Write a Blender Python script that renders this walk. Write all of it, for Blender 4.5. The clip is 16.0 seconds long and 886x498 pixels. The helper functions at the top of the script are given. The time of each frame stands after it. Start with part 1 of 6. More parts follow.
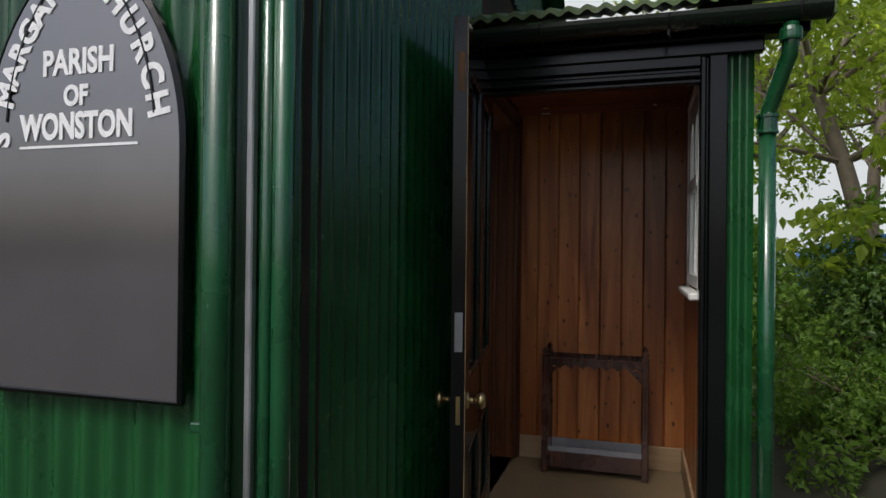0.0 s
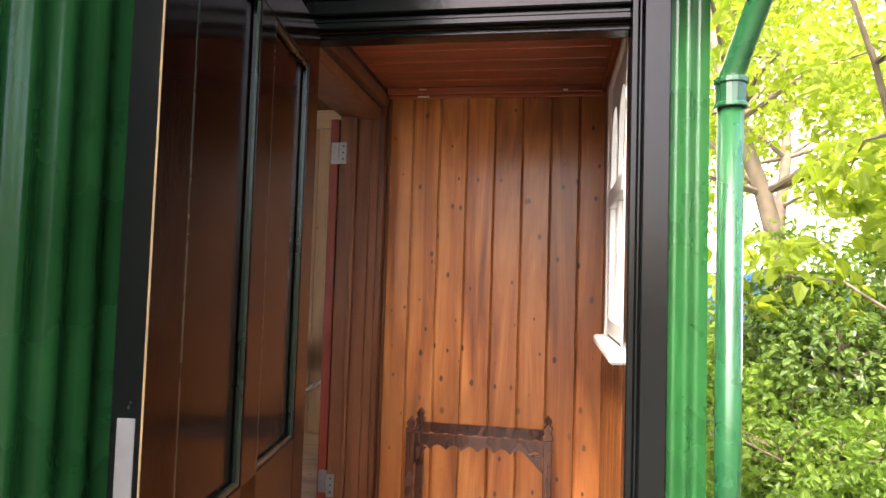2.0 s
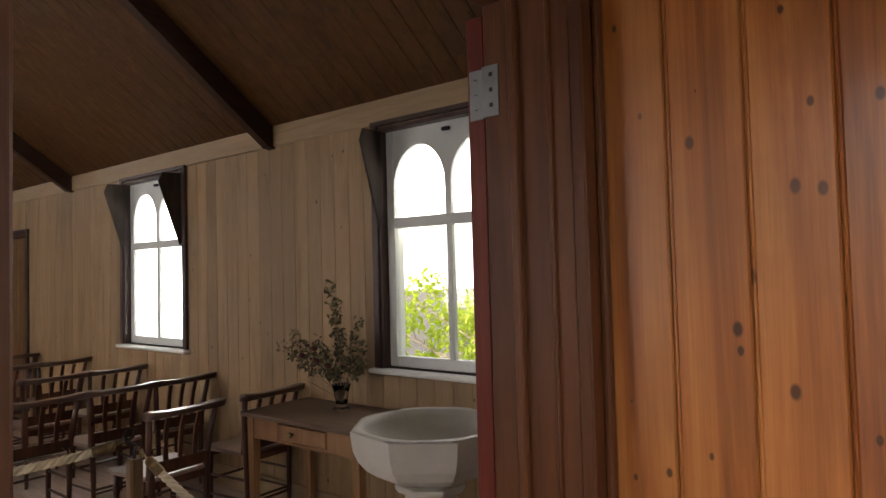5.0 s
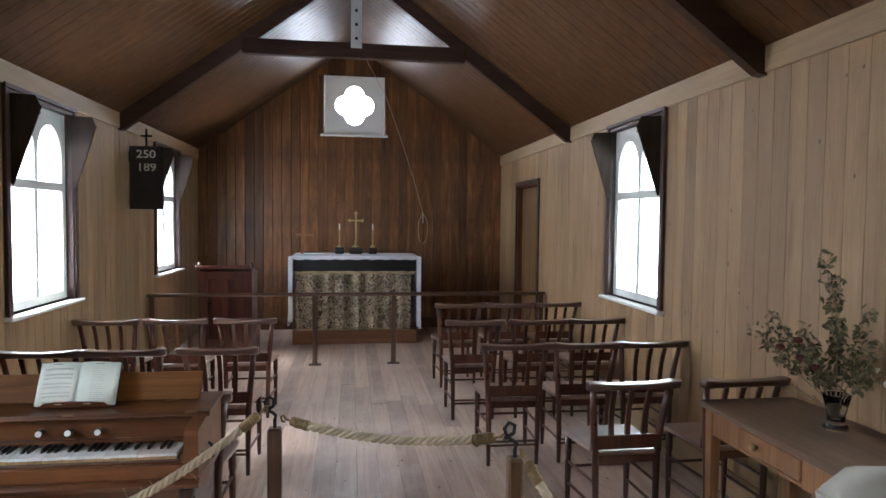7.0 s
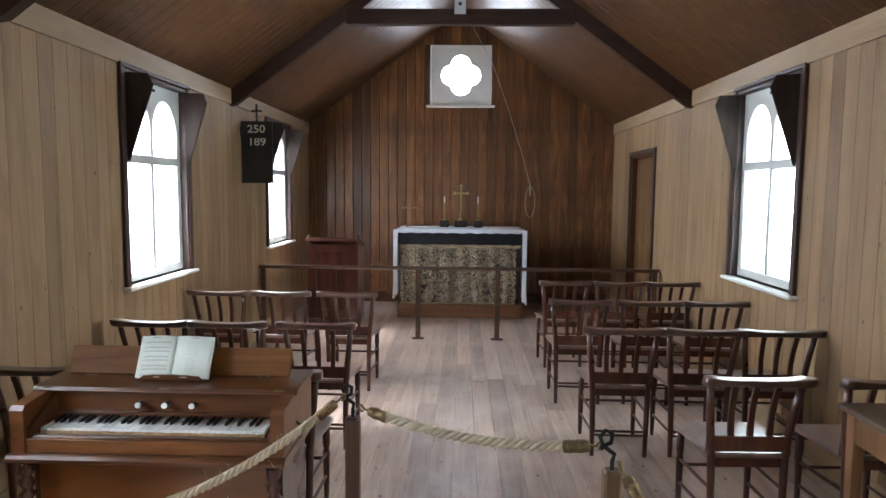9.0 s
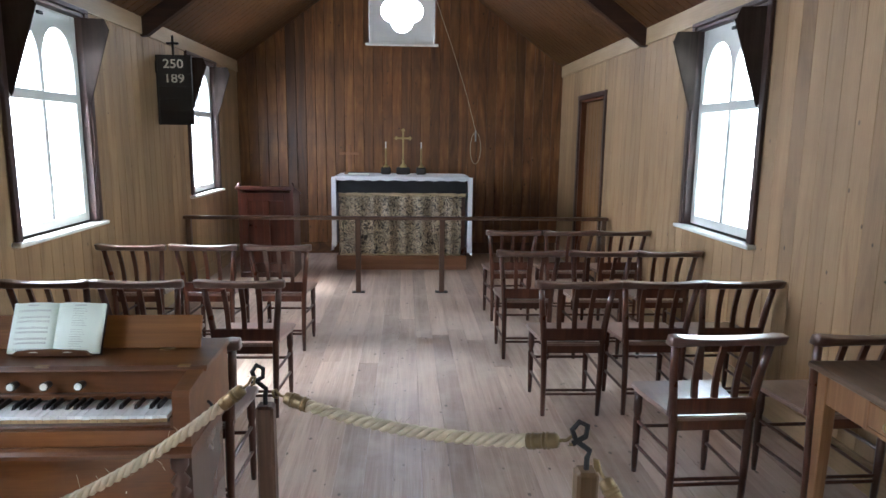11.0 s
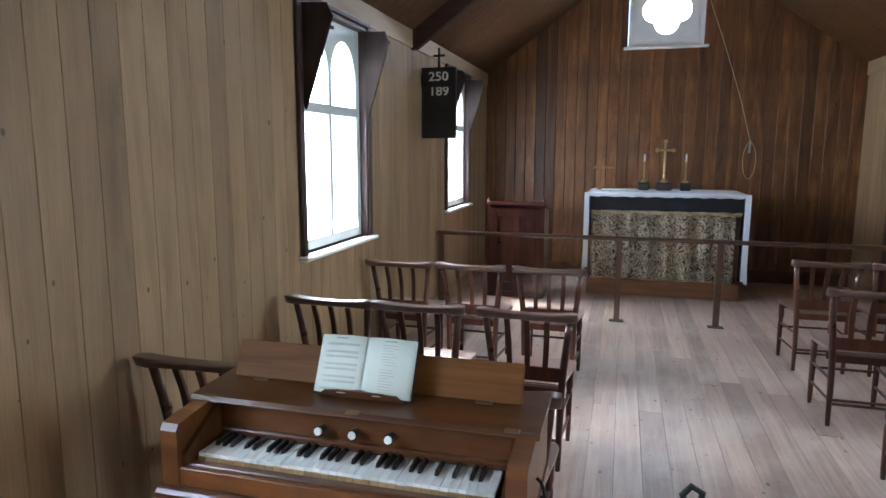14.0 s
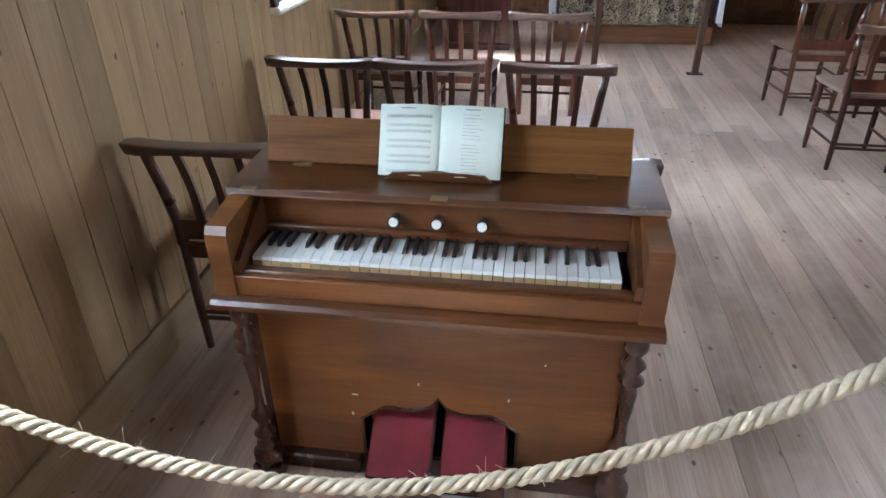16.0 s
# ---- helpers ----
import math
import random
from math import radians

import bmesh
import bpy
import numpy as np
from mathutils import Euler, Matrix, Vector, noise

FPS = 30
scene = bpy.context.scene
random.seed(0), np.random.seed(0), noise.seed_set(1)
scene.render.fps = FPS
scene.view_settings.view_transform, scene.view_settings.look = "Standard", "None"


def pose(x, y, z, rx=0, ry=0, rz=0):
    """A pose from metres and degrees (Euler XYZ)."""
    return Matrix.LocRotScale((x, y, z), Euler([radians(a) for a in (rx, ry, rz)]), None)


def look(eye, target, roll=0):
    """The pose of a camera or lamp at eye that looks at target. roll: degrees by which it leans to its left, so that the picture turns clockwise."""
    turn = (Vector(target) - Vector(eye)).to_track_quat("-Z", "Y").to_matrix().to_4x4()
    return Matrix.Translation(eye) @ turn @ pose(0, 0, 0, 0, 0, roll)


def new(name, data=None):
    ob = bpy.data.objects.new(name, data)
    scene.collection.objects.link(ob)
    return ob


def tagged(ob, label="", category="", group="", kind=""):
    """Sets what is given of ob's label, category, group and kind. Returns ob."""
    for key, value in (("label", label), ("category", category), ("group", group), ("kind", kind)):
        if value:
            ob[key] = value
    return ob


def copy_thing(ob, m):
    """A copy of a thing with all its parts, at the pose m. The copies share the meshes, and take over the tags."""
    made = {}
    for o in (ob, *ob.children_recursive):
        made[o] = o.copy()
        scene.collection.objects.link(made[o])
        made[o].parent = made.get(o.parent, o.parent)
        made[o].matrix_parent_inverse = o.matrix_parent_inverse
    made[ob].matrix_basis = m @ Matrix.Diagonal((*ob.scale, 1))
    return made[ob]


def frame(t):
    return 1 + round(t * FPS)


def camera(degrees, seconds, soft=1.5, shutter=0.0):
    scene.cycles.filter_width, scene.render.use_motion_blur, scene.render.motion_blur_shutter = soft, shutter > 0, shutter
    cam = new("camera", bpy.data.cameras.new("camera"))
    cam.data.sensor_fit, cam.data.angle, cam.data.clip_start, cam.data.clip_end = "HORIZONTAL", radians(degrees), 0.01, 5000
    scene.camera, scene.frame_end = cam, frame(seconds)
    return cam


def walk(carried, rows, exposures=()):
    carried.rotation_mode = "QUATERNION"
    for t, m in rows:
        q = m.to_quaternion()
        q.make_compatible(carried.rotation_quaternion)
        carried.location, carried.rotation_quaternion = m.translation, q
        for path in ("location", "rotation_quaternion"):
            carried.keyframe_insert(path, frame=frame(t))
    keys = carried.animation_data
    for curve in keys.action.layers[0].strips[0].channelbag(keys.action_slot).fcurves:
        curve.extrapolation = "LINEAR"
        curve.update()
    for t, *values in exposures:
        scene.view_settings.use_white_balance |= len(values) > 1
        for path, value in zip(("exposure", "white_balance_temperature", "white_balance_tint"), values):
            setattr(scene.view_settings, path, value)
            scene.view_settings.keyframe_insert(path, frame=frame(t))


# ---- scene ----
cam = camera(68.8, 16.0)
PATH = [
    (0, (0.309, 0.424, 1.257), (-0.269, 2.338, 1.267), 0.6),
    (0.5, (0.347, 0.696, 1.236), (-0.186, 2.623, 1.298), 0.4),
    (1, (0.39, 0.974, 1.243), (-0.045, 2.925, 1.32), 0.3),
    (1.5, (0.368, 1.273, 1.249), (-0.014, 3.234, 1.336), 0.4),
    (2, (0.36, 1.554, 1.274), (0.022, 3.523, 1.376), 1.8),
    (2.5, (0.384, 1.861, 1.332), (-0.059, 3.808, 1.447), 0.1),
    (3, (0.336, 2.188, 1.34), (-0.114, 4.133, 1.466), -0.6),
    (3.2, (0.301, 2.298, 1.369), (-0.169, 4.238, 1.499), -0.7),
    (5.3, (0.044, 3.443, 1.5), (-1.305, 4.919, 1.549), -1.5),
    (5.5, (0.02, 3.511, 1.5), (-1.421, 4.898, 1.533), -1.3),
    (6, (-0.077, 3.747, 1.544), (-1.863, 4.648, 1.542), 0.4),
    (6.5, (-0.162, 3.872, 1.577), (-2.093, 4.392, 1.516), -1.6),
    (7, (-0.281, 3.921, 1.586), (-2.259, 4.203, 1.495), 0.6),
    (7.5, (-0.359, 3.939, 1.586), (-2.353, 4.033, 1.46), -1.8),
    (8, (-0.411, 3.98, 1.591), (-2.406, 3.955, 1.445), -1.1),
    (8.5, (-0.443, 3.995, 1.6), (-2.436, 3.936, 1.434), 0.3),
    (10.8, (-0.785, 4.033, 1.587), (-2.76, 4.057, 1.277), -0.3),
    (11, (-0.846, 4.021, 1.561), (-2.815, 4.136, 1.225), 0.7),
    (11.5, (-0.997, 4.009, 1.563), (-2.961, 4.098, 1.194), 1.3),
    (12, (-1.104, 3.973, 1.566), (-3.036, 3.613, 1.196), -1.0),
    (12.5, (-1.176, 3.921, 1.547), (-3.034, 3.286, 1.163), -1.6),
    (13, (-1.231, 3.818, 1.562), (-3.107, 3.261, 1.152), -1.4),
    (13.5, (-1.285, 3.655, 1.557), (-3.21, 3.207, 1.253), -0.7),
    (14, (-1.326, 3.549, 1.539), (-3.232, 3.021, 1.242), 0.1),
    (14.5, (-1.439, 3.455, 1.51), (-3.269, 2.843, 0.985), -0.8),
    (15, (-1.54, 3.347, 1.48), (-3.262, 2.678, 0.715), -0.6),
    (15.5, (-1.587, 3.232, 1.47), (-3.313, 2.772, 0.57), 0.1),
    (16, (-1.57, 3.053, 1.461), (-3.289, 2.801, 0.469), -0.6),
]
EXPOSURES = [(0.0, -0.20, 6000, 10), (0.3, 0.45, 6000, 11), (0.5, 1.25, 6100, 13), (1.0, 2.30, 6500, 15), (1.5, 2.75, 6700, 18), (2.0, 2.90, 6900, 20), (3.2, 2.95, 6900, 20),
             (5.3, 2.25, 6900, 15), (5.6, 2.40, 6700, 14), (6.5, 2.98, 5900, 12), (7.5, 3.05, 5700, 8), (8.5, 3.20, 5700, 8), (11.0, 3.40, 5450, 7), (13.0, 3.18, 5250, 6), (14.5, 3.40, 5250, 6), (16.0, 3.65, 5250, 5)]
walk(cam, [(t, look(eye, target, roll)) for t, eye, target, roll in PATH], EXPOSURES)

# ---- light ----
world = bpy.data.worlds.new("world")
scene.world = world
world.use_nodes = True
SKY = world.node_tree.nodes.new("ShaderNodeTexSky")
SKY.sky_type = "NISHITA"
SKY.sun_disc = False
SKY.sun_elevation, SKY.sun_rotation = radians(52), radians(200)
SKY.air_density, SKY.dust_density, SKY.ozone_density = 0.9, 6.0, 1.5
world.node_tree.links.new(SKY.outputs[0], world.node_tree.nodes["Background"].inputs[0])
world.node_tree.nodes["Background"].inputs[1].default_value = 0.15

sun_data = bpy.data.lights.new("sun", "SUN")
sun_data.energy, sun_data.angle, sun_data.color = 1.6, radians(14), (1.0, 0.95, 0.87)
sun = new("sun", sun_data)
sun.matrix_world = look((0, 0, 0), (0.21, 0.58, -0.79))


def window_light(x, y, z, toward, wide, high, watts, dip=0.0, color=(0.97, 0.985, 1.0)):
    """Sky light that stands in a window's opening."""
    d = bpy.data.lights.new("window_light", "AREA")
    d.shape, d.size, d.size_y, d.energy, d.color = "RECTANGLE", wide, high, watts, color
    ob = new("window_light", d)
    ob.matrix_world = look((x, y, z), (x + toward[0], y + toward[1], z - dip))
    return ob


# plan: nave from WEST to EAST (inner faces), SOUTH to NORTH, porch east of it
WEST, EAST, SOUTH, NORTH, MID = -9.656, -0.62, 1.82, 6.11, 3.965
EAVE, APEX = 2.53, 4.075
PITCH = (APEX - EAVE) / (MID - SOUTH)
WIN_X = (-2.05, -5.09, -8.14)          # middles of the side windows
window_light(-2.05, 1.66, 1.65, (0, 1), 0.98, 1.38, 3.4)
for wx, watts in ((-5.09, 7.6), (-8.14, 6.6)):
    window_light(wx, 1.66, 1.65, (0, 1), 0.98, 1.38, watts)
window_light(-9.84, MID, 3.19, (1, 0), 0.7, 0.7, 4.6, 0.3)
window_light(-5.09, 6.27, 1.65, (0, -1), 0.98, 1.38, 5.6, 0.0, (0.92, 1.0, 0.98))
window_light(-2.05, 6.27, 2.06, (0, -1), 0.98, 0.58, 2.0, 0.3, (0.97, 1.0, 0.96))
window_light(0.86, 3.82, 1.58, (-1, 0), 0.8, 1.1, 1.7, 0.3, (1.0, 0.99, 0.92))


# ---- materials ----
def nodes_of(name):
    m = bpy.data.materials.new(name)
    m.use_nodes = True
    nt = m.node_tree
    return m, nt, nt.nodes["Principled BSDF"]


def node(nt, kind, **values):
    n = nt.nodes.new(kind)
    for k, v in values.items():
        n.inputs[k].default_value = v
    return n


def math_node(nt, op, a, b=None):
    n = nt.nodes.new("ShaderNodeMath")
    n.operation = op
    for i, v in enumerate((a, b)):
        if v is None:
            continue
        if isinstance(v, (int, float)):
            n.inputs[i].default_value = v
        else:
            nt.links.new(v, n.inputs[i])
    return n.outputs[0]


def mixed(nt, fac, a, b, blend="MIX"):
    n = nt.nodes.new("ShaderNodeMix")
    n.data_type, n.blend_type = "RGBA", blend
    for sock, v in ((n.inputs[0], fac), (n.inputs[6], a), (n.inputs[7], b)):
        if isinstance(v, (int, float)):
            sock.default_value = v
        elif isinstance(v, tuple):
            sock.default_value = (*v, 1)
        else:
            nt.links.new(v, sock)
    return n.outputs[2]


def ramp(nt, fac, stops):
    n = nt.nodes.new("ShaderNodeValToRGB")
    n.color_ramp.elements[0].position, n.color_ramp.elements[0].color = stops[0][0], (*stops[0][1], 1)
    n.color_ramp.elements[1].position, n.color_ramp.elements[1].color = stops[-1][0], (*stops[-1][1], 1)
    for p, c in stops[1:-1]:
        n.color_ramp.elements.new(p).color = (*c, 1)
    nt.links.new(fac, n.inputs[0])
    return n.outputs[0]


def coords(nt, scale=(1, 1, 1), per_object=True):
    tc = nt.nodes.new("ShaderNodeTexCoord")
    out = tc.outputs["Object"]
    if per_object:
        info = nt.nodes.new("ShaderNodeObjectInfo")
        add = nt.nodes.new("ShaderNodeVectorMath")
        add.operation = "MULTIPLY_ADD"
        comb = nt.nodes.new("ShaderNodeCombineXYZ")
        for i in range(3):
            nt.links.new(info.outputs["Random"], comb.inputs[i])
        nt.links.new(comb.outputs[0], add.inputs[0])
        add.inputs[1].default_value = (37.0, 53.0, 71.0)
        nt.links.new(out, add.inputs[2])
        out = add.outputs[0]
    mp = node(nt, "ShaderNodeMapping", Scale=scale)
    nt.links.new(out, mp.inputs[0])
    return mp.outputs[0]


def noise_at(nt, vec, scale, detail=4.0, rough=0.55, dist=0.0):
    n = node(nt, "ShaderNodeTexNoise", Scale=scale, Detail=detail, Roughness=rough, Distortion=dist)
    nt.links.new(vec, n.inputs["Vector"])
    return n.outputs["Fac"]


def bump(nt, bsdf, height, strength, distance):
    b = node(nt, "ShaderNodeBump", Strength=strength, Distance=distance)
    nt.links.new(height, b.inputs["Height"])
    nt.links.new(b.outputs[0], bsdf.inputs["Normal"])


def wood(name, dark, mid, light, axis=0, rough=(0.35, 0.6), knots=0.0, vary=0.35, grain=1.0, worn=None, coat=0.0, spec=0.5, coat_rough=0.12):
    """Timber with its grain along the local axis: broad figure, fine grain, knots, a shade of its own for each piece."""
    m, nt, b = nodes_of(name)
    long_, cross = 0.8, 16.0 * grain
    v = coords(nt, tuple(long_ if i == axis else cross for i in range(3)))
    figure = noise_at(nt, v, 1.0, 5.0, 0.6, 1.2)
    v2 = coords(nt, tuple(5.0 if i == axis else 220.0 for i in range(3)))
    fine = noise_at(nt, v2, 1.0, 3.0, 0.6)
    col = ramp(nt, figure, [(0.28, dark), (0.5, mid), (0.72, light)])
    col = mixed(nt, 0.5, col, ramp(nt, fine, [(0.3, (0.55, 0.52, 0.5)), (0.7, (1, 1, 1))]), "MULTIPLY")
    if knots:
        v3 = coords(nt, tuple(3.2 if i == axis else 5.2 for i in range(3)))
        vo = node(nt, "ShaderNodeTexVoronoi", Scale=2.0)
        vo.voronoi_dimensions = "2D"
        nt.links.new(v3, vo.inputs["Vector"])
        sep = nt.nodes.new("ShaderNodeSeparateColor")
        nt.links.new(vo.outputs["Color"], sep.inputs[0])
        size = math_node(nt, "MULTIPLY", math_node(nt, "MAXIMUM", math_node(nt, "SUBTRACT", sep.outputs[0], 1.0 - knots), 0.0), 0.12 / max(knots, 0.01))
        near = math_node(nt, "SUBTRACT", 1.0, math_node(nt, "DIVIDE", vo.outputs["Distance"], math_node(nt, "MAXIMUM", size, 0.001)))
        spot = math_node(nt, "MINIMUM", math_node(nt, "MULTIPLY", math_node(nt, "MAXIMUM", near, 0.0), 2.2), 0.9)
        col = mixed(nt, spot, col, tuple(c * 0.22 for c in dark))
    info = nt.nodes.new("ShaderNodeObjectInfo")
    shade = ramp(nt, info.outputs["Random"], [(0.0, (1 - vary, 1 - vary * 1.08, 1 - vary * 1.15)), (0.5, (1, 0.99, 0.97)), (1.0, (1 + vary * 0.5, 1 + vary * 0.45, 1 + vary * 0.4))])
    col = mixed(nt, 1.0, col, shade, "MULTIPLY")
    big = noise_at(nt, coords(nt, (1, 1, 1), False), 2.3, 4.0, 0.6)
    if worn:
        col = mixed(nt, ramp(nt, big, [(0.45, (0, 0, 0)), (0.75, (0.75, 0.75, 0.75))]), col, worn)
    nt.links.new(col, b.inputs["Base Color"])
    r = nt.nodes.new("ShaderNodeMapRange")
    r.inputs["To Min"].default_value, r.inputs["To Max"].default_value = rough
    nt.links.new(big, r.inputs[0])
    nt.links.new(r.outputs[0], b.inputs["Roughness"])
    b.inputs["Coat Weight"].default_value = coat
    b.inputs["Coat Roughness"].default_value = coat_rough
    b.inputs["Specular IOR Level"].default_value = spec
    bump(nt, b, fine, 0.25, 0.0015)
    return m


def paint(name, base, rough=0.3, chips=None, dirt=0.25, relief=0.3, scale=9.0, metal=0.0, coat=0.0):
    """Old paint or plain stuff: blotches at two scales, brush relief, chips of what lies beneath."""
    m, nt, b = nodes_of(name)
    v = coords(nt, (1, 1, 1))
    big, small = noise_at(nt, v, scale * 0.3, 5.0, 0.6), noise_at(nt, v, scale * 6, 4.0, 0.65)
    col = mixed(nt, ramp(nt, big, [(0.3, (0, 0, 0)), (0.75, (1, 1, 1))]), tuple(c * (1 - dirt) for c in base), tuple(min(1, c * (1 + dirt * 0.6)) for c in base))
    if chips:
        spots = noise_at(nt, v, scale * 2.2, 6.0, 0.7)
        col = mixed(nt, ramp(nt, spots, [(0.69, (0, 0, 0)), (0.73, (1, 1, 1))]), col, chips)
    nt.links.new(col, b.inputs["Base Color"])
    r = nt.nodes.new("ShaderNodeMapRange")
    r.inputs["To Min"].default_value, r.inputs["To Max"].default_value = rough * 0.75, min(1, rough * 1.5)
    nt.links.new(big, r.inputs[0])
    nt.links.new(r.outputs[0], b.inputs["Roughness"])
    b.inputs["Metallic"].default_value = metal
    b.inputs["Coat Weight"].default_value = coat
    if relief:
        bump(nt, b, small, relief, 0.002)
    return m


def glass(name, tint=(1, 1, 1), ior=1.45):
    m, nt, b = nodes_of(name)
    b.inputs["Base Color"].default_value = (*tint, 1)
    b.inputs["Transmission Weight"].default_value = 1.0
    b.inputs["Roughness"].default_value = 0.02
    b.inputs["IOR"].default_value = ior
    return m


def leafage(name, low, high, rough=0.45, through_=0.35):
    """Leaves: each one its own green, some light through it."""
    m, nt, b = nodes_of(name)
    geo = nt.nodes.new("ShaderNodeNewGeometry")
    col = ramp(nt, geo.outputs["Random Per Island"], [(0.0, low), (0.6, tuple((a + c) / 2 for a, c in zip(low, high))), (1.0, high)])
    nt.links.new(col, b.inputs["Base Color"])
    b.inputs["Roughness"].default_value = rough
    tr = nt.nodes.new("ShaderNodeBsdfTranslucent")
    nt.links.new(mixed(nt, 1.0, col, (1.0, 1.0, 0.45), "MULTIPLY"), tr.inputs[0])
    mx = nt.nodes.new("ShaderNodeMixShader")
    mx.inputs[0].default_value = through_
    nt.links.new(b.outputs[0], mx.inputs[1])
    nt.links.new(tr.outputs[0], mx.inputs[2])
    nt.links.new(mx.outputs[0], nt.nodes["Material Output"].inputs[0])
    return m


GREEN = paint("green_gloss_paint", (0.011, 0.076, 0.020), 0.24, (0.10, 0.14, 0.11), 0.4, 0.3, 8, coat=0.3)
GREEN_PIPE = paint("green_pipe_paint", (0.010, 0.078, 0.027), 0.24, (0.16, 0.22, 0.18), 0.35, 0.3, 14, coat=0.7)
MOSSY = paint("mossy_green_roof", (0.075, 0.12, 0.035), 0.6, (0.16, 0.19, 0.06), 0.4, 0.5, 12)
BLACK = paint("black_gloss_paint", (0.004, 0.005, 0.005), 0.16, (0.07, 0.08, 0.08), 0.3, 0.2, 9)
BLACK.node_tree.nodes["Principled BSDF"].inputs["Specular IOR Level"].default_value = 0.32
SIGN_BLACK = paint("sign_black_paint", (0.066, 0.062, 0.066), 0.3, (0.04, 0.04, 0.04), 0.3, 0.12, 5, coat=1.0)
SIGN_BLACK.node_tree.nodes["Principled BSDF"].inputs["Coat IOR"].default_value = 2.1
SIGN_BLACK.node_tree.nodes["Principled BSDF"].inputs["Coat Roughness"].default_value = 0.12
DOOR_BROWN = wood("door_dark_stain", (0.0020, 0.0012, 0.0010), (0.0040, 0.0019, 0.0015), (0.007, 0.0030, 0.002), 2, (0.08, 0.15), vary=0.1, coat=0.10, coat_rough=0.08, spec=0.22)
GREEN_EDGE = paint("dark_green_moulding", (0.003, 0.011, 0.006), 0.25, (0.05, 0.06, 0.055), 0.3, 0.2, 12, coat=0.4)
WHITE = paint("white_gloss_paint", (0.78, 0.77, 0.73), 0.35, (0.55, 0.52, 0.46), 0.08, 0.15, 10)
# casement white greyed in the base colour to imitate bars in backlit shade
CASEMENT_WHITE = paint("greyed_white_window_paint", (0.60, 0.61, 0.58), 0.4, (0.42, 0.40, 0.35), 0.12, 0.15, 10)
SIGN_WHITE = paint("sign_white_paint", (0.80, 0.80, 0.80), 0.4, None, 0.05, 0.1, 10)
HINGE = paint("dull_steel_hinge", (0.20, 0.20, 0.20), 0.45, (0.10, 0.09, 0.08), 0.3, 0.3, 40, metal=0.8)
GREY_METAL = paint("grey_metal", (0.36, 0.37, 0.38), 0.4, (0.18, 0.17, 0.16), 0.25, 0.2, 20, metal=0.7)
KING_GREY = paint("pale_grey_plate", (0.50, 0.51, 0.52), 0.5, None, 0.15, 0.2, 20)
FERRULE = paint("dull_bronze_ferrule", (0.26, 0.19, 0.10), 0.38, (0.12, 0.09, 0.05), 0.3, 0.2, 40, metal=0.9)
BRASS = paint("brass", (0.50, 0.38, 0.18), 0.28, (0.28, 0.19, 0.08), 0.25, 0.15, 30, metal=1.0)
IRON = paint("black_iron", (0.025, 0.025, 0.027), 0.5, None, 0.3, 0.4, 30, metal=0.6)
RUST = paint("rusty_plate", (0.19, 0.09, 0.03), 0.6, (0.30, 0.20, 0.08), 0.4, 0.4, 40)
PINE = wood("pale_pine_boards", (0.225, 0.132, 0.060), (0.330, 0.211, 0.103), (0.378, 0.250, 0.128), 0, (0.5, 0.7), knots=0.12, vary=0.25, grain=0.36, worn=(0.280, 0.168, 0.078))
PINE_TRIM = wood("pale_pine_trim", (0.30, 0.200, 0.105), (0.35, 0.240, 0.130), (0.39, 0.272, 0.152), 0, (0.45, 0.65), vary=0.1, grain=0.6)
PORCH_PINE = wood("varnished_knotty_pine", (0.140, 0.036, 0.008), (0.345, 0.113, 0.025), (0.500, 0.205, 0.058), 0, (0.28, 0.5), knots=0.8, vary=0.40, grain=0.5, coat=0.12, worn=(0.205, 0.076, 0.017))
PORCH_RED = wood("red_stained_boards", (0.165, 0.034, 0.013), (0.25, 0.057, 0.020), (0.33, 0.088, 0.030), 0, (0.4, 0.6), knots=0.1, vary=0.15, coat=0.15)
STAINED = wood("dark_stained_boards", (0.058, 0.019, 0.005), (0.165, 0.066, 0.018), (0.300, 0.145, 0.045), 0, (0.38, 0.58), knots=0.2, vary=0.6, grain=0.36, coat=0.15, worn=(0.050, 0.018, 0.006))
CEILING = wood("varnished_ceiling_boards", (0.050, 0.019, 0.005), (0.090, 0.037, 0.010), (0.140, 0.062, 0.018), 1, (0.40, 0.56), knots=0.05, vary=0.0, grain=0.7, coat=0.10, coat_rough=0.30, spec=0.4)
BEAM = wood("dark_roof_timber", (0.022, 0.009, 0.005), (0.040, 0.015, 0.008), (0.062, 0.025, 0.013), 1, (0.45, 0.65), vary=0.1)
FLOORING = wood("bleached_floor_boards", (0.360, 0.250, 0.188), (0.490, 0.368, 0.292), (0.600, 0.478, 0.396), 0, (0.30, 0.48), knots=0.42, vary=0.28, worn=(0.58, 0.485, 0.415))
LINO = paint("porch_lino", (0.22, 0.16, 0.085), 0.45, (0.10, 0.08, 0.05), 0.3, 0.1, 6)
JAMB = wood("brown_door_frame", (0.062, 0.020, 0.008), (0.105, 0.037, 0.014), (0.150, 0.058, 0.023), 2, (0.38, 0.58), vary=0.2, grain=0.6, worn=(0.078, 0.024, 0.010), spec=0.2)
RED_DOOR = wood("red_brown_door", (0.085, 0.010, 0.005), (0.130, 0.018, 0.008), (0.17, 0.030, 0.012), 2, (0.4, 0.6), vary=0.05, spec=0.25)
ARCHITRAVE = wood("dark_window_frame", (0.020, 0.008, 0.006), (0.040, 0.015, 0.011), (0.070, 0.028, 0.020), 2, (0.35, 0.6), vary=0.15, worn=(0.085, 0.042, 0.028))
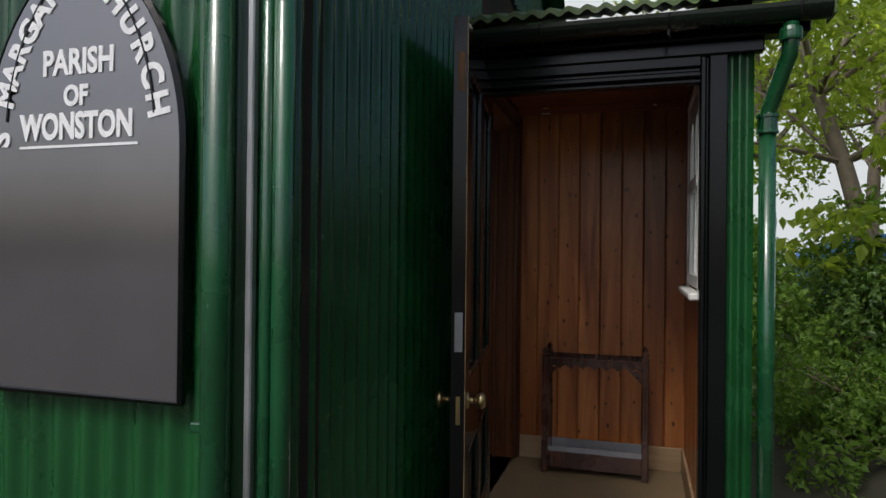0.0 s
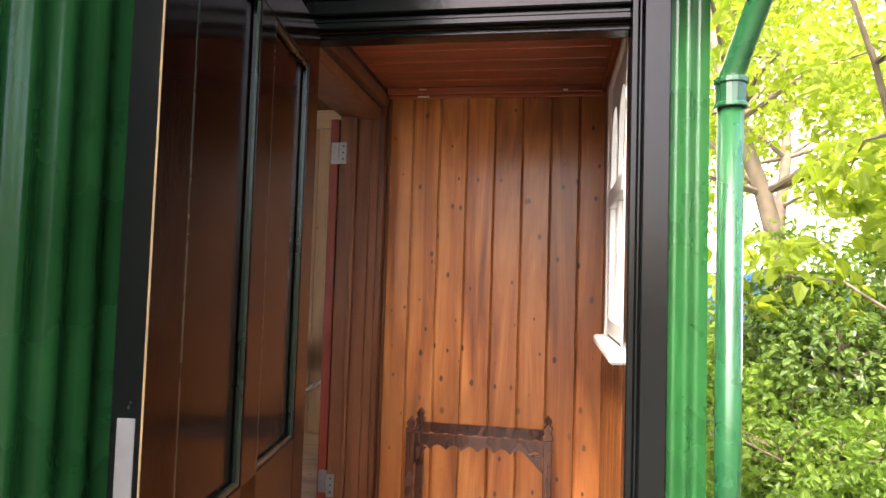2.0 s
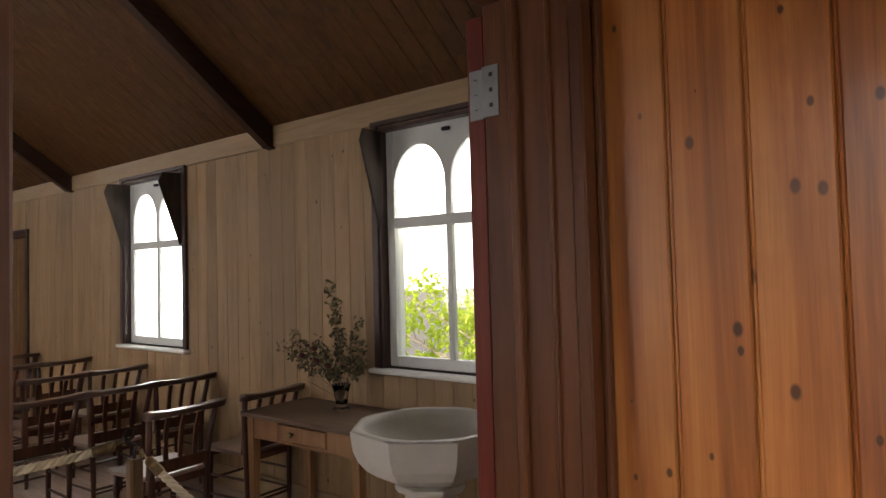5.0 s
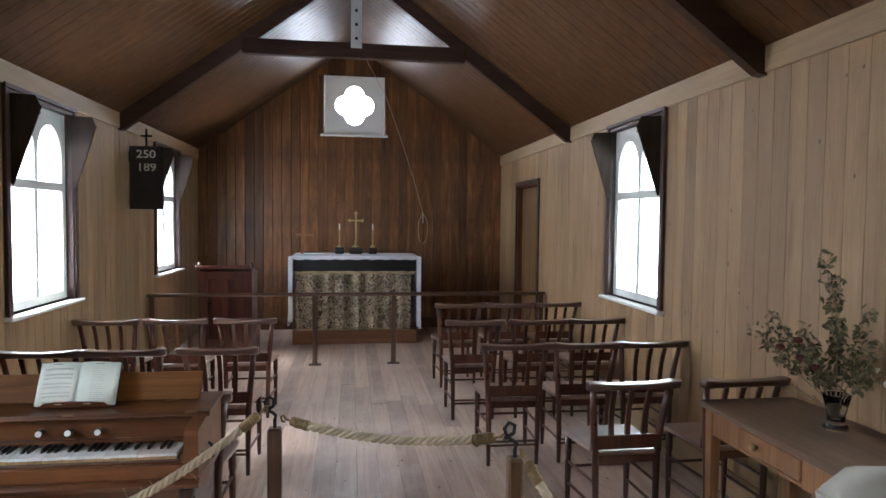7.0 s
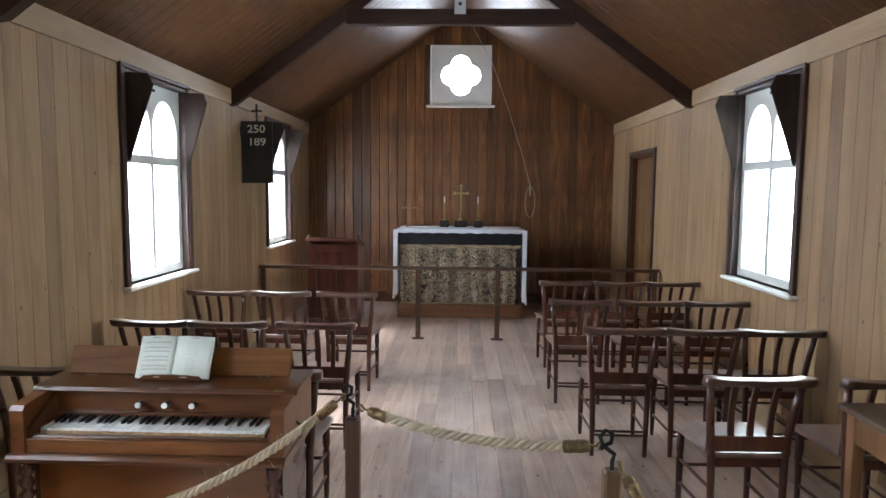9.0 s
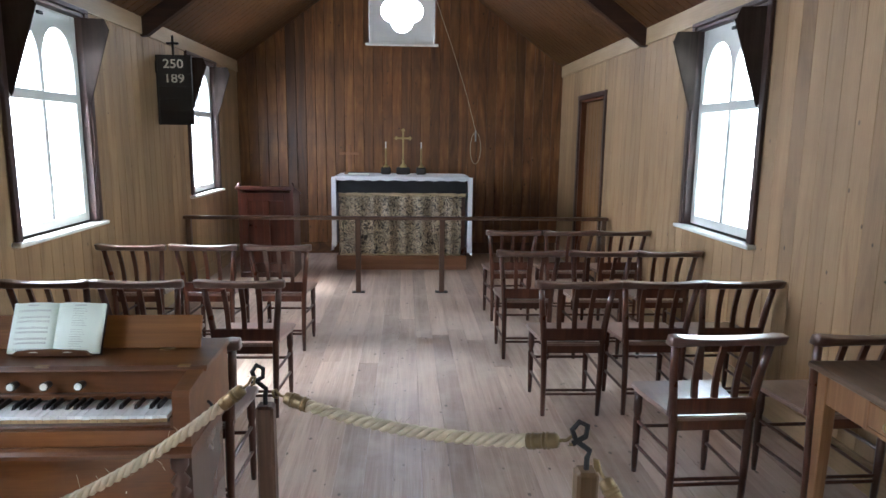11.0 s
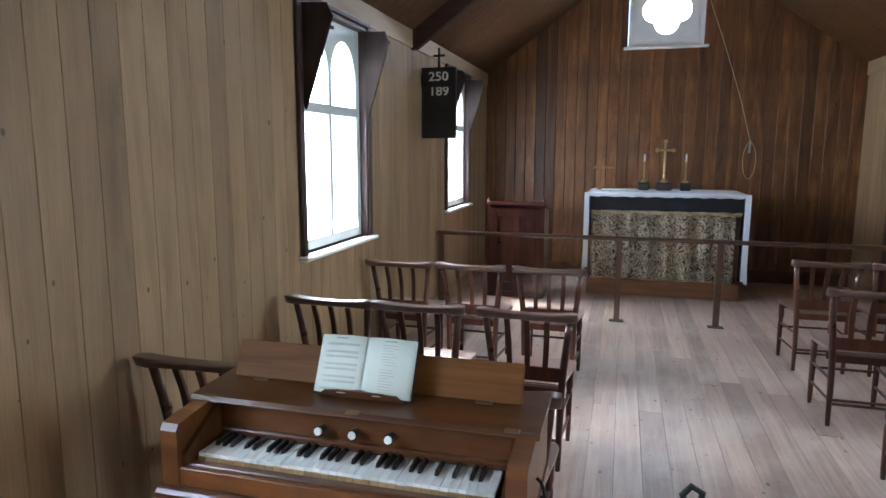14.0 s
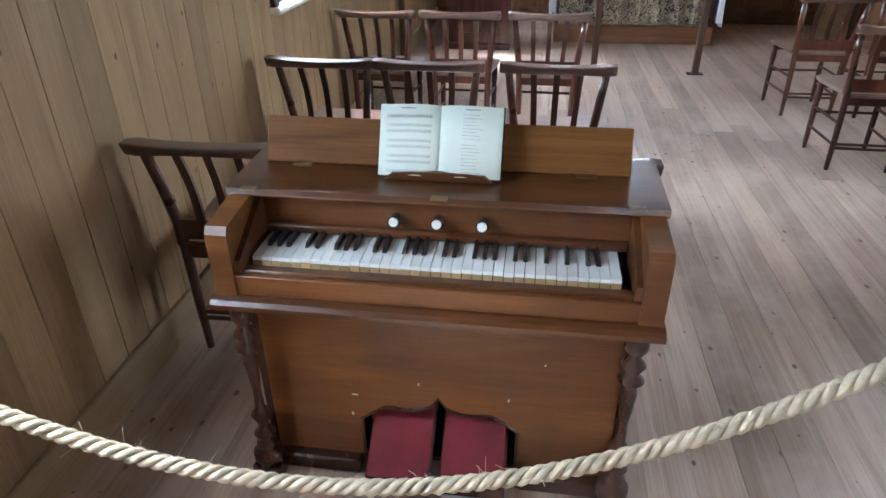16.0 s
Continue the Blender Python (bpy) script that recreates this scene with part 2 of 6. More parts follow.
CHEEK = wood("weathered_dark_boards", (0.016, 0.010, 0.008), (0.030, 0.019, 0.015), (0.055, 0.038, 0.030), 2, (0.7, 0.85), vary=0.2, worn=(0.075, 0.055, 0.042), spec=0.2)
CHAIR = wood("dark_chair_wood", (0.034, 0.009, 0.005), (0.068, 0.020, 0.010), (0.115, 0.038, 0.018), 2, (0.22, 0.4), vary=0.3, coat=0.5)
CHAIR_TOP = wood("worn_chair_wood", (0.045, 0.017, 0.011), (0.085, 0.034, 0.022), (0.135, 0.062, 0.041), 1, (0.28, 0.40), vary=0.25, coat=1.0, spec=0.9, coat_rough=0.26, worn=(0.21, 0.14, 0.11))
# seat base and its pale patches are lightened to stand in for window sheen
SEAT = wood("polished_chair_seat", (0.095, 0.045, 0.030), (0.155, 0.080, 0.056), (0.230, 0.132, 0.098), 0, (0.28, 0.40), vary=0.3, coat=1.0, worn=(0.40, 0.31, 0.27), spec=0.9, coat_rough=0.30)
HARM = wood("harmonium_walnut", (0.085, 0.028, 0.007), (0.150, 0.055, 0.013), (0.225, 0.090, 0.024), 1, (0.32, 0.5), vary=0.12, grain=0.6, coat=0.25, coat_rough=0.25, worn=(0.095, 0.030, 0.007))
HARM_PANEL = wood("harmonium_front_veneer", (0.070, 0.020, 0.004), (0.160, 0.056, 0.011), (0.250, 0.100, 0.022), 1, (0.26, 0.4), knots=0.12, vary=0.05, coat=0.4, coat_rough=0.18, grain=0.22, worn=(0.048, 0.013, 0.004))
HARM_TOP = wood("harmonium_lid_wood", (0.050, 0.017, 0.005), (0.092, 0.033, 0.010), (0.140, 0.055, 0.018), 1, (0.24, 0.38), vary=0.08, grain=0.6, coat=0.4, coat_rough=0.2)
HARM_BACK = wood("harmonium_desk_wood", (0.100, 0.036, 0.006), (0.175, 0.070, 0.013), (0.240, 0.105, 0.023), 1, (0.5, 0.65), vary=0.08, grain=0.5, spec=0.25)
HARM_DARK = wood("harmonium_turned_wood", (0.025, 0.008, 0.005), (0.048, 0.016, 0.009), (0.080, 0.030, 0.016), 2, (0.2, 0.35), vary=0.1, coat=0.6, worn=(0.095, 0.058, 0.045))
IVORY = paint("ivory_keys", (0.84, 0.86, 0.83), 0.28, (0.55, 0.50, 0.38), 0.10, 0.05, 40)
KEY_WOOD = paint("key_front_wood", (0.42, 0.28, 0.13), 0.5, None, 0.3, 0.1, 30)
EBONY = paint("ebony_keys", (0.012, 0.011, 0.011), 0.28, None, 0.2, 0.1, 40)
PAPER = paint("book_paper", (0.76, 0.83, 0.74), 0.7, None, 0.06, 0.1, 30)
INK = paint("faded_print", (0.42, 0.42, 0.40), 0.8, None, 0.1, 0.0, 30)
CARPET = paint("red_pedal_carpet", (0.17, 0.014, 0.022), 0.95, (0.11, 0.02, 0.02), 0.35, 0.9, 30)
TABLE = wood("orange_pine_table", (0.20, 0.092, 0.034), (0.28, 0.138, 0.055), (0.35, 0.185, 0.082), 2, (0.35, 0.55), knots=0.05, vary=0.1, coat=0.1)
TABLE_TOP = wood("worn_table_top", (0.105, 0.062, 0.036), (0.150, 0.092, 0.056), (0.195, 0.125, 0.080), 0, (0.35, 0.6), knots=0.05, vary=0.08, worn=(0.17, 0.125, 0.09))
# font stone darkened in the colour for the shade inside the bowl
BASIN = paint("shaded_basin_stone", (0.40, 0.37, 0.32), 0.6, (0.30, 0.27, 0.22), 0.2, 0.35, 9)
POST_PALE = wood("pale_rope_post_wood", (0.105, 0.060, 0.026), (0.155, 0.092, 0.042), (0.205, 0.128, 0.062), 2, (0.4, 0.6), vary=0.2)
STONE = paint("white_font_stone", (0.62, 0.59, 0.54), 0.55, (0.46, 0.43, 0.38), 0.12, 0.35, 9)
ROPE = paint("hemp_rope", (0.56, 0.485, 0.345), 0.85, (0.34, 0.27, 0.17), 0.3, 0.9, 40)
POST = wood("rope_post_wood", (0.036, 0.017, 0.009), (0.062, 0.031, 0.017), (0.095, 0.050, 0.028), 2, (0.35, 0.55), vary=0.3)
RAIL = wood("altar_rail_wood", (0.055, 0.026, 0.014), (0.090, 0.044, 0.025), (0.130, 0.070, 0.042), 2, (0.25, 0.4), vary=0.1, coat=0.4)
VESTRY = wood("brown_vestry_door", (0.115, 0.055, 0.016), (0.168, 0.084, 0.027), (0.215, 0.117, 0.041), 2, (0.4, 0.6), knots=0.0, vary=0.25)
DESK = wood("red_mahogany_desk", (0.032, 0.007, 0.004), (0.062, 0.014, 0.008), (0.100, 0.028, 0.015), 2, (0.22, 0.4), vary=0.1, coat=0.5)
LINEN = paint("white_altar_linen", (0.72, 0.74, 0.80), 0.85, None, 0.05, 0.3, 30)
VELVET = paint("black_superfrontal", (0.010, 0.010, 0.012), 0.9, (0.05, 0.05, 0.055), 0.3, 0.5, 30)
FRINGE = paint("gold_fringe", (0.42, 0.34, 0.20), 0.8, (0.10, 0.08, 0.05), 0.4, 0.9, 60)
PLINTH = wood("altar_step_wood", (0.19, 0.080, 0.034), (0.25, 0.112, 0.05), (0.31, 0.15, 0.07), 1, (0.4, 0.6), vary=0.05)
BOOK_DARK = paint("dark_book_cloth", (0.014, 0.012, 0.013), 0.6, None, 0.3, 0.3, 30)
NUMBER = paint("cream_numerals", (0.66, 0.63, 0.52), 0.6, None, 0.1, 0.0, 20)
BOARD_BLACK = paint("black_hymn_board", (0.016, 0.012, 0.010), 0.5, (0.05, 0.035, 0.028), 0.3, 0.2, 12)
PANE = glass("window_glass")
VASE = glass("clear_vase_glass", (0.96, 0.98, 0.98), 1.5)
BARK = paint("grey_brown_bark", (0.20, 0.16, 0.12), 0.9, (0.07, 0.06, 0.04), 0.4, 0.9, 14)
TWIG = paint("pale_twigs", (0.22, 0.17, 0.11), 0.85, None, 0.4, 0.5, 20)
SOIL = paint("leafy_soil", (0.036, 0.034, 0.020), 0.95, (0.05, 0.075, 0.025), 0.4, 0.9, 5)
LEAF_DARK = leafage("ivy_leaves", (0.050, 0.105, 0.022), (0.160, 0.260, 0.050), 0.25, 0.4)
LEAF_MID = leafage("shrub_leaves", (0.110, 0.210, 0.032), (0.240, 0.380, 0.060), 0.4, 0.6)
LEAF_LIGHT = leafage("tree_leaves", (0.250, 0.350, 0.040), (0.450, 0.560, 0.095), 0.45, 0.75)
LEAF_DRY = leafage("dried_flower_leaves", (0.075, 0.066, 0.032), (0.210, 0.175, 0.090), 0.6, 0.2)
BERRY = paint("dried_red_flowers", (0.10, 0.022, 0.012), 0.7, None, 0.3, 0.3, 40)
BACKDROP, bd_nt, bd_b = nodes_of("hazy_white_sky")
bd_b.inputs["Base Color"].default_value = (0.0, 0.0, 0.0, 1)
bd_b.inputs["Emission Color"].default_value = (1.0, 0.99, 0.93, 1)
bd_b.inputs["Emission Strength"].default_value = 0.8
BLUE = paint("blue_tarpaulin", (0.05, 0.20, 0.62), 0.5, None, 0.2, 0.3, 6)


def brocade():
    """Gold and grey-brown scroll pattern of the altar frontal."""
    m, nt, b = nodes_of("gold_brocade")
    v = coords(nt, (1, 1, 1), False)
    w = noise_at(nt, v, 9.0, 3.0, 0.55, 4.0)
    patch = noise_at(nt, v, 4.0, 3.0, 0.6, 1.0)
    fine = noise_at(nt, v, 130.0, 2.0, 0.6)
    col = ramp(nt, w, [(0.42, (0.020, 0.015, 0.010)), (0.46, (0.66, 0.55, 0.38)), (0.50, (0.10, 0.075, 0.045)), (0.54, (0.74, 0.66, 0.50)), (0.585, (0.024, 0.019, 0.013))])
    col = mixed(nt, 0.5, col, ramp(nt, patch, [(0.36, (0.42, 0.38, 0.32)), (0.56, (1.25, 1.2, 1.12))]), "MULTIPLY")
    col = mixed(nt, 0.5, col, ramp(nt, fine, [(0.35, (0.5, 0.5, 0.5)), (0.65, (1.15, 1.12, 1.05))]), "MULTIPLY")
    nt.links.new(col, b.inputs["Base Color"])
    b.inputs["Roughness"].default_value = 0.42
    bump(nt, b, w, 0.4, 0.003)
    return m


BROCADE = brocade()


# ---- mesh helpers ----
def mesh_from(name, verts, faces, material, smooth=False):
    me = bpy.data.meshes.new(name)
    me.from_pydata([tuple(v) for v in verts], [], faces)
    if smooth:
        me.shade_smooth()
    me.materials.append(material)
    return me


def part(name, bm, material, parent, label="", smooth=False):
    """Link a bmesh as one mesh object under a thing or a part."""
    bmesh.ops.recalc_face_normals(bm, faces=bm.faces)
    me = bpy.data.meshes.new(name)
    bm.to_mesh(me)
    bm.free()
    if smooth:
        me.shade_auto_smooth() if hasattr(me, "shade_auto_smooth") else me.shade_smooth()
    me.materials.append(material)
    ob = new(name, me)
    if parent is not None:
        ob.parent = parent
    return tagged(ob, label)


def piece(name, me, parent, m=None):
    ob = new(name, me)
    ob.parent = parent
    if m is not None:
        ob.matrix_local = m
    return ob


def thing(name, m=None, label="", category="", group="", kind=""):
    ob = new(name)
    ob.empty_display_size = 0.1
    if m is not None:
        ob.matrix_world = m
    return tagged(ob, label, category, group, kind)


def add_box(bm, a, b, bev=0.0, m=None):
    r = bmesh.ops.create_cube(bm, size=1)
    vs = r["verts"]
    for v in vs:
        v.co = Vector([(a[i] + b[i]) / 2 + v.co[i] * (b[i] - a[i]) for i in range(3)])
    if bev:
        es = list({e for v in vs for e in v.link_edges})
        out = bmesh.ops.bevel(bm, geom=es, offset=bev, segments=1, affect="EDGES")
        vs = list({v for f in out["faces"] for v in f.verts} | {v for v in vs if v.is_valid})
    if m is not None:
        bmesh.ops.transform(bm, matrix=m, verts=vs)
    return vs


def box(a, b, bev=0.0, m=None):
    bm = bmesh.new()
    add_box(bm, a, b, bev, m)
    return bm


def boxes(*list_, bev=0.0):
    bm = bmesh.new()
    for a, b in list_:
        add_box(bm, a, b, bev)
    return bm


def prism(outline, axis, c0, c1):
    """A flat outline (u, v) drawn out along an axis from c0 to c1."""
    bm = bmesh.new()

    def put(u, v, c):
        return {"x": (c, u, v), "y": (u, c, v), "z": (u, v, c)}[axis]
    lo = [bm.verts.new(put(u, v, c0)) for u, v in outline]
    hi = [bm.verts.new(put(u, v, c1)) for u, v in outline]
    bm.faces.new(lo)
    bm.faces.new(hi[::-1])
    n = len(outline)
    for i in range(n):
        bm.faces.new((lo[i], lo[(i + 1) % n], hi[(i + 1) % n], hi[i]))
    return bm


def lathe(profile, sides=16, at=(0, 0, 0), bm=None, turn=0.0):
    """A turned shape from (radius, height) pairs round the z axis."""
    bm = bm or bmesh.new()
    rings = []
    for r, z in profile:
        rings.append([bm.verts.new((at[0] + r * math.cos(turn + 2 * math.pi * k / sides), at[1] + r * math.sin(turn + 2 * math.pi * k / sides), at[2] + z)) for k in range(sides)])
    for a, b in zip(rings, rings[1:]):
        for k in range(sides):
            bm.faces.new((a[k], a[(k + 1) % sides], b[(k + 1) % sides], b[k]))
    bm.faces.new(rings[0][::-1])
    bm.faces.new(rings[-1])
    return bm


def tube(points, radius, sides=8, bm=None):
    """A round bar along points; radius may be a list."""
    bm = bm or bmesh.new()
    pts = [Vector(p) for p in points]
    rads = radius if isinstance(radius, (list, tuple)) else [radius] * len(pts)
    ref = Vector((0, 0, 1))
    first = (pts[1] - pts[0]).normalized()
    if abs(first.dot(ref)) > 0.9:
        ref = Vector((1, 0, 0))
    rings = []
    side = first.cross(ref).normalized()
    for i, p in enumerate(pts):
        d = (pts[min(i + 1, len(pts) - 1)] - pts[max(i - 1, 0)]).normalized()
        side = (side - d * side.dot(d)).normalized()
        up = d.cross(side)
        rings.append([bm.verts.new(p + rads[i] * (math.cos(2 * math.pi * k / sides) * side + math.sin(2 * math.pi * k / sides) * up)) for k in range(sides)])
    for a, b in zip(rings, rings[1:]):
        for k in range(sides):
            bm.faces.new((a[k], a[(k + 1) % sides], b[(k + 1) % sides], b[k]))
    bm.faces.new(rings[0][::-1])
    bm.faces.new(rings[-1])
    return bm


def arc(p, q, sag, n=24):
    """A hanging line from p to q that drops by sag in its middle."""
    p, q = Vector(p), Vector(q)
    return [p.lerp(q, i / n) - Vector((0, 0, 4 * sag * (i / n) * (1 - i / n))) for i in range(n + 1)]


def lettering(text, size, m, material, parent, name="lettering", bold=0.0):
    """Built-in letters as a thin raised mesh."""
    cu = bpy.data.curves.new(name, "FONT")
    cu.body, cu.size, cu.align_x, cu.align_y, cu.extrude, cu.resolution_u = text, size, "CENTER", "CENTER", 0.0015, 4
    cu.offset = bold
    tmp = bpy.data.objects.new(name, cu)
    me = bpy.data.meshes.new_from_object(tmp)
    bpy.data.objects.remove(tmp)
    me.materials.clear()
    me.materials.append(material)
    ob = new(name, me)
    ob.parent = parent
    ob.matrix_local = m
    return ob


# ---- structure helpers ----
def slab_wall(name, axis, c0, c1, u0, u1, z0, z1, holes, material):
    """A wall of one mesh along 'x' or 'y' with openings (u0, u1, z0, z1) right through it."""
    us = sorted({u0, u1, *[h[0] for h in holes], *[h[1] for h in holes]})
    zs = sorted({z0, z1, *[h[2] for h in holes], *[h[3] for h in holes]})
    bm = bmesh.new()
    for i in range(len(us) - 1):
        for j in range(len(zs) - 1):
            uc, zc = (us[i] + us[i + 1]) / 2, (zs[j] + zs[j + 1]) / 2
            if any(h[0] < uc < h[1] and h[2] < zc < h[3] for h in holes):
                continue
            a, b = ((us[i], c0, zs[j]), (us[i + 1], c1, zs[j + 1])) if axis == "x" else ((c0, us[i], zs[j]), (c1, us[i + 1], zs[j + 1]))
            add_box(bm, a, b)
    bmesh.ops.remove_doubles(bm, verts=bm.verts, dist=1e-5)
    ob = part(name, bm, material, None)
    return tagged(ob, kind="structure")


def board_mesh(width, length, thick, material, top=(0.0, 0.0), groove=0.004):
    """A matchboard, long along local x (0..length), its face towards +z, with bevelled edges and a bead; top: how far each corner of the end is cut."""
    w = width
    if groove < 0.0035:       # plain close joint, no bead
        prof = [(0.0005, 0.0), (0.0005, thick - groove), (0.0005 + groove * 0.8, thick), (w - 0.0005 - groove * 0.8, thick), (w - 0.0005, thick - groove), (w - 0.0005, 0.0)]
    else:
        prof = [(0.0005, 0.0), (0.0005, thick - groove), (groove, thick), (w - groove - 0.006, thick), (w - groove - 0.003, thick - groove * 0.7), (w - groove, thick), (w - 0.0005, thick - groove), (w - 0.0005, 0.0)]
    verts, n = [], len(prof)
    for x in (0, 1):
        for y, z in prof:
            verts.append((0.0 if x == 0 else length + top[0] + (top[1] - top[0]) * y / w, y, z))
    faces = [tuple(range(n))[::-1], tuple(range(n, 2 * n))] + [(i, (i + 1) % n, n + (i + 1) % n, n + i) for i in range(n)]
    return mesh_from("board", verts, faces, material)


BOARD_CACHE = {}


def lay_boards(parent, face, axis, c, u0, u1, z0, z1, holes, width, material, slope=None, thick=0.014):
    """Upright boards on a wall face: axis 'x' or 'y', face +1 or -1 along the other axis, at c; slope(u) gives the top where it is not z1."""
    n = max(1, round((u1 - u0) / width))
    w = (u1 - u0) / n
    for i in range(n):
        a, b = u0 + i * w, u0 + (i + 1) * w
        spans = []
        hit = [h for h in holes if h[0] < b - 0.004 and h[1] > a + 0.004]
        if not hit:
            spans.append((a, b, z0, z1))
        else:
            h = hit[0]
            if h[2] - z0 > 0.02:
                spans.append((a, b, z0, h[2]))
            if z1 - h[3] > 0.02:
                spans.append((a, b, h[3], z1))
            if h[0] - a > 0.012:
                spans.append((a, h[0], h[2], h[3]))
            if b - h[1] > 0.012:
                spans.append((h[1], b, h[2], h[3]))
        for p, q, za, zb in spans:
            flip = (axis == "y") == (face > 0)     # local y runs against u
            top = (0.0, 0.0)
            if slope and zb == z1:
                ends = (slope(q) - zb, slope(p) - zb) if flip else (slope(p) - zb, slope(q) - zb)
                top = ends
            key = (material.name, round(q - p, 4), round(zb - za, 4), round(top[0], 4), round(top[1], 4), thick)
            if key not in BOARD_CACHE:
                BOARD_CACHE[key] = board_mesh(q - p, zb - za, thick, material, top, 0.0024 if material.name.startswith("pale") else 0.004)
            normal = Vector((0, face, 0)) if axis == "x" else Vector((face, 0, 0))
            ex = Vector((0, 0, 1))
            ey = normal.cross(ex)
            start = q if ey.dot(Vector((1, 0, 0)) if axis == "x" else Vector((0, 1, 0))) < 0 else p
            org = Vector((start, c, za)) if axis == "x" else Vector((c, start, za))
            m = Matrix((ex, ey, normal)).transposed().to_4x4()
            m.translation = org
            piece("board", BOARD_CACHE[key], parent, m)


def corrugated(name, axis, face, c, u0, u1, z0, z1, holes, material, parent=None, pitch=0.0762, depth=0.018, top=None):
    """A corrugated iron sheet with upright waves on a wall."""
    n = max(2, round((u1 - u0) / pitch * 8))
    verts, faces = [], []

    def at(u, z):
        d = c + face * depth * (0.5 + 0.5 * math.sin(2 * math.pi * u / pitch))
        verts.append((u, d, z) if axis == "x" else (d, u, z))
        return len(verts) - 1
    for i in range(n):
        a, b = u0 + (u1 - u0) * i / n, u0 + (u1 - u0) * (i + 1) / n
        mid = (a + b) / 2
        spans, low = [], z0
        for h in sorted((h for h in holes if h[0] < mid < h[1]), key=lambda h: h[2]):
            if h[2] > low:
                spans.append((low, h[2]))
            low = h[3]
        ta, tb = (top(a), top(b)) if top else (z1, z1)
        if low < z1:
            spans.append((low, None))
        for za, zb in spans:
            faces.append((at(a, za), at(b, za), at(b, tb if zb is None else zb), at(a, ta if zb is None else zb)))
    me = mesh_from(name, verts, faces, material)
    bm = bmesh.new()
    bm.from_mesh(me)
    bmesh.ops.remove_doubles(bm, verts=bm.verts, dist=1e-5)
    for f in bm.faces:
        f.smooth = True
    bm.to_mesh(me)
    bm.free()
    ob = new(name, me)
    if parent:
        ob.parent = parent
    return ob


# ---- structure: nave ----
def roof_at(y):
    return APEX - PITCH * abs(y - MID)


WZ0, WZ1 = 0.955, 2.36
side_holes = [(x - 0.50, x + 0.50, WZ0, WZ1) for x in WIN_X]
north_holes = side_holes[:2] + [(-8.66, -7.70, 0.0, 2.03)]
quat_hole = [(MID - 0.43, MID + 0.43, 2.775, 3.605)]
nave_door = [(3.475, 4.40, 0.0, 2.05)]

wall_south = slab_wall("wall_south", "x", 1.62, SOUTH - 0.014, -9.8, -0.41, -0.2, EAVE, side_holes, CHEEK)
wall_north = slab_wall("wall_north", "x", NORTH + 0.014, 6.31, -9.8, -0.41, -0.2, EAVE, north_holes, CHEEK)


def gable_wall(name, x0, x1, holes):
    """An end wall up into the roof."""
    bm = bmesh.new()
    ys = sorted({1.62, 6.31, MID, *[h[0] for h in holes], *[h[1] for h in holes]})
    for a, b in zip(ys, ys[1:]):
        spans, low = [], -0.2
        for h in holes:
            if h[0] < (a + b) / 2 < h[1]:
                spans.append((low, h[2]))
                low = h[3]
        for za, zb in spans:
            if zb - za > 0.01:
                add_box(bm, (x0, a, za), (x1, b, zb))
        ta, tb = roof_at(a) + 0.02, roof_at(b) + 0.02
        pts = [(x, y, z) for x in (x0, x1) for y, z in ((a, low), (b, low), (b, tb), (a, ta))]
        v = [bm.verts.new(p) for p in pts]
        for f in ((0, 1, 2, 3), (7, 6, 5, 4), (0, 4, 5, 1), (1, 5, 6, 2), (2, 6, 7, 3), (3, 7, 4, 0)):
            bm.faces.new([v[k] for k in f])
    return tagged(part(name, bm, CHEEK, None), kind="structure")


wall_west = gable_wall("wall_west", -9.82, WEST - 0.014, quat_hole)
wall_east = gable_wall("wall_east", EAST + 0.014, -0.425, nave_door)

floor = tagged(part("floor", box((-9.66, 1.81, -0.12), (-0.41, 6.12, -0.022)), BEAM, None), "bleached bare pine floorboards running down the nave", "floor", kind="structure")

# ceiling: bevelled boards along the slope, joined
bm = bmesh.new()
nb = 72
bw = (EAST - WEST) / nb
for side in (-1, 1):
    e, a = Vector((0, MID + side * (MID - SOUTH + 0.03), EAVE - 0.03 * PITCH)), Vector((0, MID, APEX))
    up = (a - e).normalized()
    nrm = Vector((1, 0, 0)).cross(up) * (1 if side < 0 else -1)
    if nrm.z > 0:
        nrm = -nrm
    for i in range(nb):
        x0 = WEST + i * bw
        prof = [(0.0005, -0.02), (0.0005, 0.010), (0.004, 0.014), (bw - 0.004, 0.014), (bw - 0.0005, 0.010), (bw - 0.0005, -0.02)]
        lo = [bm.verts.new(e + Vector((x0 + p, 0, 0)) + nrm * d) for p, d in prof]
        hi = [bm.verts.new(a + Vector((x0 + p, 0, 0)) + nrm * d) for p, d in prof]
        bm.faces.new(lo)
        bm.faces.new(hi[::-1])
        for k in range(6):
            bm.faces.new((lo[k], lo[(k + 1) % 6], hi[(k + 1) % 6], hi[k]))
ceiling = tagged(part("ceiling", bm, CEILING, None), "varnished brown matchboard ceiling sloping to the ridge", "ceiling", kind="structure")

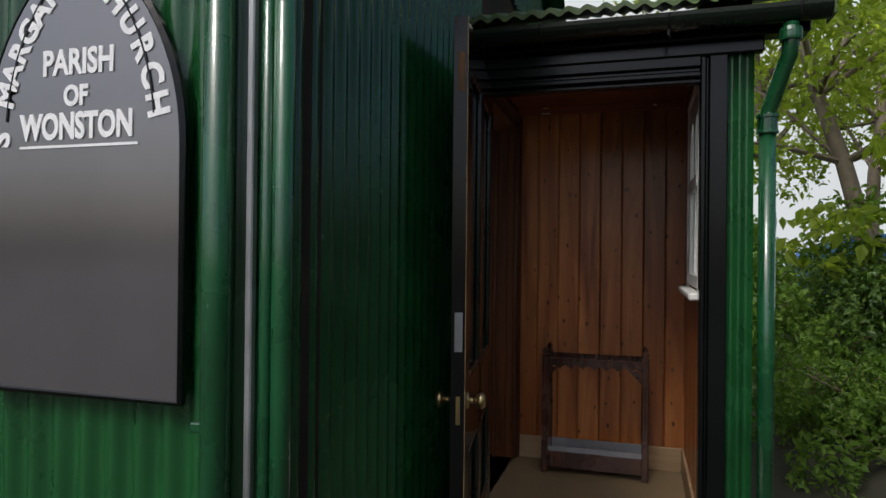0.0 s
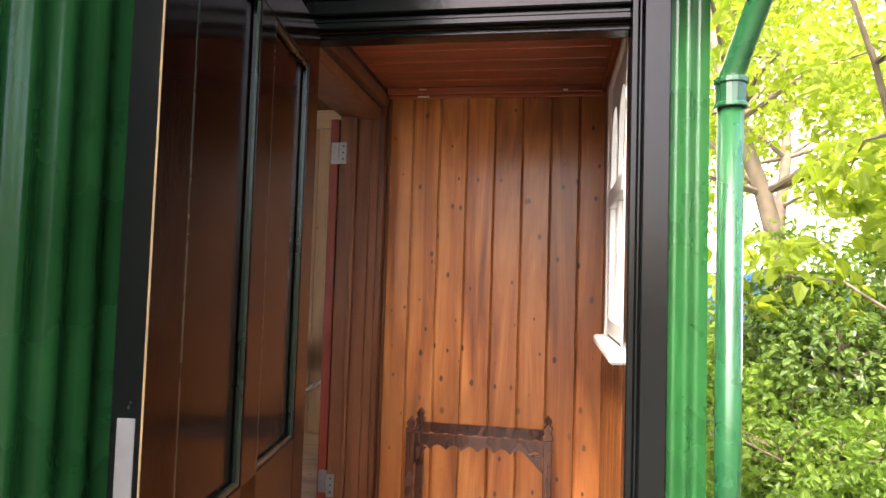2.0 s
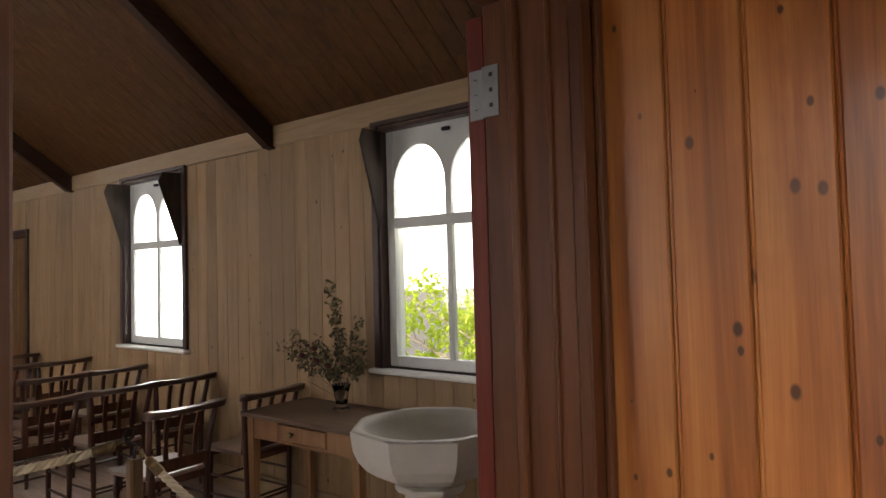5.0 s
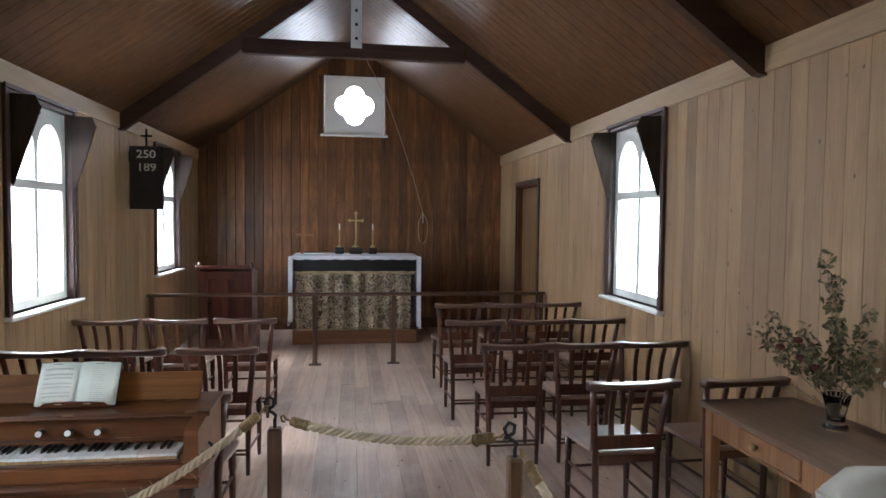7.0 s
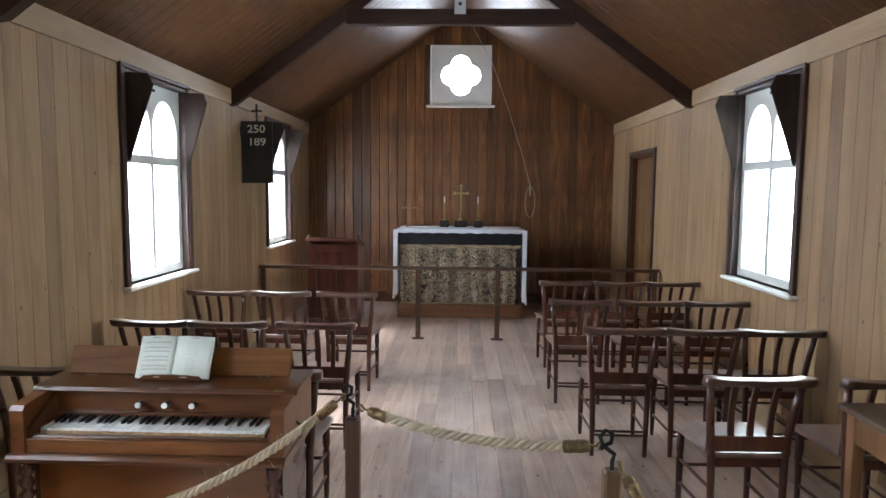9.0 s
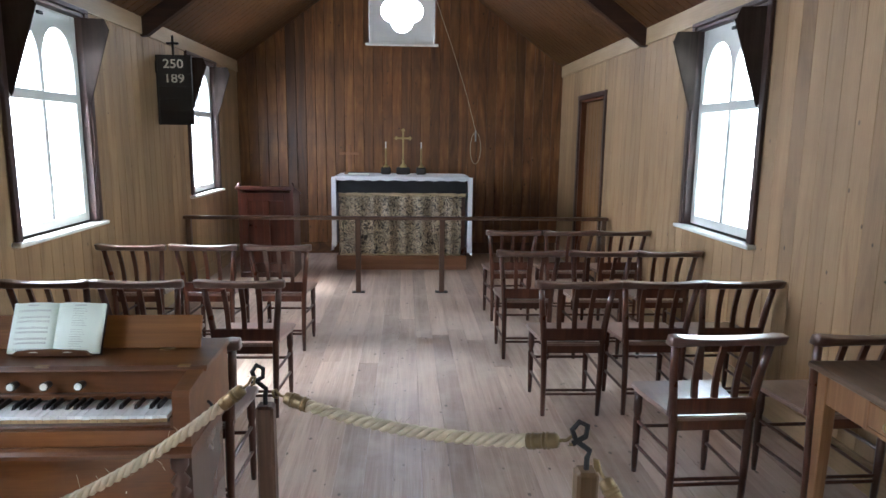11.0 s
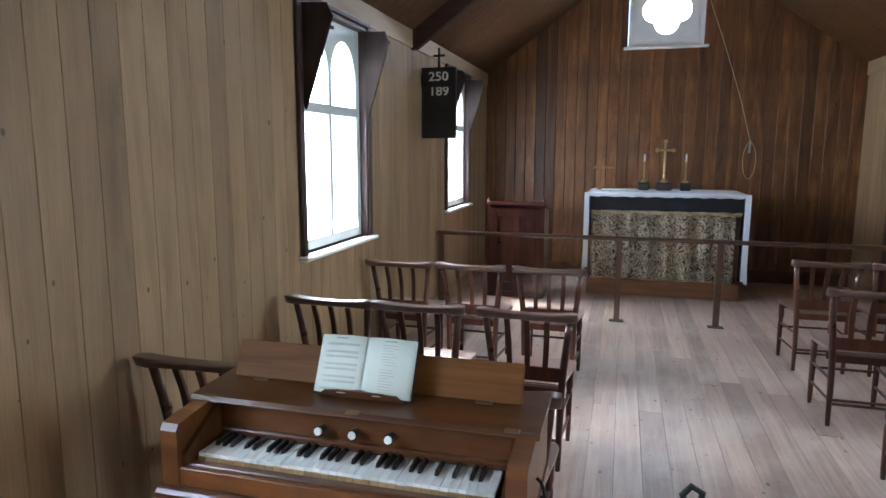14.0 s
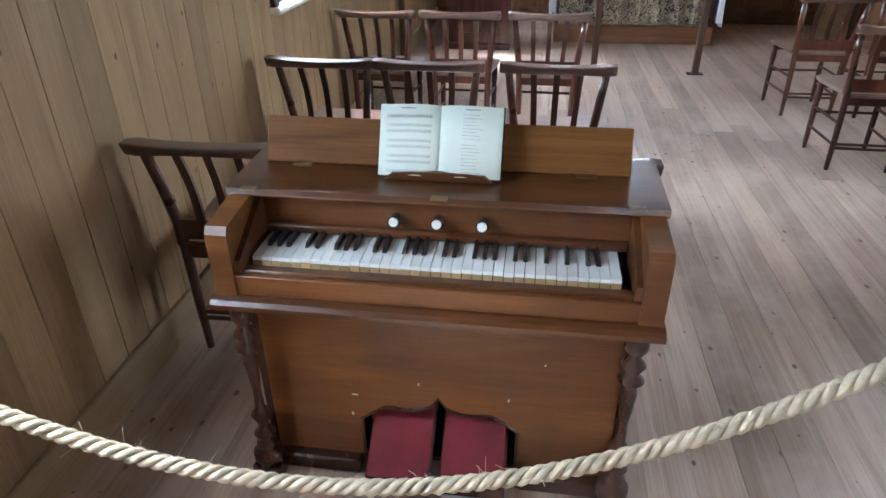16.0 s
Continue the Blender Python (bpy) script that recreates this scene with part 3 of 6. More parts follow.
# roof over it
for side, nm in ((-1, "roof_south"), (1, "roof_north")):
    bm = bmesh.new()
    n = 240
    rows = []
    for i in range(n + 1):
        x = -9.95 + (9.95 - 0.25) * i / n
        lift = 0.012 * math.sin(2 * math.pi * x / 0.0762 * 0.5)
        rows.append([bm.verts.new((x, MID + side * d, APEX + 0.17 + t + lift - PITCH * d)) for d, t in ((0, 0), (2.62, 0), (2.62, -0.03), (0, -0.03))])
    for p, q in zip(rows, rows[1:]):
        for k in range(4):
            bm.faces.new((p[k], p[(k + 1) % 4], q[(k + 1) % 4], q[k]))
    bm.faces.new(rows[0])
    bm.faces.new(rows[-1][::-1])
    tagged(part(nm, bm, GREEN, None), "green painted corrugated iron roof", "roof", kind="structure")

# frieze boards under the ceiling, corner strips, skirting
for y0, y1, nm in ((SOUTH, SOUTH + 0.016, "trim_south"), (NORTH - 0.016, NORTH, "trim_north")):
    tagged(part(nm, boxes(((WEST, y0, 2.385), (EAST, y1, 2.535)), bev=0.003), PINE_TRIM, None), kind="structure")
tagged(part("baseboard_south", box((WEST + 0.015, SOUTH, 0), (EAST - 0.02, SOUTH + 0.018, 0.15), 0.004), PINE_TRIM, None), kind="structure")
for a, b, nm in ((-7.70 + 0.05, EAST, "baseboard_north"), (WEST, -8.72, "baseboard_north_west")):
    tagged(part(nm, box((a + 0.02, NORTH - 0.018, 0), (b - 0.02, NORTH, 0.15), 0.004), PINE_TRIM, None), kind="structure")
tagged(part("baseboard_west", box((WEST, SOUTH + 0.02, 0), (WEST + 0.018, NORTH - 0.02, 0.15), 0.004), STAINED, None), kind="structure")

# outside skins of corrugated iron
ext_south = [(x - 0.50, x + 0.50, WZ0, WZ1) for x in WIN_X]
tagged(corrugated("iron_skin", "x", -1, 1.618, -9.82, -0.42, -0.2, 2.60, ext_south, GREEN, wall_south, depth=0.021), "", kind="")
corrugated("iron_skin", "x", 1, 6.315, -9.82, -0.42, -0.2, 2.60, north_holes[:2], GREEN, wall_north)
corrugated("iron_skin", "y", 1, -0.42, 1.60, 3.40, -0.2, 4.2, [], GREEN, wall_east, top=lambda y: roof_at(y) + 0.1)
corrugated("iron_skin", "y", 1, -0.42, 4.60, 6.33, -0.2, 4.2, [], GREEN, wall_east, top=lambda y: roof_at(y) + 0.1)
corrugated("iron_skin", "y", 1, -0.42, 3.40, 4.60, 2.75, 4.2, [], GREEN, wall_east, top=lambda y: roof_at(y) + 0.1)
corrugated("iron_skin", "y", -1, -9.825, 1.60, 6.33, -0.2, 4.2, quat_hole, GREEN, wall_west, top=lambda y: roof_at(y) + 0.1)

# ---- structure: porch ----
PX0, PX1, PY0, PY1, PZ = -0.41, 0.57, 3.46, 4.42, 2.155
porch_win = [(3.52, 4.12, 1.09, 2.03)]
wall_porch_front = slab_wall("wall_porch_front", "x", 3.395, PY0, -0.41, 0.755, -0.2, 2.20, [(-0.385, 0.582, -0.02, 2.017)], JAMB)
wall_porch_back = slab_wall("wall_porch_back", "x", PY1 + 0.014, 4.56, -0.41, 0.755, -0.2, 2.6, [], CHEEK)
wall_porch_east = slab_wall("wall_porch_east", "y", PX1 + 0.014, 0.745, PY0, PY1 + 0.014, -0.2, 2.5, porch_win, CHEEK)
tagged(part("floor_porch", boxes(((-0.62, 3.40, -0.12), (0.58, 4.44, 0.0))), LINO, None), "worn beige lino on the porch floor", "floor", kind="structure")
tagged(part("door_step", box((-0.42, 3.10, -0.25), (0.60, 3.40, -0.03), 0.012), STONE, None), "stone step before the porch door", "step", kind="structure")
bm = bmesh.new()
for i in range(8):
    y = PY0 + (PY1 - PY0) * i / 8
    add_box(bm, (PX0 - 0.01, y + 0.001, PZ), (PX1 + 0.014, y + (PY1 - PY0) / 8 - 0.001, PZ + 0.02), 0.003)
tagged(part("ceiling_porch", bm, PORCH_RED, None), "red stained boarded porch ceiling", "ceiling", kind="structure")
tagged(part("trim_porch", boxes(((PX0, PY1 - 0.022, PZ - 0.030), (PX1, PY1, PZ)), ((PX0, PY1 - 0.012, PZ - 0.048), (PX1, PY1, PZ - 0.030)), ((PX1 - 0.02, PY0, PZ - 0.03), (PX1, PY1 - 0.022, PZ)), bev=0.003), PORCH_RED, None), kind="structure")
tagged(part("trim_porch_flakes", boxes(((-0.268, PY1 - 0.0135, PZ - 0.044), (-0.215, PY1 - 0.0125, PZ - 0.036)), ((-0.262, PY1 - 0.0235, PZ - 0.012), (-0.228, PY1 - 0.0225, PZ - 0.006)), ((0.385, PY1 - 0.0235, PZ - 0.026), (0.405, PY1 - 0.0225, PZ - 0.018))), NUMBER, None), "pale flakes of old paper on the cornice", "flakes", kind="structure")
tagged(part("baseboard_porch", boxes(((PX0 + 0.02, PY1 - 0.016, 0), (PX1, PY1, 0.135)), ((PX1 - 0.016, PY0, 0), (PX1, PY1 - 0.016, 0.135)), bev=0.003), PINE_TRIM, None), kind="structure")
corrugated("iron_skin", "x", -1, 3.392, 0.66, 0.765, -0.2, 2.14, [], GREEN, wall_porch_front, pitch=0.058, depth=0.022)
corrugated("iron_skin", "y", 1, 0.748, 3.39, 4.57, -0.2, 2.45, porch_win, GREEN, wall_porch_east)
corrugated("iron_skin", "x", 1, 4.562, -0.41, 0.765, -0.2, 2.55, [], GREEN, wall_porch_back)
# lean-to roof with its waves running down to the gutter
verts, faces = [], []
n = 136
for i in range(n + 1):
    x = -0.43 + 1.40 * i / n
    z = 0.010 * math.sin(2 * math.pi * x / 0.0762)
    verts += [(x, 3.16, 2.285 + z), (x, 4.66, 2.80 + z), (x, 4.66, 2.775 + z), (x, 3.16, 2.262 + z)]
for i in range(n):
    a, b = 4 * i, 4 * i + 4
    faces += [(a + k, a + (k + 1) % 4, b + (k + 1) % 4, b + k) for k in range(4)]
faces += [(0, 1, 2, 3), tuple(4 * n + k for k in (3, 2, 1, 0))]
porch_roof = tagged(new("roof_porch", mesh_from("roof_porch", verts, faces, MOSSY)), "mossy green corrugated iron porch roof", "roof", kind="structure")
tagged(part("trim_porch_fascia", boxes(((-0.41, 3.30, 2.155), (0.96, 3.395, 2.245)), ((-0.41, 3.345, 2.10), (0.80, 3.395, 2.155)), bev=0.006), BLACK, None), kind="structure")

# ---- porch doorway ----
frame1 = thing("door_1", pose(0, 0, 0), "black moulded frame of the outer porch door", "door frame", kind="structure")
part("architrave", boxes(((0.557, 3.362, 0), (0.578, 3.395, 2.10)), ((0.578, 3.372, 0), (0.590, 3.395, 2.10)), ((0.590, 3.352, 0), (0.662, 3.395, 2.10)), bev=0.004), BLACK, frame1)
part("architrave", boxes(((-0.41, 3.362, 2.017), (0.557, 3.395, 2.038)), ((-0.41, 3.372, 2.038), (0.557, 3.395, 2.056)), ((-0.41, 3.350, 2.056), (0.557, 3.395, 2.10)), bev=0.004), BLACK, frame1)
part("jamb", boxes(((0.558, 3.396, 0), (0.5815, 3.458, 2.016)), ((-0.384, 3.396, 1.998), (0.558, 3.458, 2.016)), bev=0.003), BLACK, frame1)
part("jamb", boxes(((-0.409, 3.36, 0), (-0.386, 3.46, 2.016)), bev=0.003), BLACK, frame1)
part("casing", boxes(((PX0, 3.461, 2.03), (0.565, 3.476, 2.10)), bev=0.003), JAMB, frame1)


def porch_door():
    """The outer door, open: framed leaf with four panels; local x along the leaf from the hinge, y its thickness, faces at 0 and 0.045."""
    w, h, t = 0.965, 1.995, 0.045
    d = tagged(thing("porch_door", pose(-0.385, 3.352, 0.012, 0, 0, -82.3)), "dark panelled wooden porch door standing open outwards", "door")
    stile, rail_z = 0.115, [(0, 0.22), (0.585, 0.825), (1.86, h)]
    part("frame_timber", boxes(((0, 0.003, 0), (stile, t, h)), ((w - stile, 0.003, 0), (w, t, h)), ((w / 2 - 0.05, 0.003, 0.22), (w / 2 + 0.05, t, 1.86)), *[((stile, 0.003, a), (w - stile, t, b)) for a, b in rail_z], bev=0.002), DOOR_BROWN, d)
    part("outer_skin", box((0, -0.001, 0), (w, 0.003, h), 0.0005), BLACK, d, "black painted outer face")
    for x0, x1 in ((stile, w / 2 - 0.05), (w / 2 + 0.05, w - stile)):
        for z0, z1 in ((0.22, 0.585), (0.825, 1.86)):
            part("panel", box((x0, 0.014, z0), (x1, 0.028, z1)), DOOR_BROWN, d)
            part("panel_moulding", boxes(((x0, 0.028, z0), (x0 + 0.014, 0.043, z1)), ((x1 - 0.014, 0.028, z0), (x1, 0.043, z1)), ((x0, 0.028, z0), (x1, 0.043, z0 + 0.014)), ((x0, 0.028, z1 - 0.014), (x1, 0.043, z1)), bev=0.004), GREEN_EDGE, d, "dark green moulding")
    part("edge_paint", box((w, 0.0, 0.002), (w + 0.002, t, h - 0.002)), BLACK, d, "chipped black painted edge")
    part("edge_lip", box((w - 0.001, t - 0.002, 0.002), (w + 0.0025, t + 0.001, h - 0.002), 0.001), KEY_WOOD, d, "worn pale lip")
    part("latch_plate", box((w + 0.002, 0.010, 0.93), (w + 0.005, 0.036, 1.055), 0.001), GREY_METAL, d, "worn metal latch plate")
    part("rust_patch", box((w + 0.002, 0.014, 1.755), (w + 0.004, 0.036, 1.88), 0.001), RUST, d, "rusty plate with screw holes")
    for sgn in (-1, 1):
        y = 0.0 if sgn < 0 else t
        kn = lathe([(0.026, 0), (0.026, 0.004), (0.010, 0.006), (0.009, 0.026), (0.020, 0.032), (0.027, 0.042), (0.026, 0.052), (0.015, 0.060), (0.003, 0.061)], 16)
        bmesh.ops.transform(kn, matrix=Matrix.Translation((w - 0.06, y, 0.765)) @ Matrix.Rotation(radians(90 if sgn < 0 else -90), 4, "X"), verts=kn.verts)
        part("knob", kn, BRASS, d, "brass knob", True)
    part("keyhole", box((w + 0.002, 0.016, 0.70), (w + 0.004, 0.030, 0.79), 0.001), BRASS, d)
    return d


porch_door()


def casement(name, m, label, wide=0.84, high=1.36, transom=0.78, plain=False):
    """A white two-light window in its opening: arched upper lights, a transom, lower lights, glass; local x across, y into the wall, z up from the sill."""
    ob = thing(name, m, label, "window", kind="structure")
    st, mu, dep = 0.055, 0.040, 0.045
    x0, x1 = -wide / 2, wide / 2
    part("window_frame", boxes(((x0, 0, 0), (x0 + st, dep, high)), ((x1 - st, 0, 0), (x1, dep, high)), ((x0 + st, 0, 0), (x1 - st, dep, 0.06)), ((x0 + st, -0.006, transom - 0.03), (x1 - st, dep, transom + 0.03)), bev=0.004), CASEMENT_WHITE, ob)
    part("mullion", boxes(((-mu / 2, 0.004, 0.06), (mu / 2, dep - 0.004, transom - 0.03)), bev=0.004), CASEMENT_WHITE, ob)
    bm = bmesh.new()
    ztop = high

    def light(a, b):
        r = (b - a) / 2
        spring = ztop - 0.10 - r * 1.25
        pts = []
        for k in range(15):
            th = math.pi * (1 - k / 14)
            pts.append((a + r + r * math.cos(th), spring + r * 1.25 * math.sin(th)))
        for (p0, q0), (p1, q1) in zip(pts, pts[1:]):
            f = bm.faces.new([bm.verts.new((p0, 0.004, q0)), bm.verts.new((p1, 0.004, q1)), bm.verts.new((p1, 0.004, ztop)), bm.verts.new((p0, 0.004, ztop))])
    la, lb = x0 + st, x1 - st
    light(la, -mu / 2)
    light(mu / 2, lb)
    for a, b, za in ((-mu / 2, mu / 2, transom + 0.03),):
        bm.faces.new([bm.verts.new(p) for p in ((a, 0.004, za), (b, 0.004, za), (b, 0.004, ztop), (a, 0.004, ztop))])
    bmesh.ops.remove_doubles(bm, verts=bm.verts, dist=1e-5)
    ex = bmesh.ops.extrude_face_region(bm, geom=list(bm.faces))
    bmesh.ops.translate(bm, vec=(0, 0.034, 0), verts=[g for g in ex["geom"] if isinstance(g, bmesh.types.BMVert)])
    part("tracery", bm, CASEMENT_WHITE, ob)
    for a, b, c, d in ((la, -mu / 2, 0.06, transom - 0.03), (mu / 2, lb, 0.06, transom - 0.03), (la, -mu / 2, transom + 0.03, ztop - 0.02), (mu / 2, lb, transom + 0.03, ztop - 0.02)):
        g = part("pane", box((a, 0.020, c), (b, 0.024, d)), PANE, ob)
        g.visible_shadow = False
    return ob


def nave_window(number, x, y, face):
    """Side window of the nave: white casement, dark lining and architrave, sill, and a pair of dark draught cheeks; face +1 looks to +y."""
    m = pose(x, y, WZ0, 0, 0, 180 if face > 0 else 0)
    ob = casement("window_%d" % number, m @ pose(0, 0.035, 0.01), "white two-light window with arched heads in a dark wooden frame", 0.90, 1.37, 0.83)
    # local: y < 0 is the room side
    part("lining", boxes(((-0.50, -0.05, -0.01), (-0.452, 0.036, 1.395)), ((0.452, -0.05, -0.01), (0.50, 0.036, 1.395)), ((-0.452, -0.05, 1.372), (0.452, 0.036, 1.395)), bev=0.003), ARCHITRAVE, ob)
    part("architrave", boxes(((-0.520, -0.062, -0.01), (-0.47, -0.036, 1.40)), ((0.47, -0.062, -0.01), (0.520, -0.036, 1.40)), ((-0.520, -0.064, 1.40), (0.520, -0.036, 1.43)), bev=0.004), ARCHITRAVE, ob)
    part("outer_lining", boxes(((-0.499, 0.037, -0.01), (-0.470, 0.165, 1.395)), ((0.470, 0.037, -0.01), (0.499, 0.165, 1.395)), ((-0.470, 0.046, -0.01), (0.470, 0.165, 0.004)), ((-0.470, 0.046, 1.385), (0.470, 0.165, 1.395))), WHITE, ob, "white painted outer reveal")
    part("window_sill", box((-0.545, -0.095, -0.038), (0.545, 0.10, -0.011), 0.008), WHITE, ob, "white painted sill")
    part("catch", boxes(((-0.02, -0.02, 1.315), (0.03, 0.0, 1.335)), bev=0.003), IRON, ob)
    for s in (-1, 1):
        xa = s * 0.462
        cheek = prism([(-0.045, 0.86), (-0.062, 0.80), (-0.225, 1.300), (-0.198, 1.365), (-0.045, 1.370)], "x", -0.007, 0.007)
        bmesh.ops.transform(cheek, matrix=Matrix.Translation((xa, 0, 0)) @ Matrix.Rotation(radians(-6 * s), 4, "Z"), verts=cheek.verts)
        ck = part("draught_cheek", cheek, CHEEK, ob, "dark weathered board cheek")
        lip = tube([Vector((xa, -0.066, 0.81)), Vector((xa + s * 0.0, -0.228, 1.300))], 0.006, 6)
        bmesh.ops.transform(lip, matrix=Matrix.Translation((xa, 0, 0)) @ Matrix.Rotation(radians(-6 * s), 4, "Z") @ Matrix.Translation((-xa, 0, 0)), verts=lip.verts)
        part("lip", lip, CHEEK, ck)
    return ob


for i, wx in enumerate(WIN_X):
    nave_window(1 + i, wx, SOUTH, 1)
nave_window(4, WIN_X[0], NORTH, -1)
nave_window(5, WIN_X[1], NORTH, -1)

# gable window with a quatrefoil light
gw = thing("window_6", pose(WEST, MID, 3.19), "pale grey square window with a quatrefoil light", "window", kind="structure")
bm = bmesh.new()
N4 = 96
ring_o, ring_i = [], []
for k in range(N4):
    th = 2 * math.pi * k / N4
    cx, cz = math.cos(th), math.sin(th)
    s = 0.385 / max(abs(cx), abs(cz))
    r = 0
    for q in range(4):
        ph = th - q * math.pi / 2
        disc = 0.142 ** 2 - (0.133 * math.sin(ph)) ** 2
        if disc > 0:
            r = max(r, 0.133 * math.cos(ph) + math.sqrt(disc))
    ring_o.append((cx * s, cz * s))
    ring_i.append((cx * r, cz * r))
vo_ = [bm.verts.new((0.0, y, z)) for y, z in ring_o]
vi_ = [bm.verts.new((0.0, y, z)) for y, z in ring_i]
for k in range(N4):
    bm.faces.new((vo_[k], vo_[(k + 1) % N4], vi_[(k + 1) % N4], vi_[k]))
ex = bmesh.ops.extrude_face_region(bm, geom=list(bm.faces))
bmesh.ops.translate(bm, vec=(-0.03, 0, 0), verts=[g for g in ex["geom"] if isinstance(g, bmesh.types.BMVert)])
part("quatrefoil_panel", bm, WHITE, gw)
part("window_frame", boxes(((-0.035, -0.425, -0.41), (0.012, -0.385, 0.41)), ((-0.035, 0.385, -0.41), (0.012, 0.425, 0.41)), ((-0.035, -0.385, 0.385), (0.012, 0.385, 0.41)), ((-0.035, -0.385, -0.41), (0.012, 0.385, -0.385)), bev=0.004), WHITE, gw)
part("bead", boxes(((0.0, -0.35, -0.325), (0.008, 0.35, -0.315)), ((0.0, -0.35, 0.315), (0.008, 0.35, 0.325)), ((0.0, -0.36, -0.33), (0.008, -0.35, 0.33)), ((0.0, 0.35, -0.33), (0.008, 0.36, 0.33))), WHITE, gw)
part("window_sill", box((-0.03, -0.475, -0.442), (0.06, 0.475, -0.412), 0.006), WHITE, gw)
g = part("pane", box((-0.045, -0.38, -0.38), (-0.041, 0.38, 0.38)), PANE, gw)
g.visible_shadow = False

# porch window
pw = casement("window_7", pose(0.565, 3.82, 1.10, 0, 0, -90), "white painted porch window with an arched head", 0.60, 0.93, 0.50)
part("lining", boxes(((-0.335, -0.006, -0.01), (-0.302, 0.05, 0.965)), ((0.302, -0.006, -0.01), (0.335, 0.05, 0.965)), ((-0.302, -0.006, 0.932), (0.302, 0.05, 0.965)), bev=0.004), WHITE, pw)
part("window_sill", box((-0.37, -0.045, -0.045), (0.37, 0.06, -0.011), 0.008), WHITE, pw)

# ---- inner doorway ----
frame2 = thing("door_2", pose(0, 0, 0), "brown moulded frame of the inner door", "door frame", kind="structure")
part("jamb", boxes(((-0.62, 4.375, 0), (-0.53, 4.40, 2.05)), ((-0.53, 4.355, 0), (-0.425, 4.40, 2.05)), bev=0.003), JAMB, frame2)
part("jamb", boxes(((-0.62, 3.475, 0), (-0.425, 3.497, 2.05)), bev=0.003), JAMB, frame2)
part("head", boxes(((-0.62, 3.497, 2.02), (-0.53, 4.375, 2.05)), ((-0.53, 3.497, 2.0), (-0.425, 4.355, 2.05)), bev=0.003), JAMB, frame2)
part("architrave", boxes(((-0.425, 4.345, 0), (-0.398, 4.405, 2.055)), ((-0.425, 3.477, 2.055), (-0.398, 4.405, 2.115)), ((-0.398, 4.385, 0), (-0.385, 4.410, 2.10)), bev=0.004), JAMB, frame2)
part("stop", boxes(((-0.545, 4.338, 0), (-0.528, 4.356, 2.0)), ((-0.470, 4.345, 0), (-0.462, 4.356, 2.0)), bev=0.003), JAMB, frame2)
part("hinge", boxes(((-0.622, 4.372, 1.80), (-0.585, 4.374, 1.90)), bev=0.0005), HINGE, frame2, "dull steel hinge leaf")
part("hinge", boxes(((-0.622, 4.372, 0.30), (-0.585, 4.374, 0.40)), bev=0.0005), HINGE, frame2, "dull steel hinge leaf")

for z in (0.30, 1.80):
    for k in range(3):
        part("screw", box((-0.606, 4.3705, z + 0.018 + 0.03 * k), (-0.598, 4.3722, z + 0.026 + 0.03 * k), 0.0007), IRON, frame2)


def inner_door():
    d = thing("inner_door", pose(-0.630, 4.392, 0.012), "red-brown panelled inner door folded back on the wall", "door")
    w, h, t = 0.78, 2.0, 0.042
    part("frame_timber", boxes(((-t, 0, 0), (0, 0.11, h)), ((-t, w - 0.11, 0), (0, w, h)), *[((-t, 0.11, a), (0, w - 0.11, b)) for a, b in ((0, 0.22), (0.85, 1.0), (1.88, h))], bev=0.003), RED_DOOR, d)
    for z0, z1 in ((0.22, 0.85), (1.0, 1.88)):
        part("panel", box((-t + 0.012, 0.11, z0), (-0.012, w - 0.11, z1)), RED_DOOR, d)
    for z in (0.30, 1.79):
        hg = part("hinge", box((-0.034, -0.003, z), (-0.001, 0.0, z + 0.10), 0.0005), HINGE, d, "dull steel hinge leaf with screws")
        for k in range(3):
            part("screw", lathe([(0.004, 0), (0.003, 0.001)], 8, (-0.018, -0.0035, z + 0.02 + 0.03 * k)), IRON, hg)
        part("knuckle", lathe([(0.006, 0), (0.006, 0.10)], 10, (0.006, -0.006, z)), HINGE, hg)
    return d


inner_door()

# vestry door in the north wall
frame3 = thing("door_3", pose(0, 0, 0), "brown boarded vestry door in a dark frame", "door", kind="structure")
part("architrave", boxes(((-8.72, NORTH - 0.022, 0), (-8.66, NORTH + 0.02, 2.03)), ((-7.70, NORTH - 0.022, 0), (-7.64, NORTH + 0.02, 2.03)), ((-8.72, NORTH - 0.024, 2.03), (-7.64, NORTH + 0.02, 2.085)), bev=0.004), ARCHITRAVE, frame3)
part("jamb", boxes(((-8.66, NORTH, 0), (-8.635, 6.31, 2.03)), ((-7.725, NORTH, 0), (-7.70, 6.31, 2.03)), ((-8.635, NORTH, 2.005), (-7.725, 6.31, 2.03)), bev=0.002), JAMB, frame3)
for i in range(7):
    x = -8.635 + i * 0.13
    part("door_board", box((x + 0.001, 6.172, 0.01), (x + 0.129, 6.202, 2.0), 0.004), VESTRY, frame3)
part("door_handle", boxes(((-7.80, 6.160, 0.98), (-7.77, 6.171, 1.08)), ((-7.80, 6.140, 1.05), (-7.73, 6.155, 1.065)), bev=0.003), IRON, frame3)

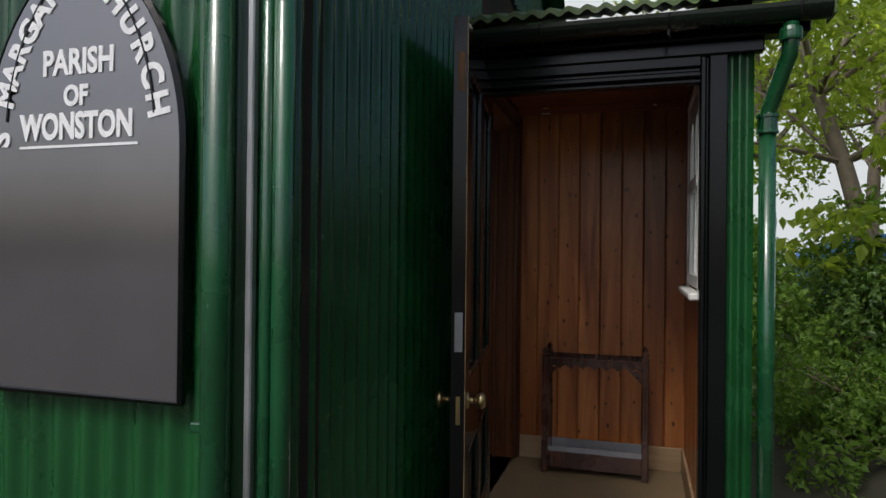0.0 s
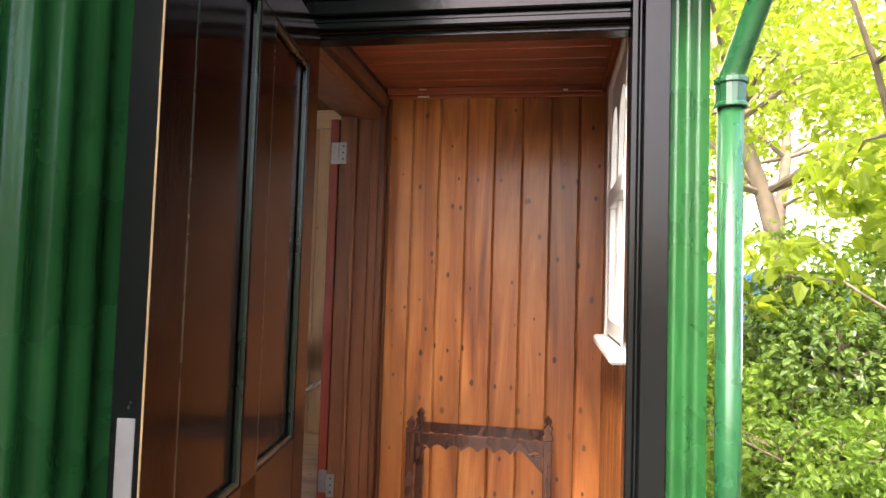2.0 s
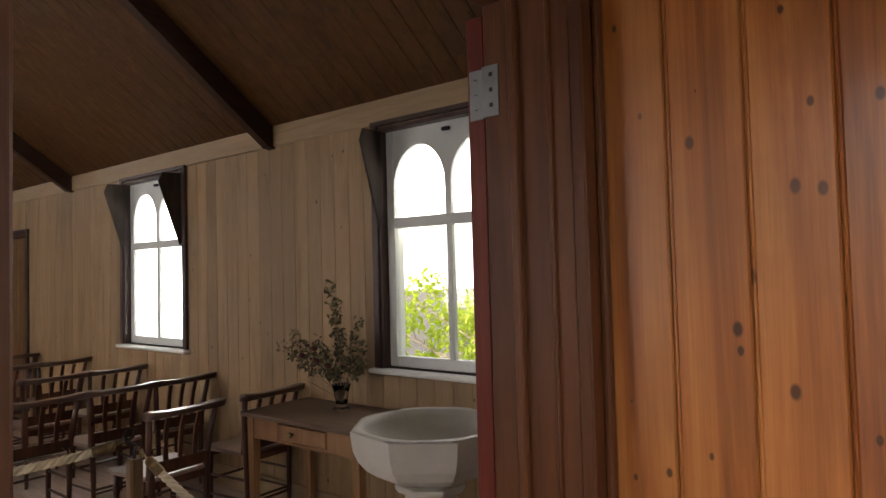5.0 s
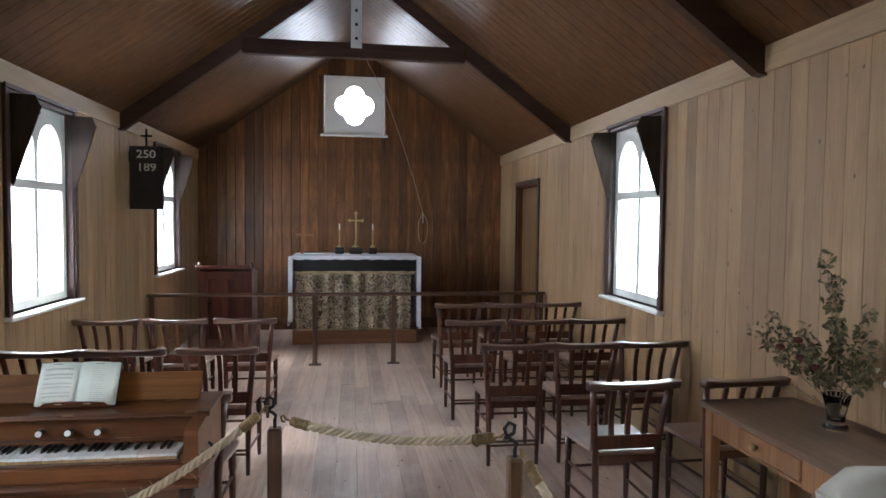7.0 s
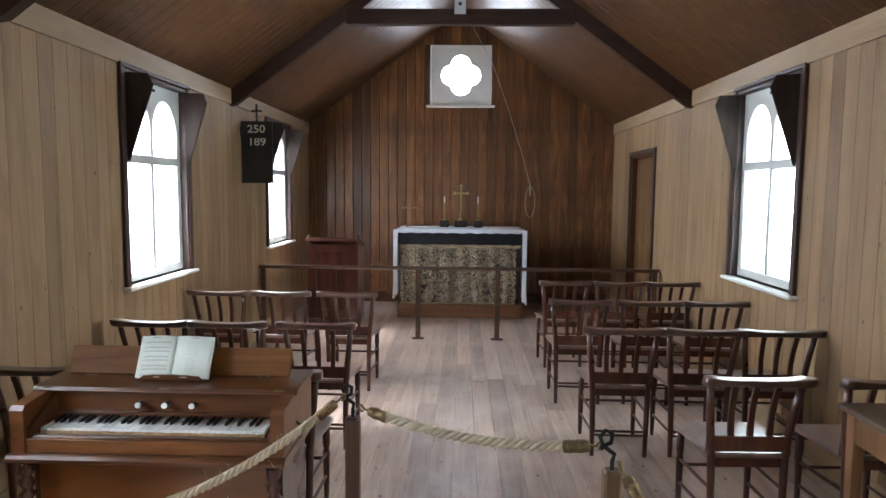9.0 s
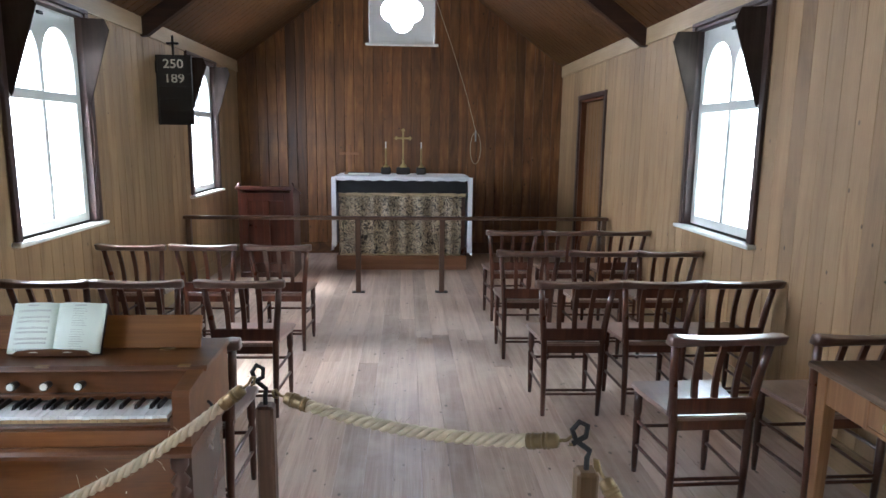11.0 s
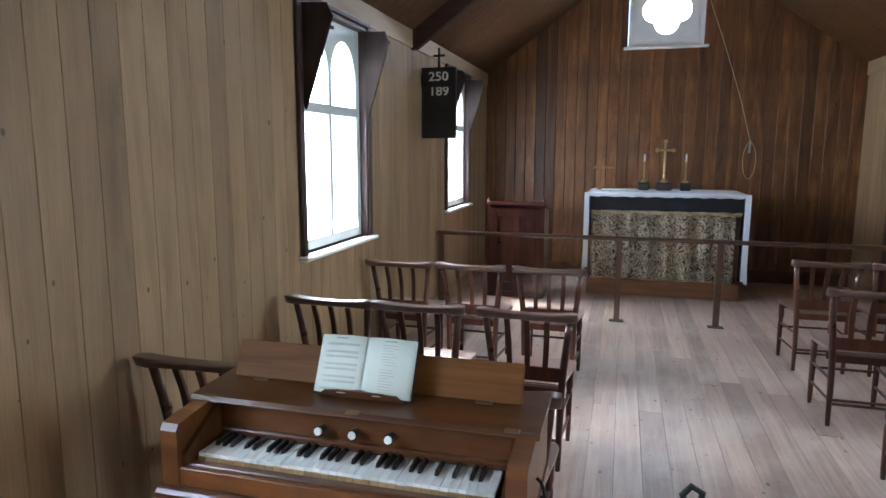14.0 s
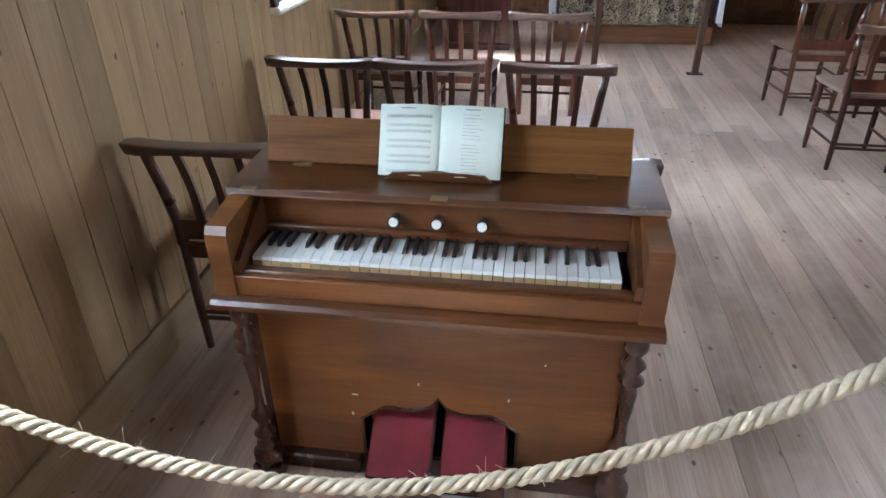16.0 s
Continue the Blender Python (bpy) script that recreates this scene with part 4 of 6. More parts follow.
# ---- roof trusses ----
for tx in (-3.52, -6.60):
    tr = thing("roof_truss", pose(tx, MID, 0), "dark stained timber roof truss with a collar beam", "truss", "roof trusses", "structure")
    for s in (-1, 1):
        half = MID - SOUTH
        out = [(s * half, EAVE - 0.008), (s * half, EAVE - 0.160), (s * (half - 0.05), EAVE - 0.150), (0, APEX - 0.160), (0, APEX - 0.018)]
        part("rafter", prism(out, "x", -0.035, 0.035), BEAM, tr)
    part("collar_beam", box((-0.045, -1.05, 3.112), (0.045, 1.05, 3.252), 0.006), BEAM, tr)
    kp = part("king_plate", box((0.046, -0.052, 3.20), (0.058, 0.052, 3.90), 0.002), KING_GREY, tr, "pale grey metal strap")
    for k in range(5):
        part("bolt", box((0.057, -0.014, 3.275 + 0.13 * k), (0.066, 0.014, 3.303 + 0.13 * k), 0.003), IRON, kp)


# ---- outside: sign, pipes, gutter ----
def sign_board():
    s = thing("sign_board", pose(-0.885, 1.585, 0.935), "black pointed-arch notice board with white lettering on the green wall", "sign")
    hw, spring = 0.272, 0.545
    out = [(-hw, 0), (hw, 0)]
    out += [(-hw + 2 * hw * math.cos(a), spring + 2 * hw * math.sin(a)) for a in np.linspace(0, math.pi / 3, 14)]
    out += [(hw - 2 * hw * math.cos(a), spring + 2 * hw * math.sin(a)) for a in np.linspace(math.pi / 3, 0, 14)[1:]]
    part("board", prism(out, "y", -0.022, 0.0), SIGN_BLACK, s)
    for bx in (-0.24, 0.20):
        part("batten", box((bx, 0.0, 0.05), (bx + 0.04, 0.02, 0.6)), BLACK, s)
    edge = [Vector((u, -0.012, v)) for u, v in out] + [Vector((out[0][0], -0.012, out[0][1]))]
    part("edge_moulding", tube(edge, 0.012, 6), BLACK, s, "raised black edge")
    inner = [Vector((u * 0.76, -0.022, 0.10 + v * 0.87)) for u, v in out[2:] if v > spring + 0.02]
    part("inner_line", tube(inner, 0.004, 5), BLACK, s)
    flat = Matrix.Rotation(radians(90), 4, "X")
    y = -0.0235
    lettering("PARISH", 0.078, Matrix.Translation((0, y, 0.735)) @ flat @ Matrix.Diagonal((0.80, 1, 1, 1)), SIGN_WHITE, s, bold=0.0025)
    lettering("OF", 0.062, Matrix.Translation((-0.005, y, 0.660)) @ flat @ Matrix.Diagonal((0.85, 1, 1, 1)), SIGN_WHITE, s, bold=0.0025)
    lettering("WONSTON", 0.080, Matrix.Translation((-0.005, y, 0.592)) @ flat @ Matrix.Diagonal((0.74, 1, 1, 1)), SIGN_WHITE, s, bold=0.003)
    part("underline", box((-0.165, y - 0.001, 0.547), (0.165, y + 0.001, 0.553)), SIGN_WHITE, s)
    r = 2 * hw - 0.052
    for k, ch in enumerate("HCRUHC"):
        a = radians(10 + 7.6 * k)
        lettering(ch, 0.076, Matrix.Translation((-hw + r * math.cos(a), y, spring + r * math.sin(a))) @ flat @ Matrix.Rotation(a - math.pi / 2, 4, "Z"), SIGN_WHITE, s, bold=0.003)
    for k, ch in enumerate("S MARGARET"):
        a = math.pi - radians(3 + 6.0 * k)
        if ch != " ":
            lettering(ch, 0.074, Matrix.Translation((hw + r * math.cos(a), y, spring + r * math.sin(a))) @ flat @ Matrix.Rotation(a - math.pi / 2, 4, "Z"), SIGN_WHITE, s, bold=0.003)
    return s


sign_board()

dp = thing("corner_downpipe", pose(-0.512, 1.553, -0.2), "green painted iron rainwater pipe on the wall", "downpipe")
part("pipe", lathe([(0.031, 0), (0.031, 2.75)], 18), GREEN_PIPE, dp, smooth=True)
part("collar", lathe([(0.038, 0), (0.038, 0.05)], 18, (0, 0, 0.3)), GREEN_PIPE, dp)
part("bracket", boxes(((-0.075, 0.015, 1.075), (0.0, 0.045, 1.095)), bev=0.003), GREEN_PIPE, dp)
cs = thing("corner_strip", pose(-0.455, 1.588, -0.2), "weathered grey metal strip at the wall corner", "flashing", kind="structure")
part("strip", box((-0.008, -0.012, 0), (0.008, 0.008, 2.75), 0.003), GREY_METAL, cs)
cr = thing("corner_flashing", pose(-0.385, 1.592, -0.2), "green rolled iron corner flashing", "flashing", kind="structure")
part("roll", lathe([(0.022, 0), (0.022, 2.75)], 14, (0.0, 0, 0)), GREEN_PIPE, cr, smooth=True)
part("roll", lathe([(0.014, 0), (0.014, 2.75)], 14, (-0.036, -0.002, 0)), GREEN_PIPE, cr, smooth=True)

gt = thing("porch_gutter", pose(0, 3.235, 2.235), "dark green iron gutter along the porch eaves", "gutter")
prof = [(0.060 * math.cos(a), 0.060 * math.sin(a)) for a in np.linspace(math.pi, 2 * math.pi, 12)] + [(0.052 * math.cos(a), 0.052 * math.sin(a)) for a in np.linspace(2 * math.pi, math.pi, 12)]
part("trough", prism(prof, "x", -0.42, 1.01), GREEN_EDGE, gt)
for x in (-0.1, 0.42, 0.9):
    part("bracket", tube([(x, 0.06 * math.cos(a), 0.062 * math.sin(a)) for a in np.linspace(math.pi, 2 * math.pi, 9)], 0.006, 6), IRON, gt)
part("bracket_drop", tube([(0.42, -0.03, -0.06), (0.42, -0.035, -0.085), (0.425, -0.02, -0.09)], 0.005, 6), IRON, gt)
part("end_cap", box((1.010, -0.062, -0.062), (1.018, 0.062, 0.004), 0.002), MOSSY, gt)

pd = thing("porch_downpipe", pose(0.812, 3.345, 0), "green painted iron downpipe with a swan neck", "downpipe")
part("pipe", lathe([(0.033, -0.2), (0.033, 1.80)], 18), GREEN_PIPE, pd, smooth=True)
part("swan_neck", tube([(0, 0, 1.80), (0, 0, 1.84), (0.01, -0.01, 1.87), (0.045, -0.065, 2.00), (0.06, -0.095, 2.05), (0.062, -0.105, 2.09), (0.062, -0.108, 2.17)], 0.031, 14), GREEN_PIPE, pd, smooth=True)
for z, r, hh in ((1.755, 0.039, 0.075), (1.755, 0.043, 0.014), (1.818, 0.044, 0.018)):
    part("collar", lathe([(r - 0.003, 0), (r, 0.003), (r, hh - 0.003), (r - 0.003, hh)], 18, (0, 0, z)), GREEN_PIPE, pd)
part("collar", lathe([(0.040, 0), (0.042, 0.01), (0.042, 0.035), (0.038, 0.05)], 18, (0.062, -0.108, 2.10)), GREEN_PIPE, pd)


# ---- porch: umbrella stand ----
def umbrella_stand():
    u = thing("umbrella_stand", pose(-0.215, 4.155, 0.0), "dark brown wooden umbrella stand with a metal drip tray", "umbrella stand")
    w, d, h, p = 0.585, 0.235, 0.665, 0.034
    for x in (0, w - p):
        for y in (0, d - p):
            leg = part("leg", box((x, y, 0), (x + p, y + p, h), 0.003), HARM_DARK, u)
            part("finial", prism([(x - 0.002, h), (x + p + 0.002, h), (x + p + 0.002, h + 0.012), (x + p * 0.8, h + 0.016), (x + p, h + 0.035), (x + p / 2, h + 0.058), (x, h + 0.035), (x + p * 0.2, h + 0.016), (x - 0.002, h + 0.012)], "y", y, y + p), HARM_DARK, leg)
    n = 8

    def scallop(z1, drop):
        pts = [(p, z1), (p, z1 - drop)]
        span = (w - 2 * p) / n
        for k in range(n):
            for j in range(1, 7):
                th = math.pi * j / 6
                pts.append((p + span * (k + j / 6), z1 - drop + 0.020 * math.sin(th)))
        return pts + [(w - p, z1)]
    part("front_rail", prism(scallop(h - 0.005, 0.060), "y", 0.006, 0.022), HARM_DARK, u)
    part("back_rail", prism(scallop(h - 0.005, 0.060), "y", d - 0.022, d - 0.006), HARM_DARK, u)
    for x in (0.008, w / 2 - 0.008, w - 0.026):
        part("cross_bar", box((x, 0.022 if 0.1 < x < 0.5 else p, h - 0.05), (x + 0.016, d - p + 0.01, h - 0.008), 0.002), HARM_DARK, u)
    for x in (0.045, w - 0.105):
        part("corner_bracket", prism([(x if x > 0.3 else p, h - 0.06), (x + 0.07 if x > 0.3 else p + 0.05, h - 0.06), (x + 0.07 if x > 0.3 else p, h - 0.13)], "y", 0.008, 0.02), HARM_DARK, u)
    part("base_board", boxes(((p, 0.004, 0.035), (w - p, 0.020, 0.125)), ((p, d - 0.020, 0.035), (w - p, d - 0.004, 0.125)), ((0.006, p, 0.035), (0.022, d - p, 0.125)), ((w - 0.022, p, 0.035), (w - 0.006, d - p, 0.125)), bev=0.003), HARM_DARK, u)
    part("drip_tray", boxes(((0.022, 0.020, 0.045), (w - 0.022, d - 0.02, 0.052)), ((0.03, 0.020, 0.052), (w - 0.03, 0.026, 0.15)), ((0.03, d - 0.026, 0.052), (w - 0.03, d - 0.02, 0.15)), ((0.022, 0.03, 0.052), (0.028, d - 0.03, 0.15)), ((w - 0.028, 0.03, 0.052), (w - 0.022, d - 0.03, 0.15)), bev=0.001), GREY_METAL, u, "dull zinc tray")
    return u


umbrella_stand()


# ---- chairs ----
def church_chair():
    """Rush-free chapel chair facing -x; origin on the floor midway between the back feet; crest at z 0.80."""
    c = thing("church_chair", pose(0, 0, 0))
    cw = 0.235
    crest = bmesh.new()
    n = 14
    rings = []
    for i in range(n + 1):
        t = -1 + 2 * i / n
        y = cw * t
        x = 0.050 + 0.018 * t * t
        z = 0.777 + 0.010 * t * t
        hz = (0.017 + 0.010 * abs(t) ** 3) * (1 if abs(t) < 0.93 else 0.80)
        hx = (0.033 + 0.004 * abs(t) ** 3) * (1 if abs(t) < 0.93 else 0.72)
        ring = []
        for a, b in ((-1, -0.7), (-0.7, -1), (0.7, -1), (1, -0.7), (1, 0.7), (0.94, 0.92), (0.84, 1), (0.65, 1.02), (-0.65, 1.02), (-0.84, 1), (-0.94, 0.92), (-1, 0.7)):
            ring.append(crest.verts.new((x + a * hx + 0.010 * b, y, z + b * hz)))
        rings.append(ring)
    for p, q in zip(rings, rings[1:]):
        for k in range(12):
            crest.faces.new((p[k], p[(k + 1) % 12], q[(k + 1) % 12], q[k]))
    crest.faces.new(rings[0])
    crest.faces.new(rings[-1][::-1])
    part("crest_rail", crest, CHAIR_TOP, c, "worn curved top rail", True)

    def slat(y0, y1, wide, z0, thick=0.014):
        bm = bmesh.new()
        rows = []
        for i in range(9):
            t = i / 8
            x = 0.010 - 0.010 * math.sin(math.pi * t) + 0.042 * t ** 1.6
            y = y0 + (y1 - y0) * t
            z = z0 + (0.756 - z0) * t
            rows.append([bm.verts.new((x + a * thick / 2, y + b * wide / 2, z)) for a, b in ((-1, -1), (1, -1), (1, 1), (-1, 1))])
        for p, q in zip(rows, rows[1:]):
            for k in range(4):
                bm.faces.new((p[k], p[(k + 1) % 4], q[(k + 1) % 4], q[k]))
        bm.faces.new(rows[0])
        bm.faces.new(rows[-1][::-1])
        return bm
    for y in (-0.085, 0.0, 0.085):
        part("slat", slat(y, y * 1.12, 0.026, 0.50), CHAIR, c)
    for s in (-1, 1):
        post = [(0.0, s * 0.158, 0.0), (0.004, s * 0.160, 0.20), (0.0, s * 0.164, 0.42), (0.003, s * 0.172, 0.52), (0.018, s * 0.186, 0.64), (0.046, s * 0.200, 0.765)]
        part("back_leg", tube(post, [0.013, 0.017, 0.019, 0.019, 0.018, 0.016], 8), CHAIR, c, smooth=True)
        part("front_leg", lathe([(0.011, 0), (0.014, 0.05), (0.018, 0.26), (0.014, 0.28), (0.020, 0.31), (0.018, 0.42)], 10, (-0.355, s * 0.172, 0)), CHAIR, c, smooth=True)
        for z in (0.14, 0.26):
            part("side_stretcher", tube([(-0.355, s * 0.172, z), (0.002, s * 0.160, z + 0.01)], 0.0085, 8), CHAIR, c)
        part("gusset", prism([(-0.028, 0.43), (0.016, 0.43), (0.012, 0.60), (-0.010, 0.60)], "y", s * 0.176 - 0.006, s * 0.176 + 0.006), CHAIR, c)
    part("front_stretcher", tube([(-0.355, -0.172, 0.23), (-0.355, 0.172, 0.23)], 0.0085, 8), CHAIR, c)
    for z in (0.13, 0.155):
        part("back_stretcher", tube([(0.002, -0.160, z), (0.002, 0.160, z)], 0.008, 8), CHAIR, c)
    out = []
    for x, hw in ((0.012, 0.155), (0.0, 0.170), (-0.30, 0.202), (-0.375, 0.206), (-0.395, 0.192)):
        out.append((x, hw))
    poly = out + [(x, -hw) for x, hw in reversed(out)]
    seat = prism(poly, "z", 0.418, 0.440)
    bmesh.ops.bevel(seat, geom=[e for e in seat.edges], offset=0.006, segments=2, affect="EDGES")
    part("seat", seat, SEAT, c, "polished wooden seat")
    part("book_board", box((0.004, -0.178, 0.452), (0.018, 0.178, 0.522), 0.003), CHAIR, c, "low board of the book box")
    part("seat_rail", box((-0.36, -0.17, 0.375), (-0.345, 0.17, 0.418), 0.002), CHAIR, c)
    part("seat_rail", box((-0.006, -0.15, 0.375), (0.006, 0.15, 0.418), 0.002), CHAIR, c)
    return c


chair = church_chair()
tagged(chair, "dark varnished wooden chapel chair with slatted back", "chair", "chapel chairs")
ROWS = [(-4.31, (4.965, 5.435, 5.875)), (-5.28, (4.885, 5.395, 5.865)), (-6.28, (4.93, 5.41, 5.87)), (-4.335, (2.135, 2.605, 3.14)), (-5.50, (2.10, 2.60, 3.115)), (-3.30, (2.105, 3.16))]
spots = [(x, y) for x, ys in ROWS for y in ys] + [(-3.32, 5.295), (-3.315, 5.885)]
rnd = random.Random(4)
for k, (x, y) in enumerate(spots):
    m = pose(x, y, 0, 0, 0, rnd.uniform(-2.0, 2.0))
    if k == 0:
        chair.matrix_world = m
    else:
        copy_thing(chair, m)

for x, y, mat_, lab in ((-4.36, 4.96, BOOK_DARK, "black hymn book lying on a chair seat"), (-4.36, 5.44, BOOK_DARK, "black hymn book lying on a chair seat"), (-4.36, 5.87, BOOK_DARK, "black hymn book lying on a chair seat"), (-4.40, 2.62, BOOK_DARK, "black hymn book lying on a chair seat"), (-5.56, 2.62, BOOK_DARK, "black hymn book lying on a chair seat")):
    hb = thing("hymn_book", pose(x, y, 0.441, 0, 0, rnd.uniform(-6, 6)), lab, "book", "hymn books on chairs")
    part("cover", boxes(((-0.05, -0.075, 0), (0.05, 0.075, 0.003)), ((-0.05, -0.075, 0.027), (0.05, 0.075, 0.030)), ((-0.05, -0.075, 0), (-0.046, 0.075, 0.030))), mat_, hb)
    part("page_block", box((-0.046, -0.072, 0.003), (0.047, 0.072, 0.027)), PAPER, hb)


for x, y, turn in ((-4.545, 2.565, 8), (-4.50, 2.70, -12)):
    sh = thing("paper_sheet", pose(x, y, 0.4415, 0, 0, turn), "white printed service sheets lying on a chair seat", "paper", "papers on a chair")
    part("sheet", boxes(((-0.10, -0.07, 0), (0.10, 0.07, 0.002)), ((-0.097, -0.066, 0.002), (0.101, 0.073, 0.004))), PAPER, sh)
    part("text_block", boxes(*[((0.08 - 0.02 * k, -0.05, 0.004), (0.084 - 0.02 * k, 0.05, 0.0046)) for k in range(8)]), INK, sh)


# ---- harmonium ----
def harmonium():
    h = thing("harmonium", pose(0, 0, 0), "brown walnut reed organ with keyboard and red pedals", "harmonium")
    y0, y1, front = 2.335, 3.360, -2.765
    part("side_panel", prism([(-3.19, 0.0), (-2.84, 0.0), (-2.84, 0.60), (-3.19, 0.60)], "y", y0 + 0.03, y0 + 0.055), HARM_DARK, h)
    part("side_panel", prism([(-3.19, 0.0), (-2.84, 0.0), (-2.84, 0.60), (-3.19, 0.60)], "y", y1 - 0.055, y1 - 0.03), HARM_DARK, h)
    # front panel with the pedal opening cut in a double ogee
    zt, ya, yb, ym = 0.262, 2.640, 3.062, 2.851
    arch = [(ya, 0.05), (ya, 0.185)]
    for k in range(13):
        t = k / 12
        arch.append((ya + (ym - ya) * t, 0.185 + (zt - 0.185) * math.sin(math.pi * min(1, t * 1.35) * 0.5) - 0.030 * math.sin(math.pi * max(0, t - 0.35) / 0.65) + (0.018 if t == 1 else 0)))
    arch += [(2 * ym - y, z) for y, z in arch[-2::-1]]
    out = [(y0 + 0.055, 0.05)] + arch + [(y1 - 0.055, 0.05), (y1 - 0.055, 0.585), (y0 + 0.055, 0.585)]
    part("front_panel", prism(out, "x", -2.848, -2.832), HARM_PANEL, h, "scuffed veneered front panel")
    gch = random.Random(4)
    for y, z, a, b in ((2.628, 0.268, 0.013, 0.004), (2.80, 0.322, 0.003, 0.008), (3.035, 0.295, 0.003, 0.007), (2.615, 0.200, 0.004, 0.010), (3.12, 0.42, 0.003, 0.006)):
        ring = [(y + a * math.cos(k * 0.9) * gch.uniform(0.5, 1), z + b * math.sin(k * 0.9) * gch.uniform(0.5, 1)) for k in range(7)]
        part("chip", prism(ring, "x", -2.832, -2.8314), NUMBER, h, "pale chip in the veneer")
    part("opening_edge", tube([(-2.833, y, z) for y, z in arch], 0.005, 6), HARM_DARK, h)
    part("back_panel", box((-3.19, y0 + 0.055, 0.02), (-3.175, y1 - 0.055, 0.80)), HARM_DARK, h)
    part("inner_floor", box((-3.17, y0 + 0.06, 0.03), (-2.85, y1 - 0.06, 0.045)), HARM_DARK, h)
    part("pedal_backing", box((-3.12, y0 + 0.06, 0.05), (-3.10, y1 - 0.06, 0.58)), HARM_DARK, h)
    part("plinth", box((-2.85, y0 + 0.02, 0.0), (-2.80, ya - 0.01, 0.05), 0.005), HARM_DARK, h)
    part("plinth", box((-2.85, yb + 0.01, 0.0), (-2.80, y1 - 0.02, 0.05), 0.005), HARM_DARK, h)
    for yc in (2.752, 2.950):
        pdl = part("pedal", box((-0.02, -0.088, 0), (0.30, 0.088, 0.022), 0.006), HARM_DARK, h)
        pdl.matrix_local = pose(-2.740, yc, 0.055, 0, 38, 0) @ pose(0, 0, 0, 0, 0, 180)
        part("carpet", box((0.005, -0.084, 0.022), (0.298, 0.084, 0.030), 0.004), CARPET, pdl, "worn red carpet")
        part("trim", box((-0.024, -0.086, 0.0), (-0.018, 0.086, 0.030), 0.002), GREY_METAL, pdl)
    col = [(0.034, 0.0), (0.034, 0.035), (0.020, 0.045), (0.026, 0.07), (0.018, 0.085), (0.027, 0.105), (0.017, 0.125), (0.020, 0.15), (0.026, 0.175), (0.017, 0.20), (0.015, 0.26), (0.021, 0.36), (0.018, 0.385), (0.028, 0.405), (0.018, 0.425), (0.027, 0.45), (0.017, 0.475), (0.026, 0.50), (0.026, 0.525), (0.022, 0.54)]
    for y in (y0 + 0.045, y1 - 0.045):
        cl = part("column", lathe([(max(0.011, (r - 0.015) * 1.65 + 0.0095), z * 0.97 + 0.055) for r, z in col], 20, (-2.776, y, 0)), HARM_DARK, h, "turned column with worn rings", True)
        part("column_base", box((-2.815, y - 0.04, 0.0), (-2.737, y + 0.04, 0.056), 0.006), HARM_DARK, cl)
    part("key_ledge", prism([(-2.735, 0.585), (-2.735, 0.598), (-2.745, 0.607), (-2.757, 0.612), (-3.19, 0.612), (-3.19, 0.575), (-2.765, 0.575), (-2.745, 0.580)], "y", y0 - 0.010, y1 + 0.006), HARM_TOP, h, "worn moulded ledge")
    part("key_slip", box((-2.782, y0 + 0.05, 0.612), (-2.766, y1 - 0.05, 0.664), 0.002), HARM, h)
    part("key_slip_bead", boxes(((-2.812, y0 + 0.05, 0.655), (-2.782, y1 - 0.05, 0.671)), bev=0.004), HARM_TOP, h)
    part("key_bed", box((-3.17, y0 + 0.05, 0.612), (-2.814, y1 - 0.05, 0.640)), HARM_DARK, h)
    for y in (y0, y1 - 0.052):
        part("cheek", prism([(-2.760, 0.612), (-2.760, 0.772), (-2.772, 0.790), (-2.93, 0.806), (-3.19, 0.806), (-3.19, 0.612)], "y", y, y + 0.052), HARM, h)
    part("inner_slope", prism([(-2.775, 0.664), (-2.775, 0.70), (-2.95, 0.795), (-2.95, 0.664)], "y", y0 + 0.052, y0 + 0.066), HARM_TOP, h)
    part("inner_slope", prism([(-2.775, 0.664), (-2.775, 0.70), (-2.95, 0.795), (-2.95, 0.664)], "y", y1 - 0.066, y1 - 0.052), HARM_TOP, h)
    part("stop_board", box((-2.975, y0 + 0.052, 0.690), (-2.960, y1 - 0.052, 0.795)), HARM, h)
    part("name_rail", box((-2.962, y0 + 0.066, 0.690), (-2.940, y1 - 0.066, 0.712), 0.004), HARM_TOP, h)
    for y in (2.734, 2.839, 2.948):
        kn = part("stop_knob", tube([(-2.962, y, 0.742), (-2.928, y, 0.744)], [0.011, 0.0158], 18), EBONY, h, "black draw stop")
        part("stop_face", tube([(-2.932, y, 0.744), (-2.922, y, 0.745)], [0.0125, 0.0112], 18), IVORY, kn, "round ivory face")
    # keys: 36 naturals from F
    k0, k1 = 2.410, 3.270
    kw = (k1 - k0) / 36
    nat = mesh_from("white_key", *key_block(kw - 0.0021, 0.145, 0.014), IVORY)
    sharp = mesh_from("black_key", *key_block(0.0115, 0.092, 0.014, 0.0025), EBONY)
    frontlip = mesh_from("key_front", *key_block(kw - 0.0021, 0.003, 0.016), KEY_WOOD)
    scale_names = "FGABCDE"
    for i in range(36):
        dip = 0.002 * math.sin(i * 2.7) if i % 5 == 0 else 0
        wk = piece("white_key", nat, h, pose(-2.820, k0 + kw * (i + 0.5), 0.674 + dip))
        piece("key_front", frontlip, wk, pose(0.0032, 0, -0.012))
        if scale_names[i % 7] not in "EB" and i < 35 and i != 29:
            piece("black_key", sharp, h, pose(-2.872, k0 + kw * (i + 1), 0.688))
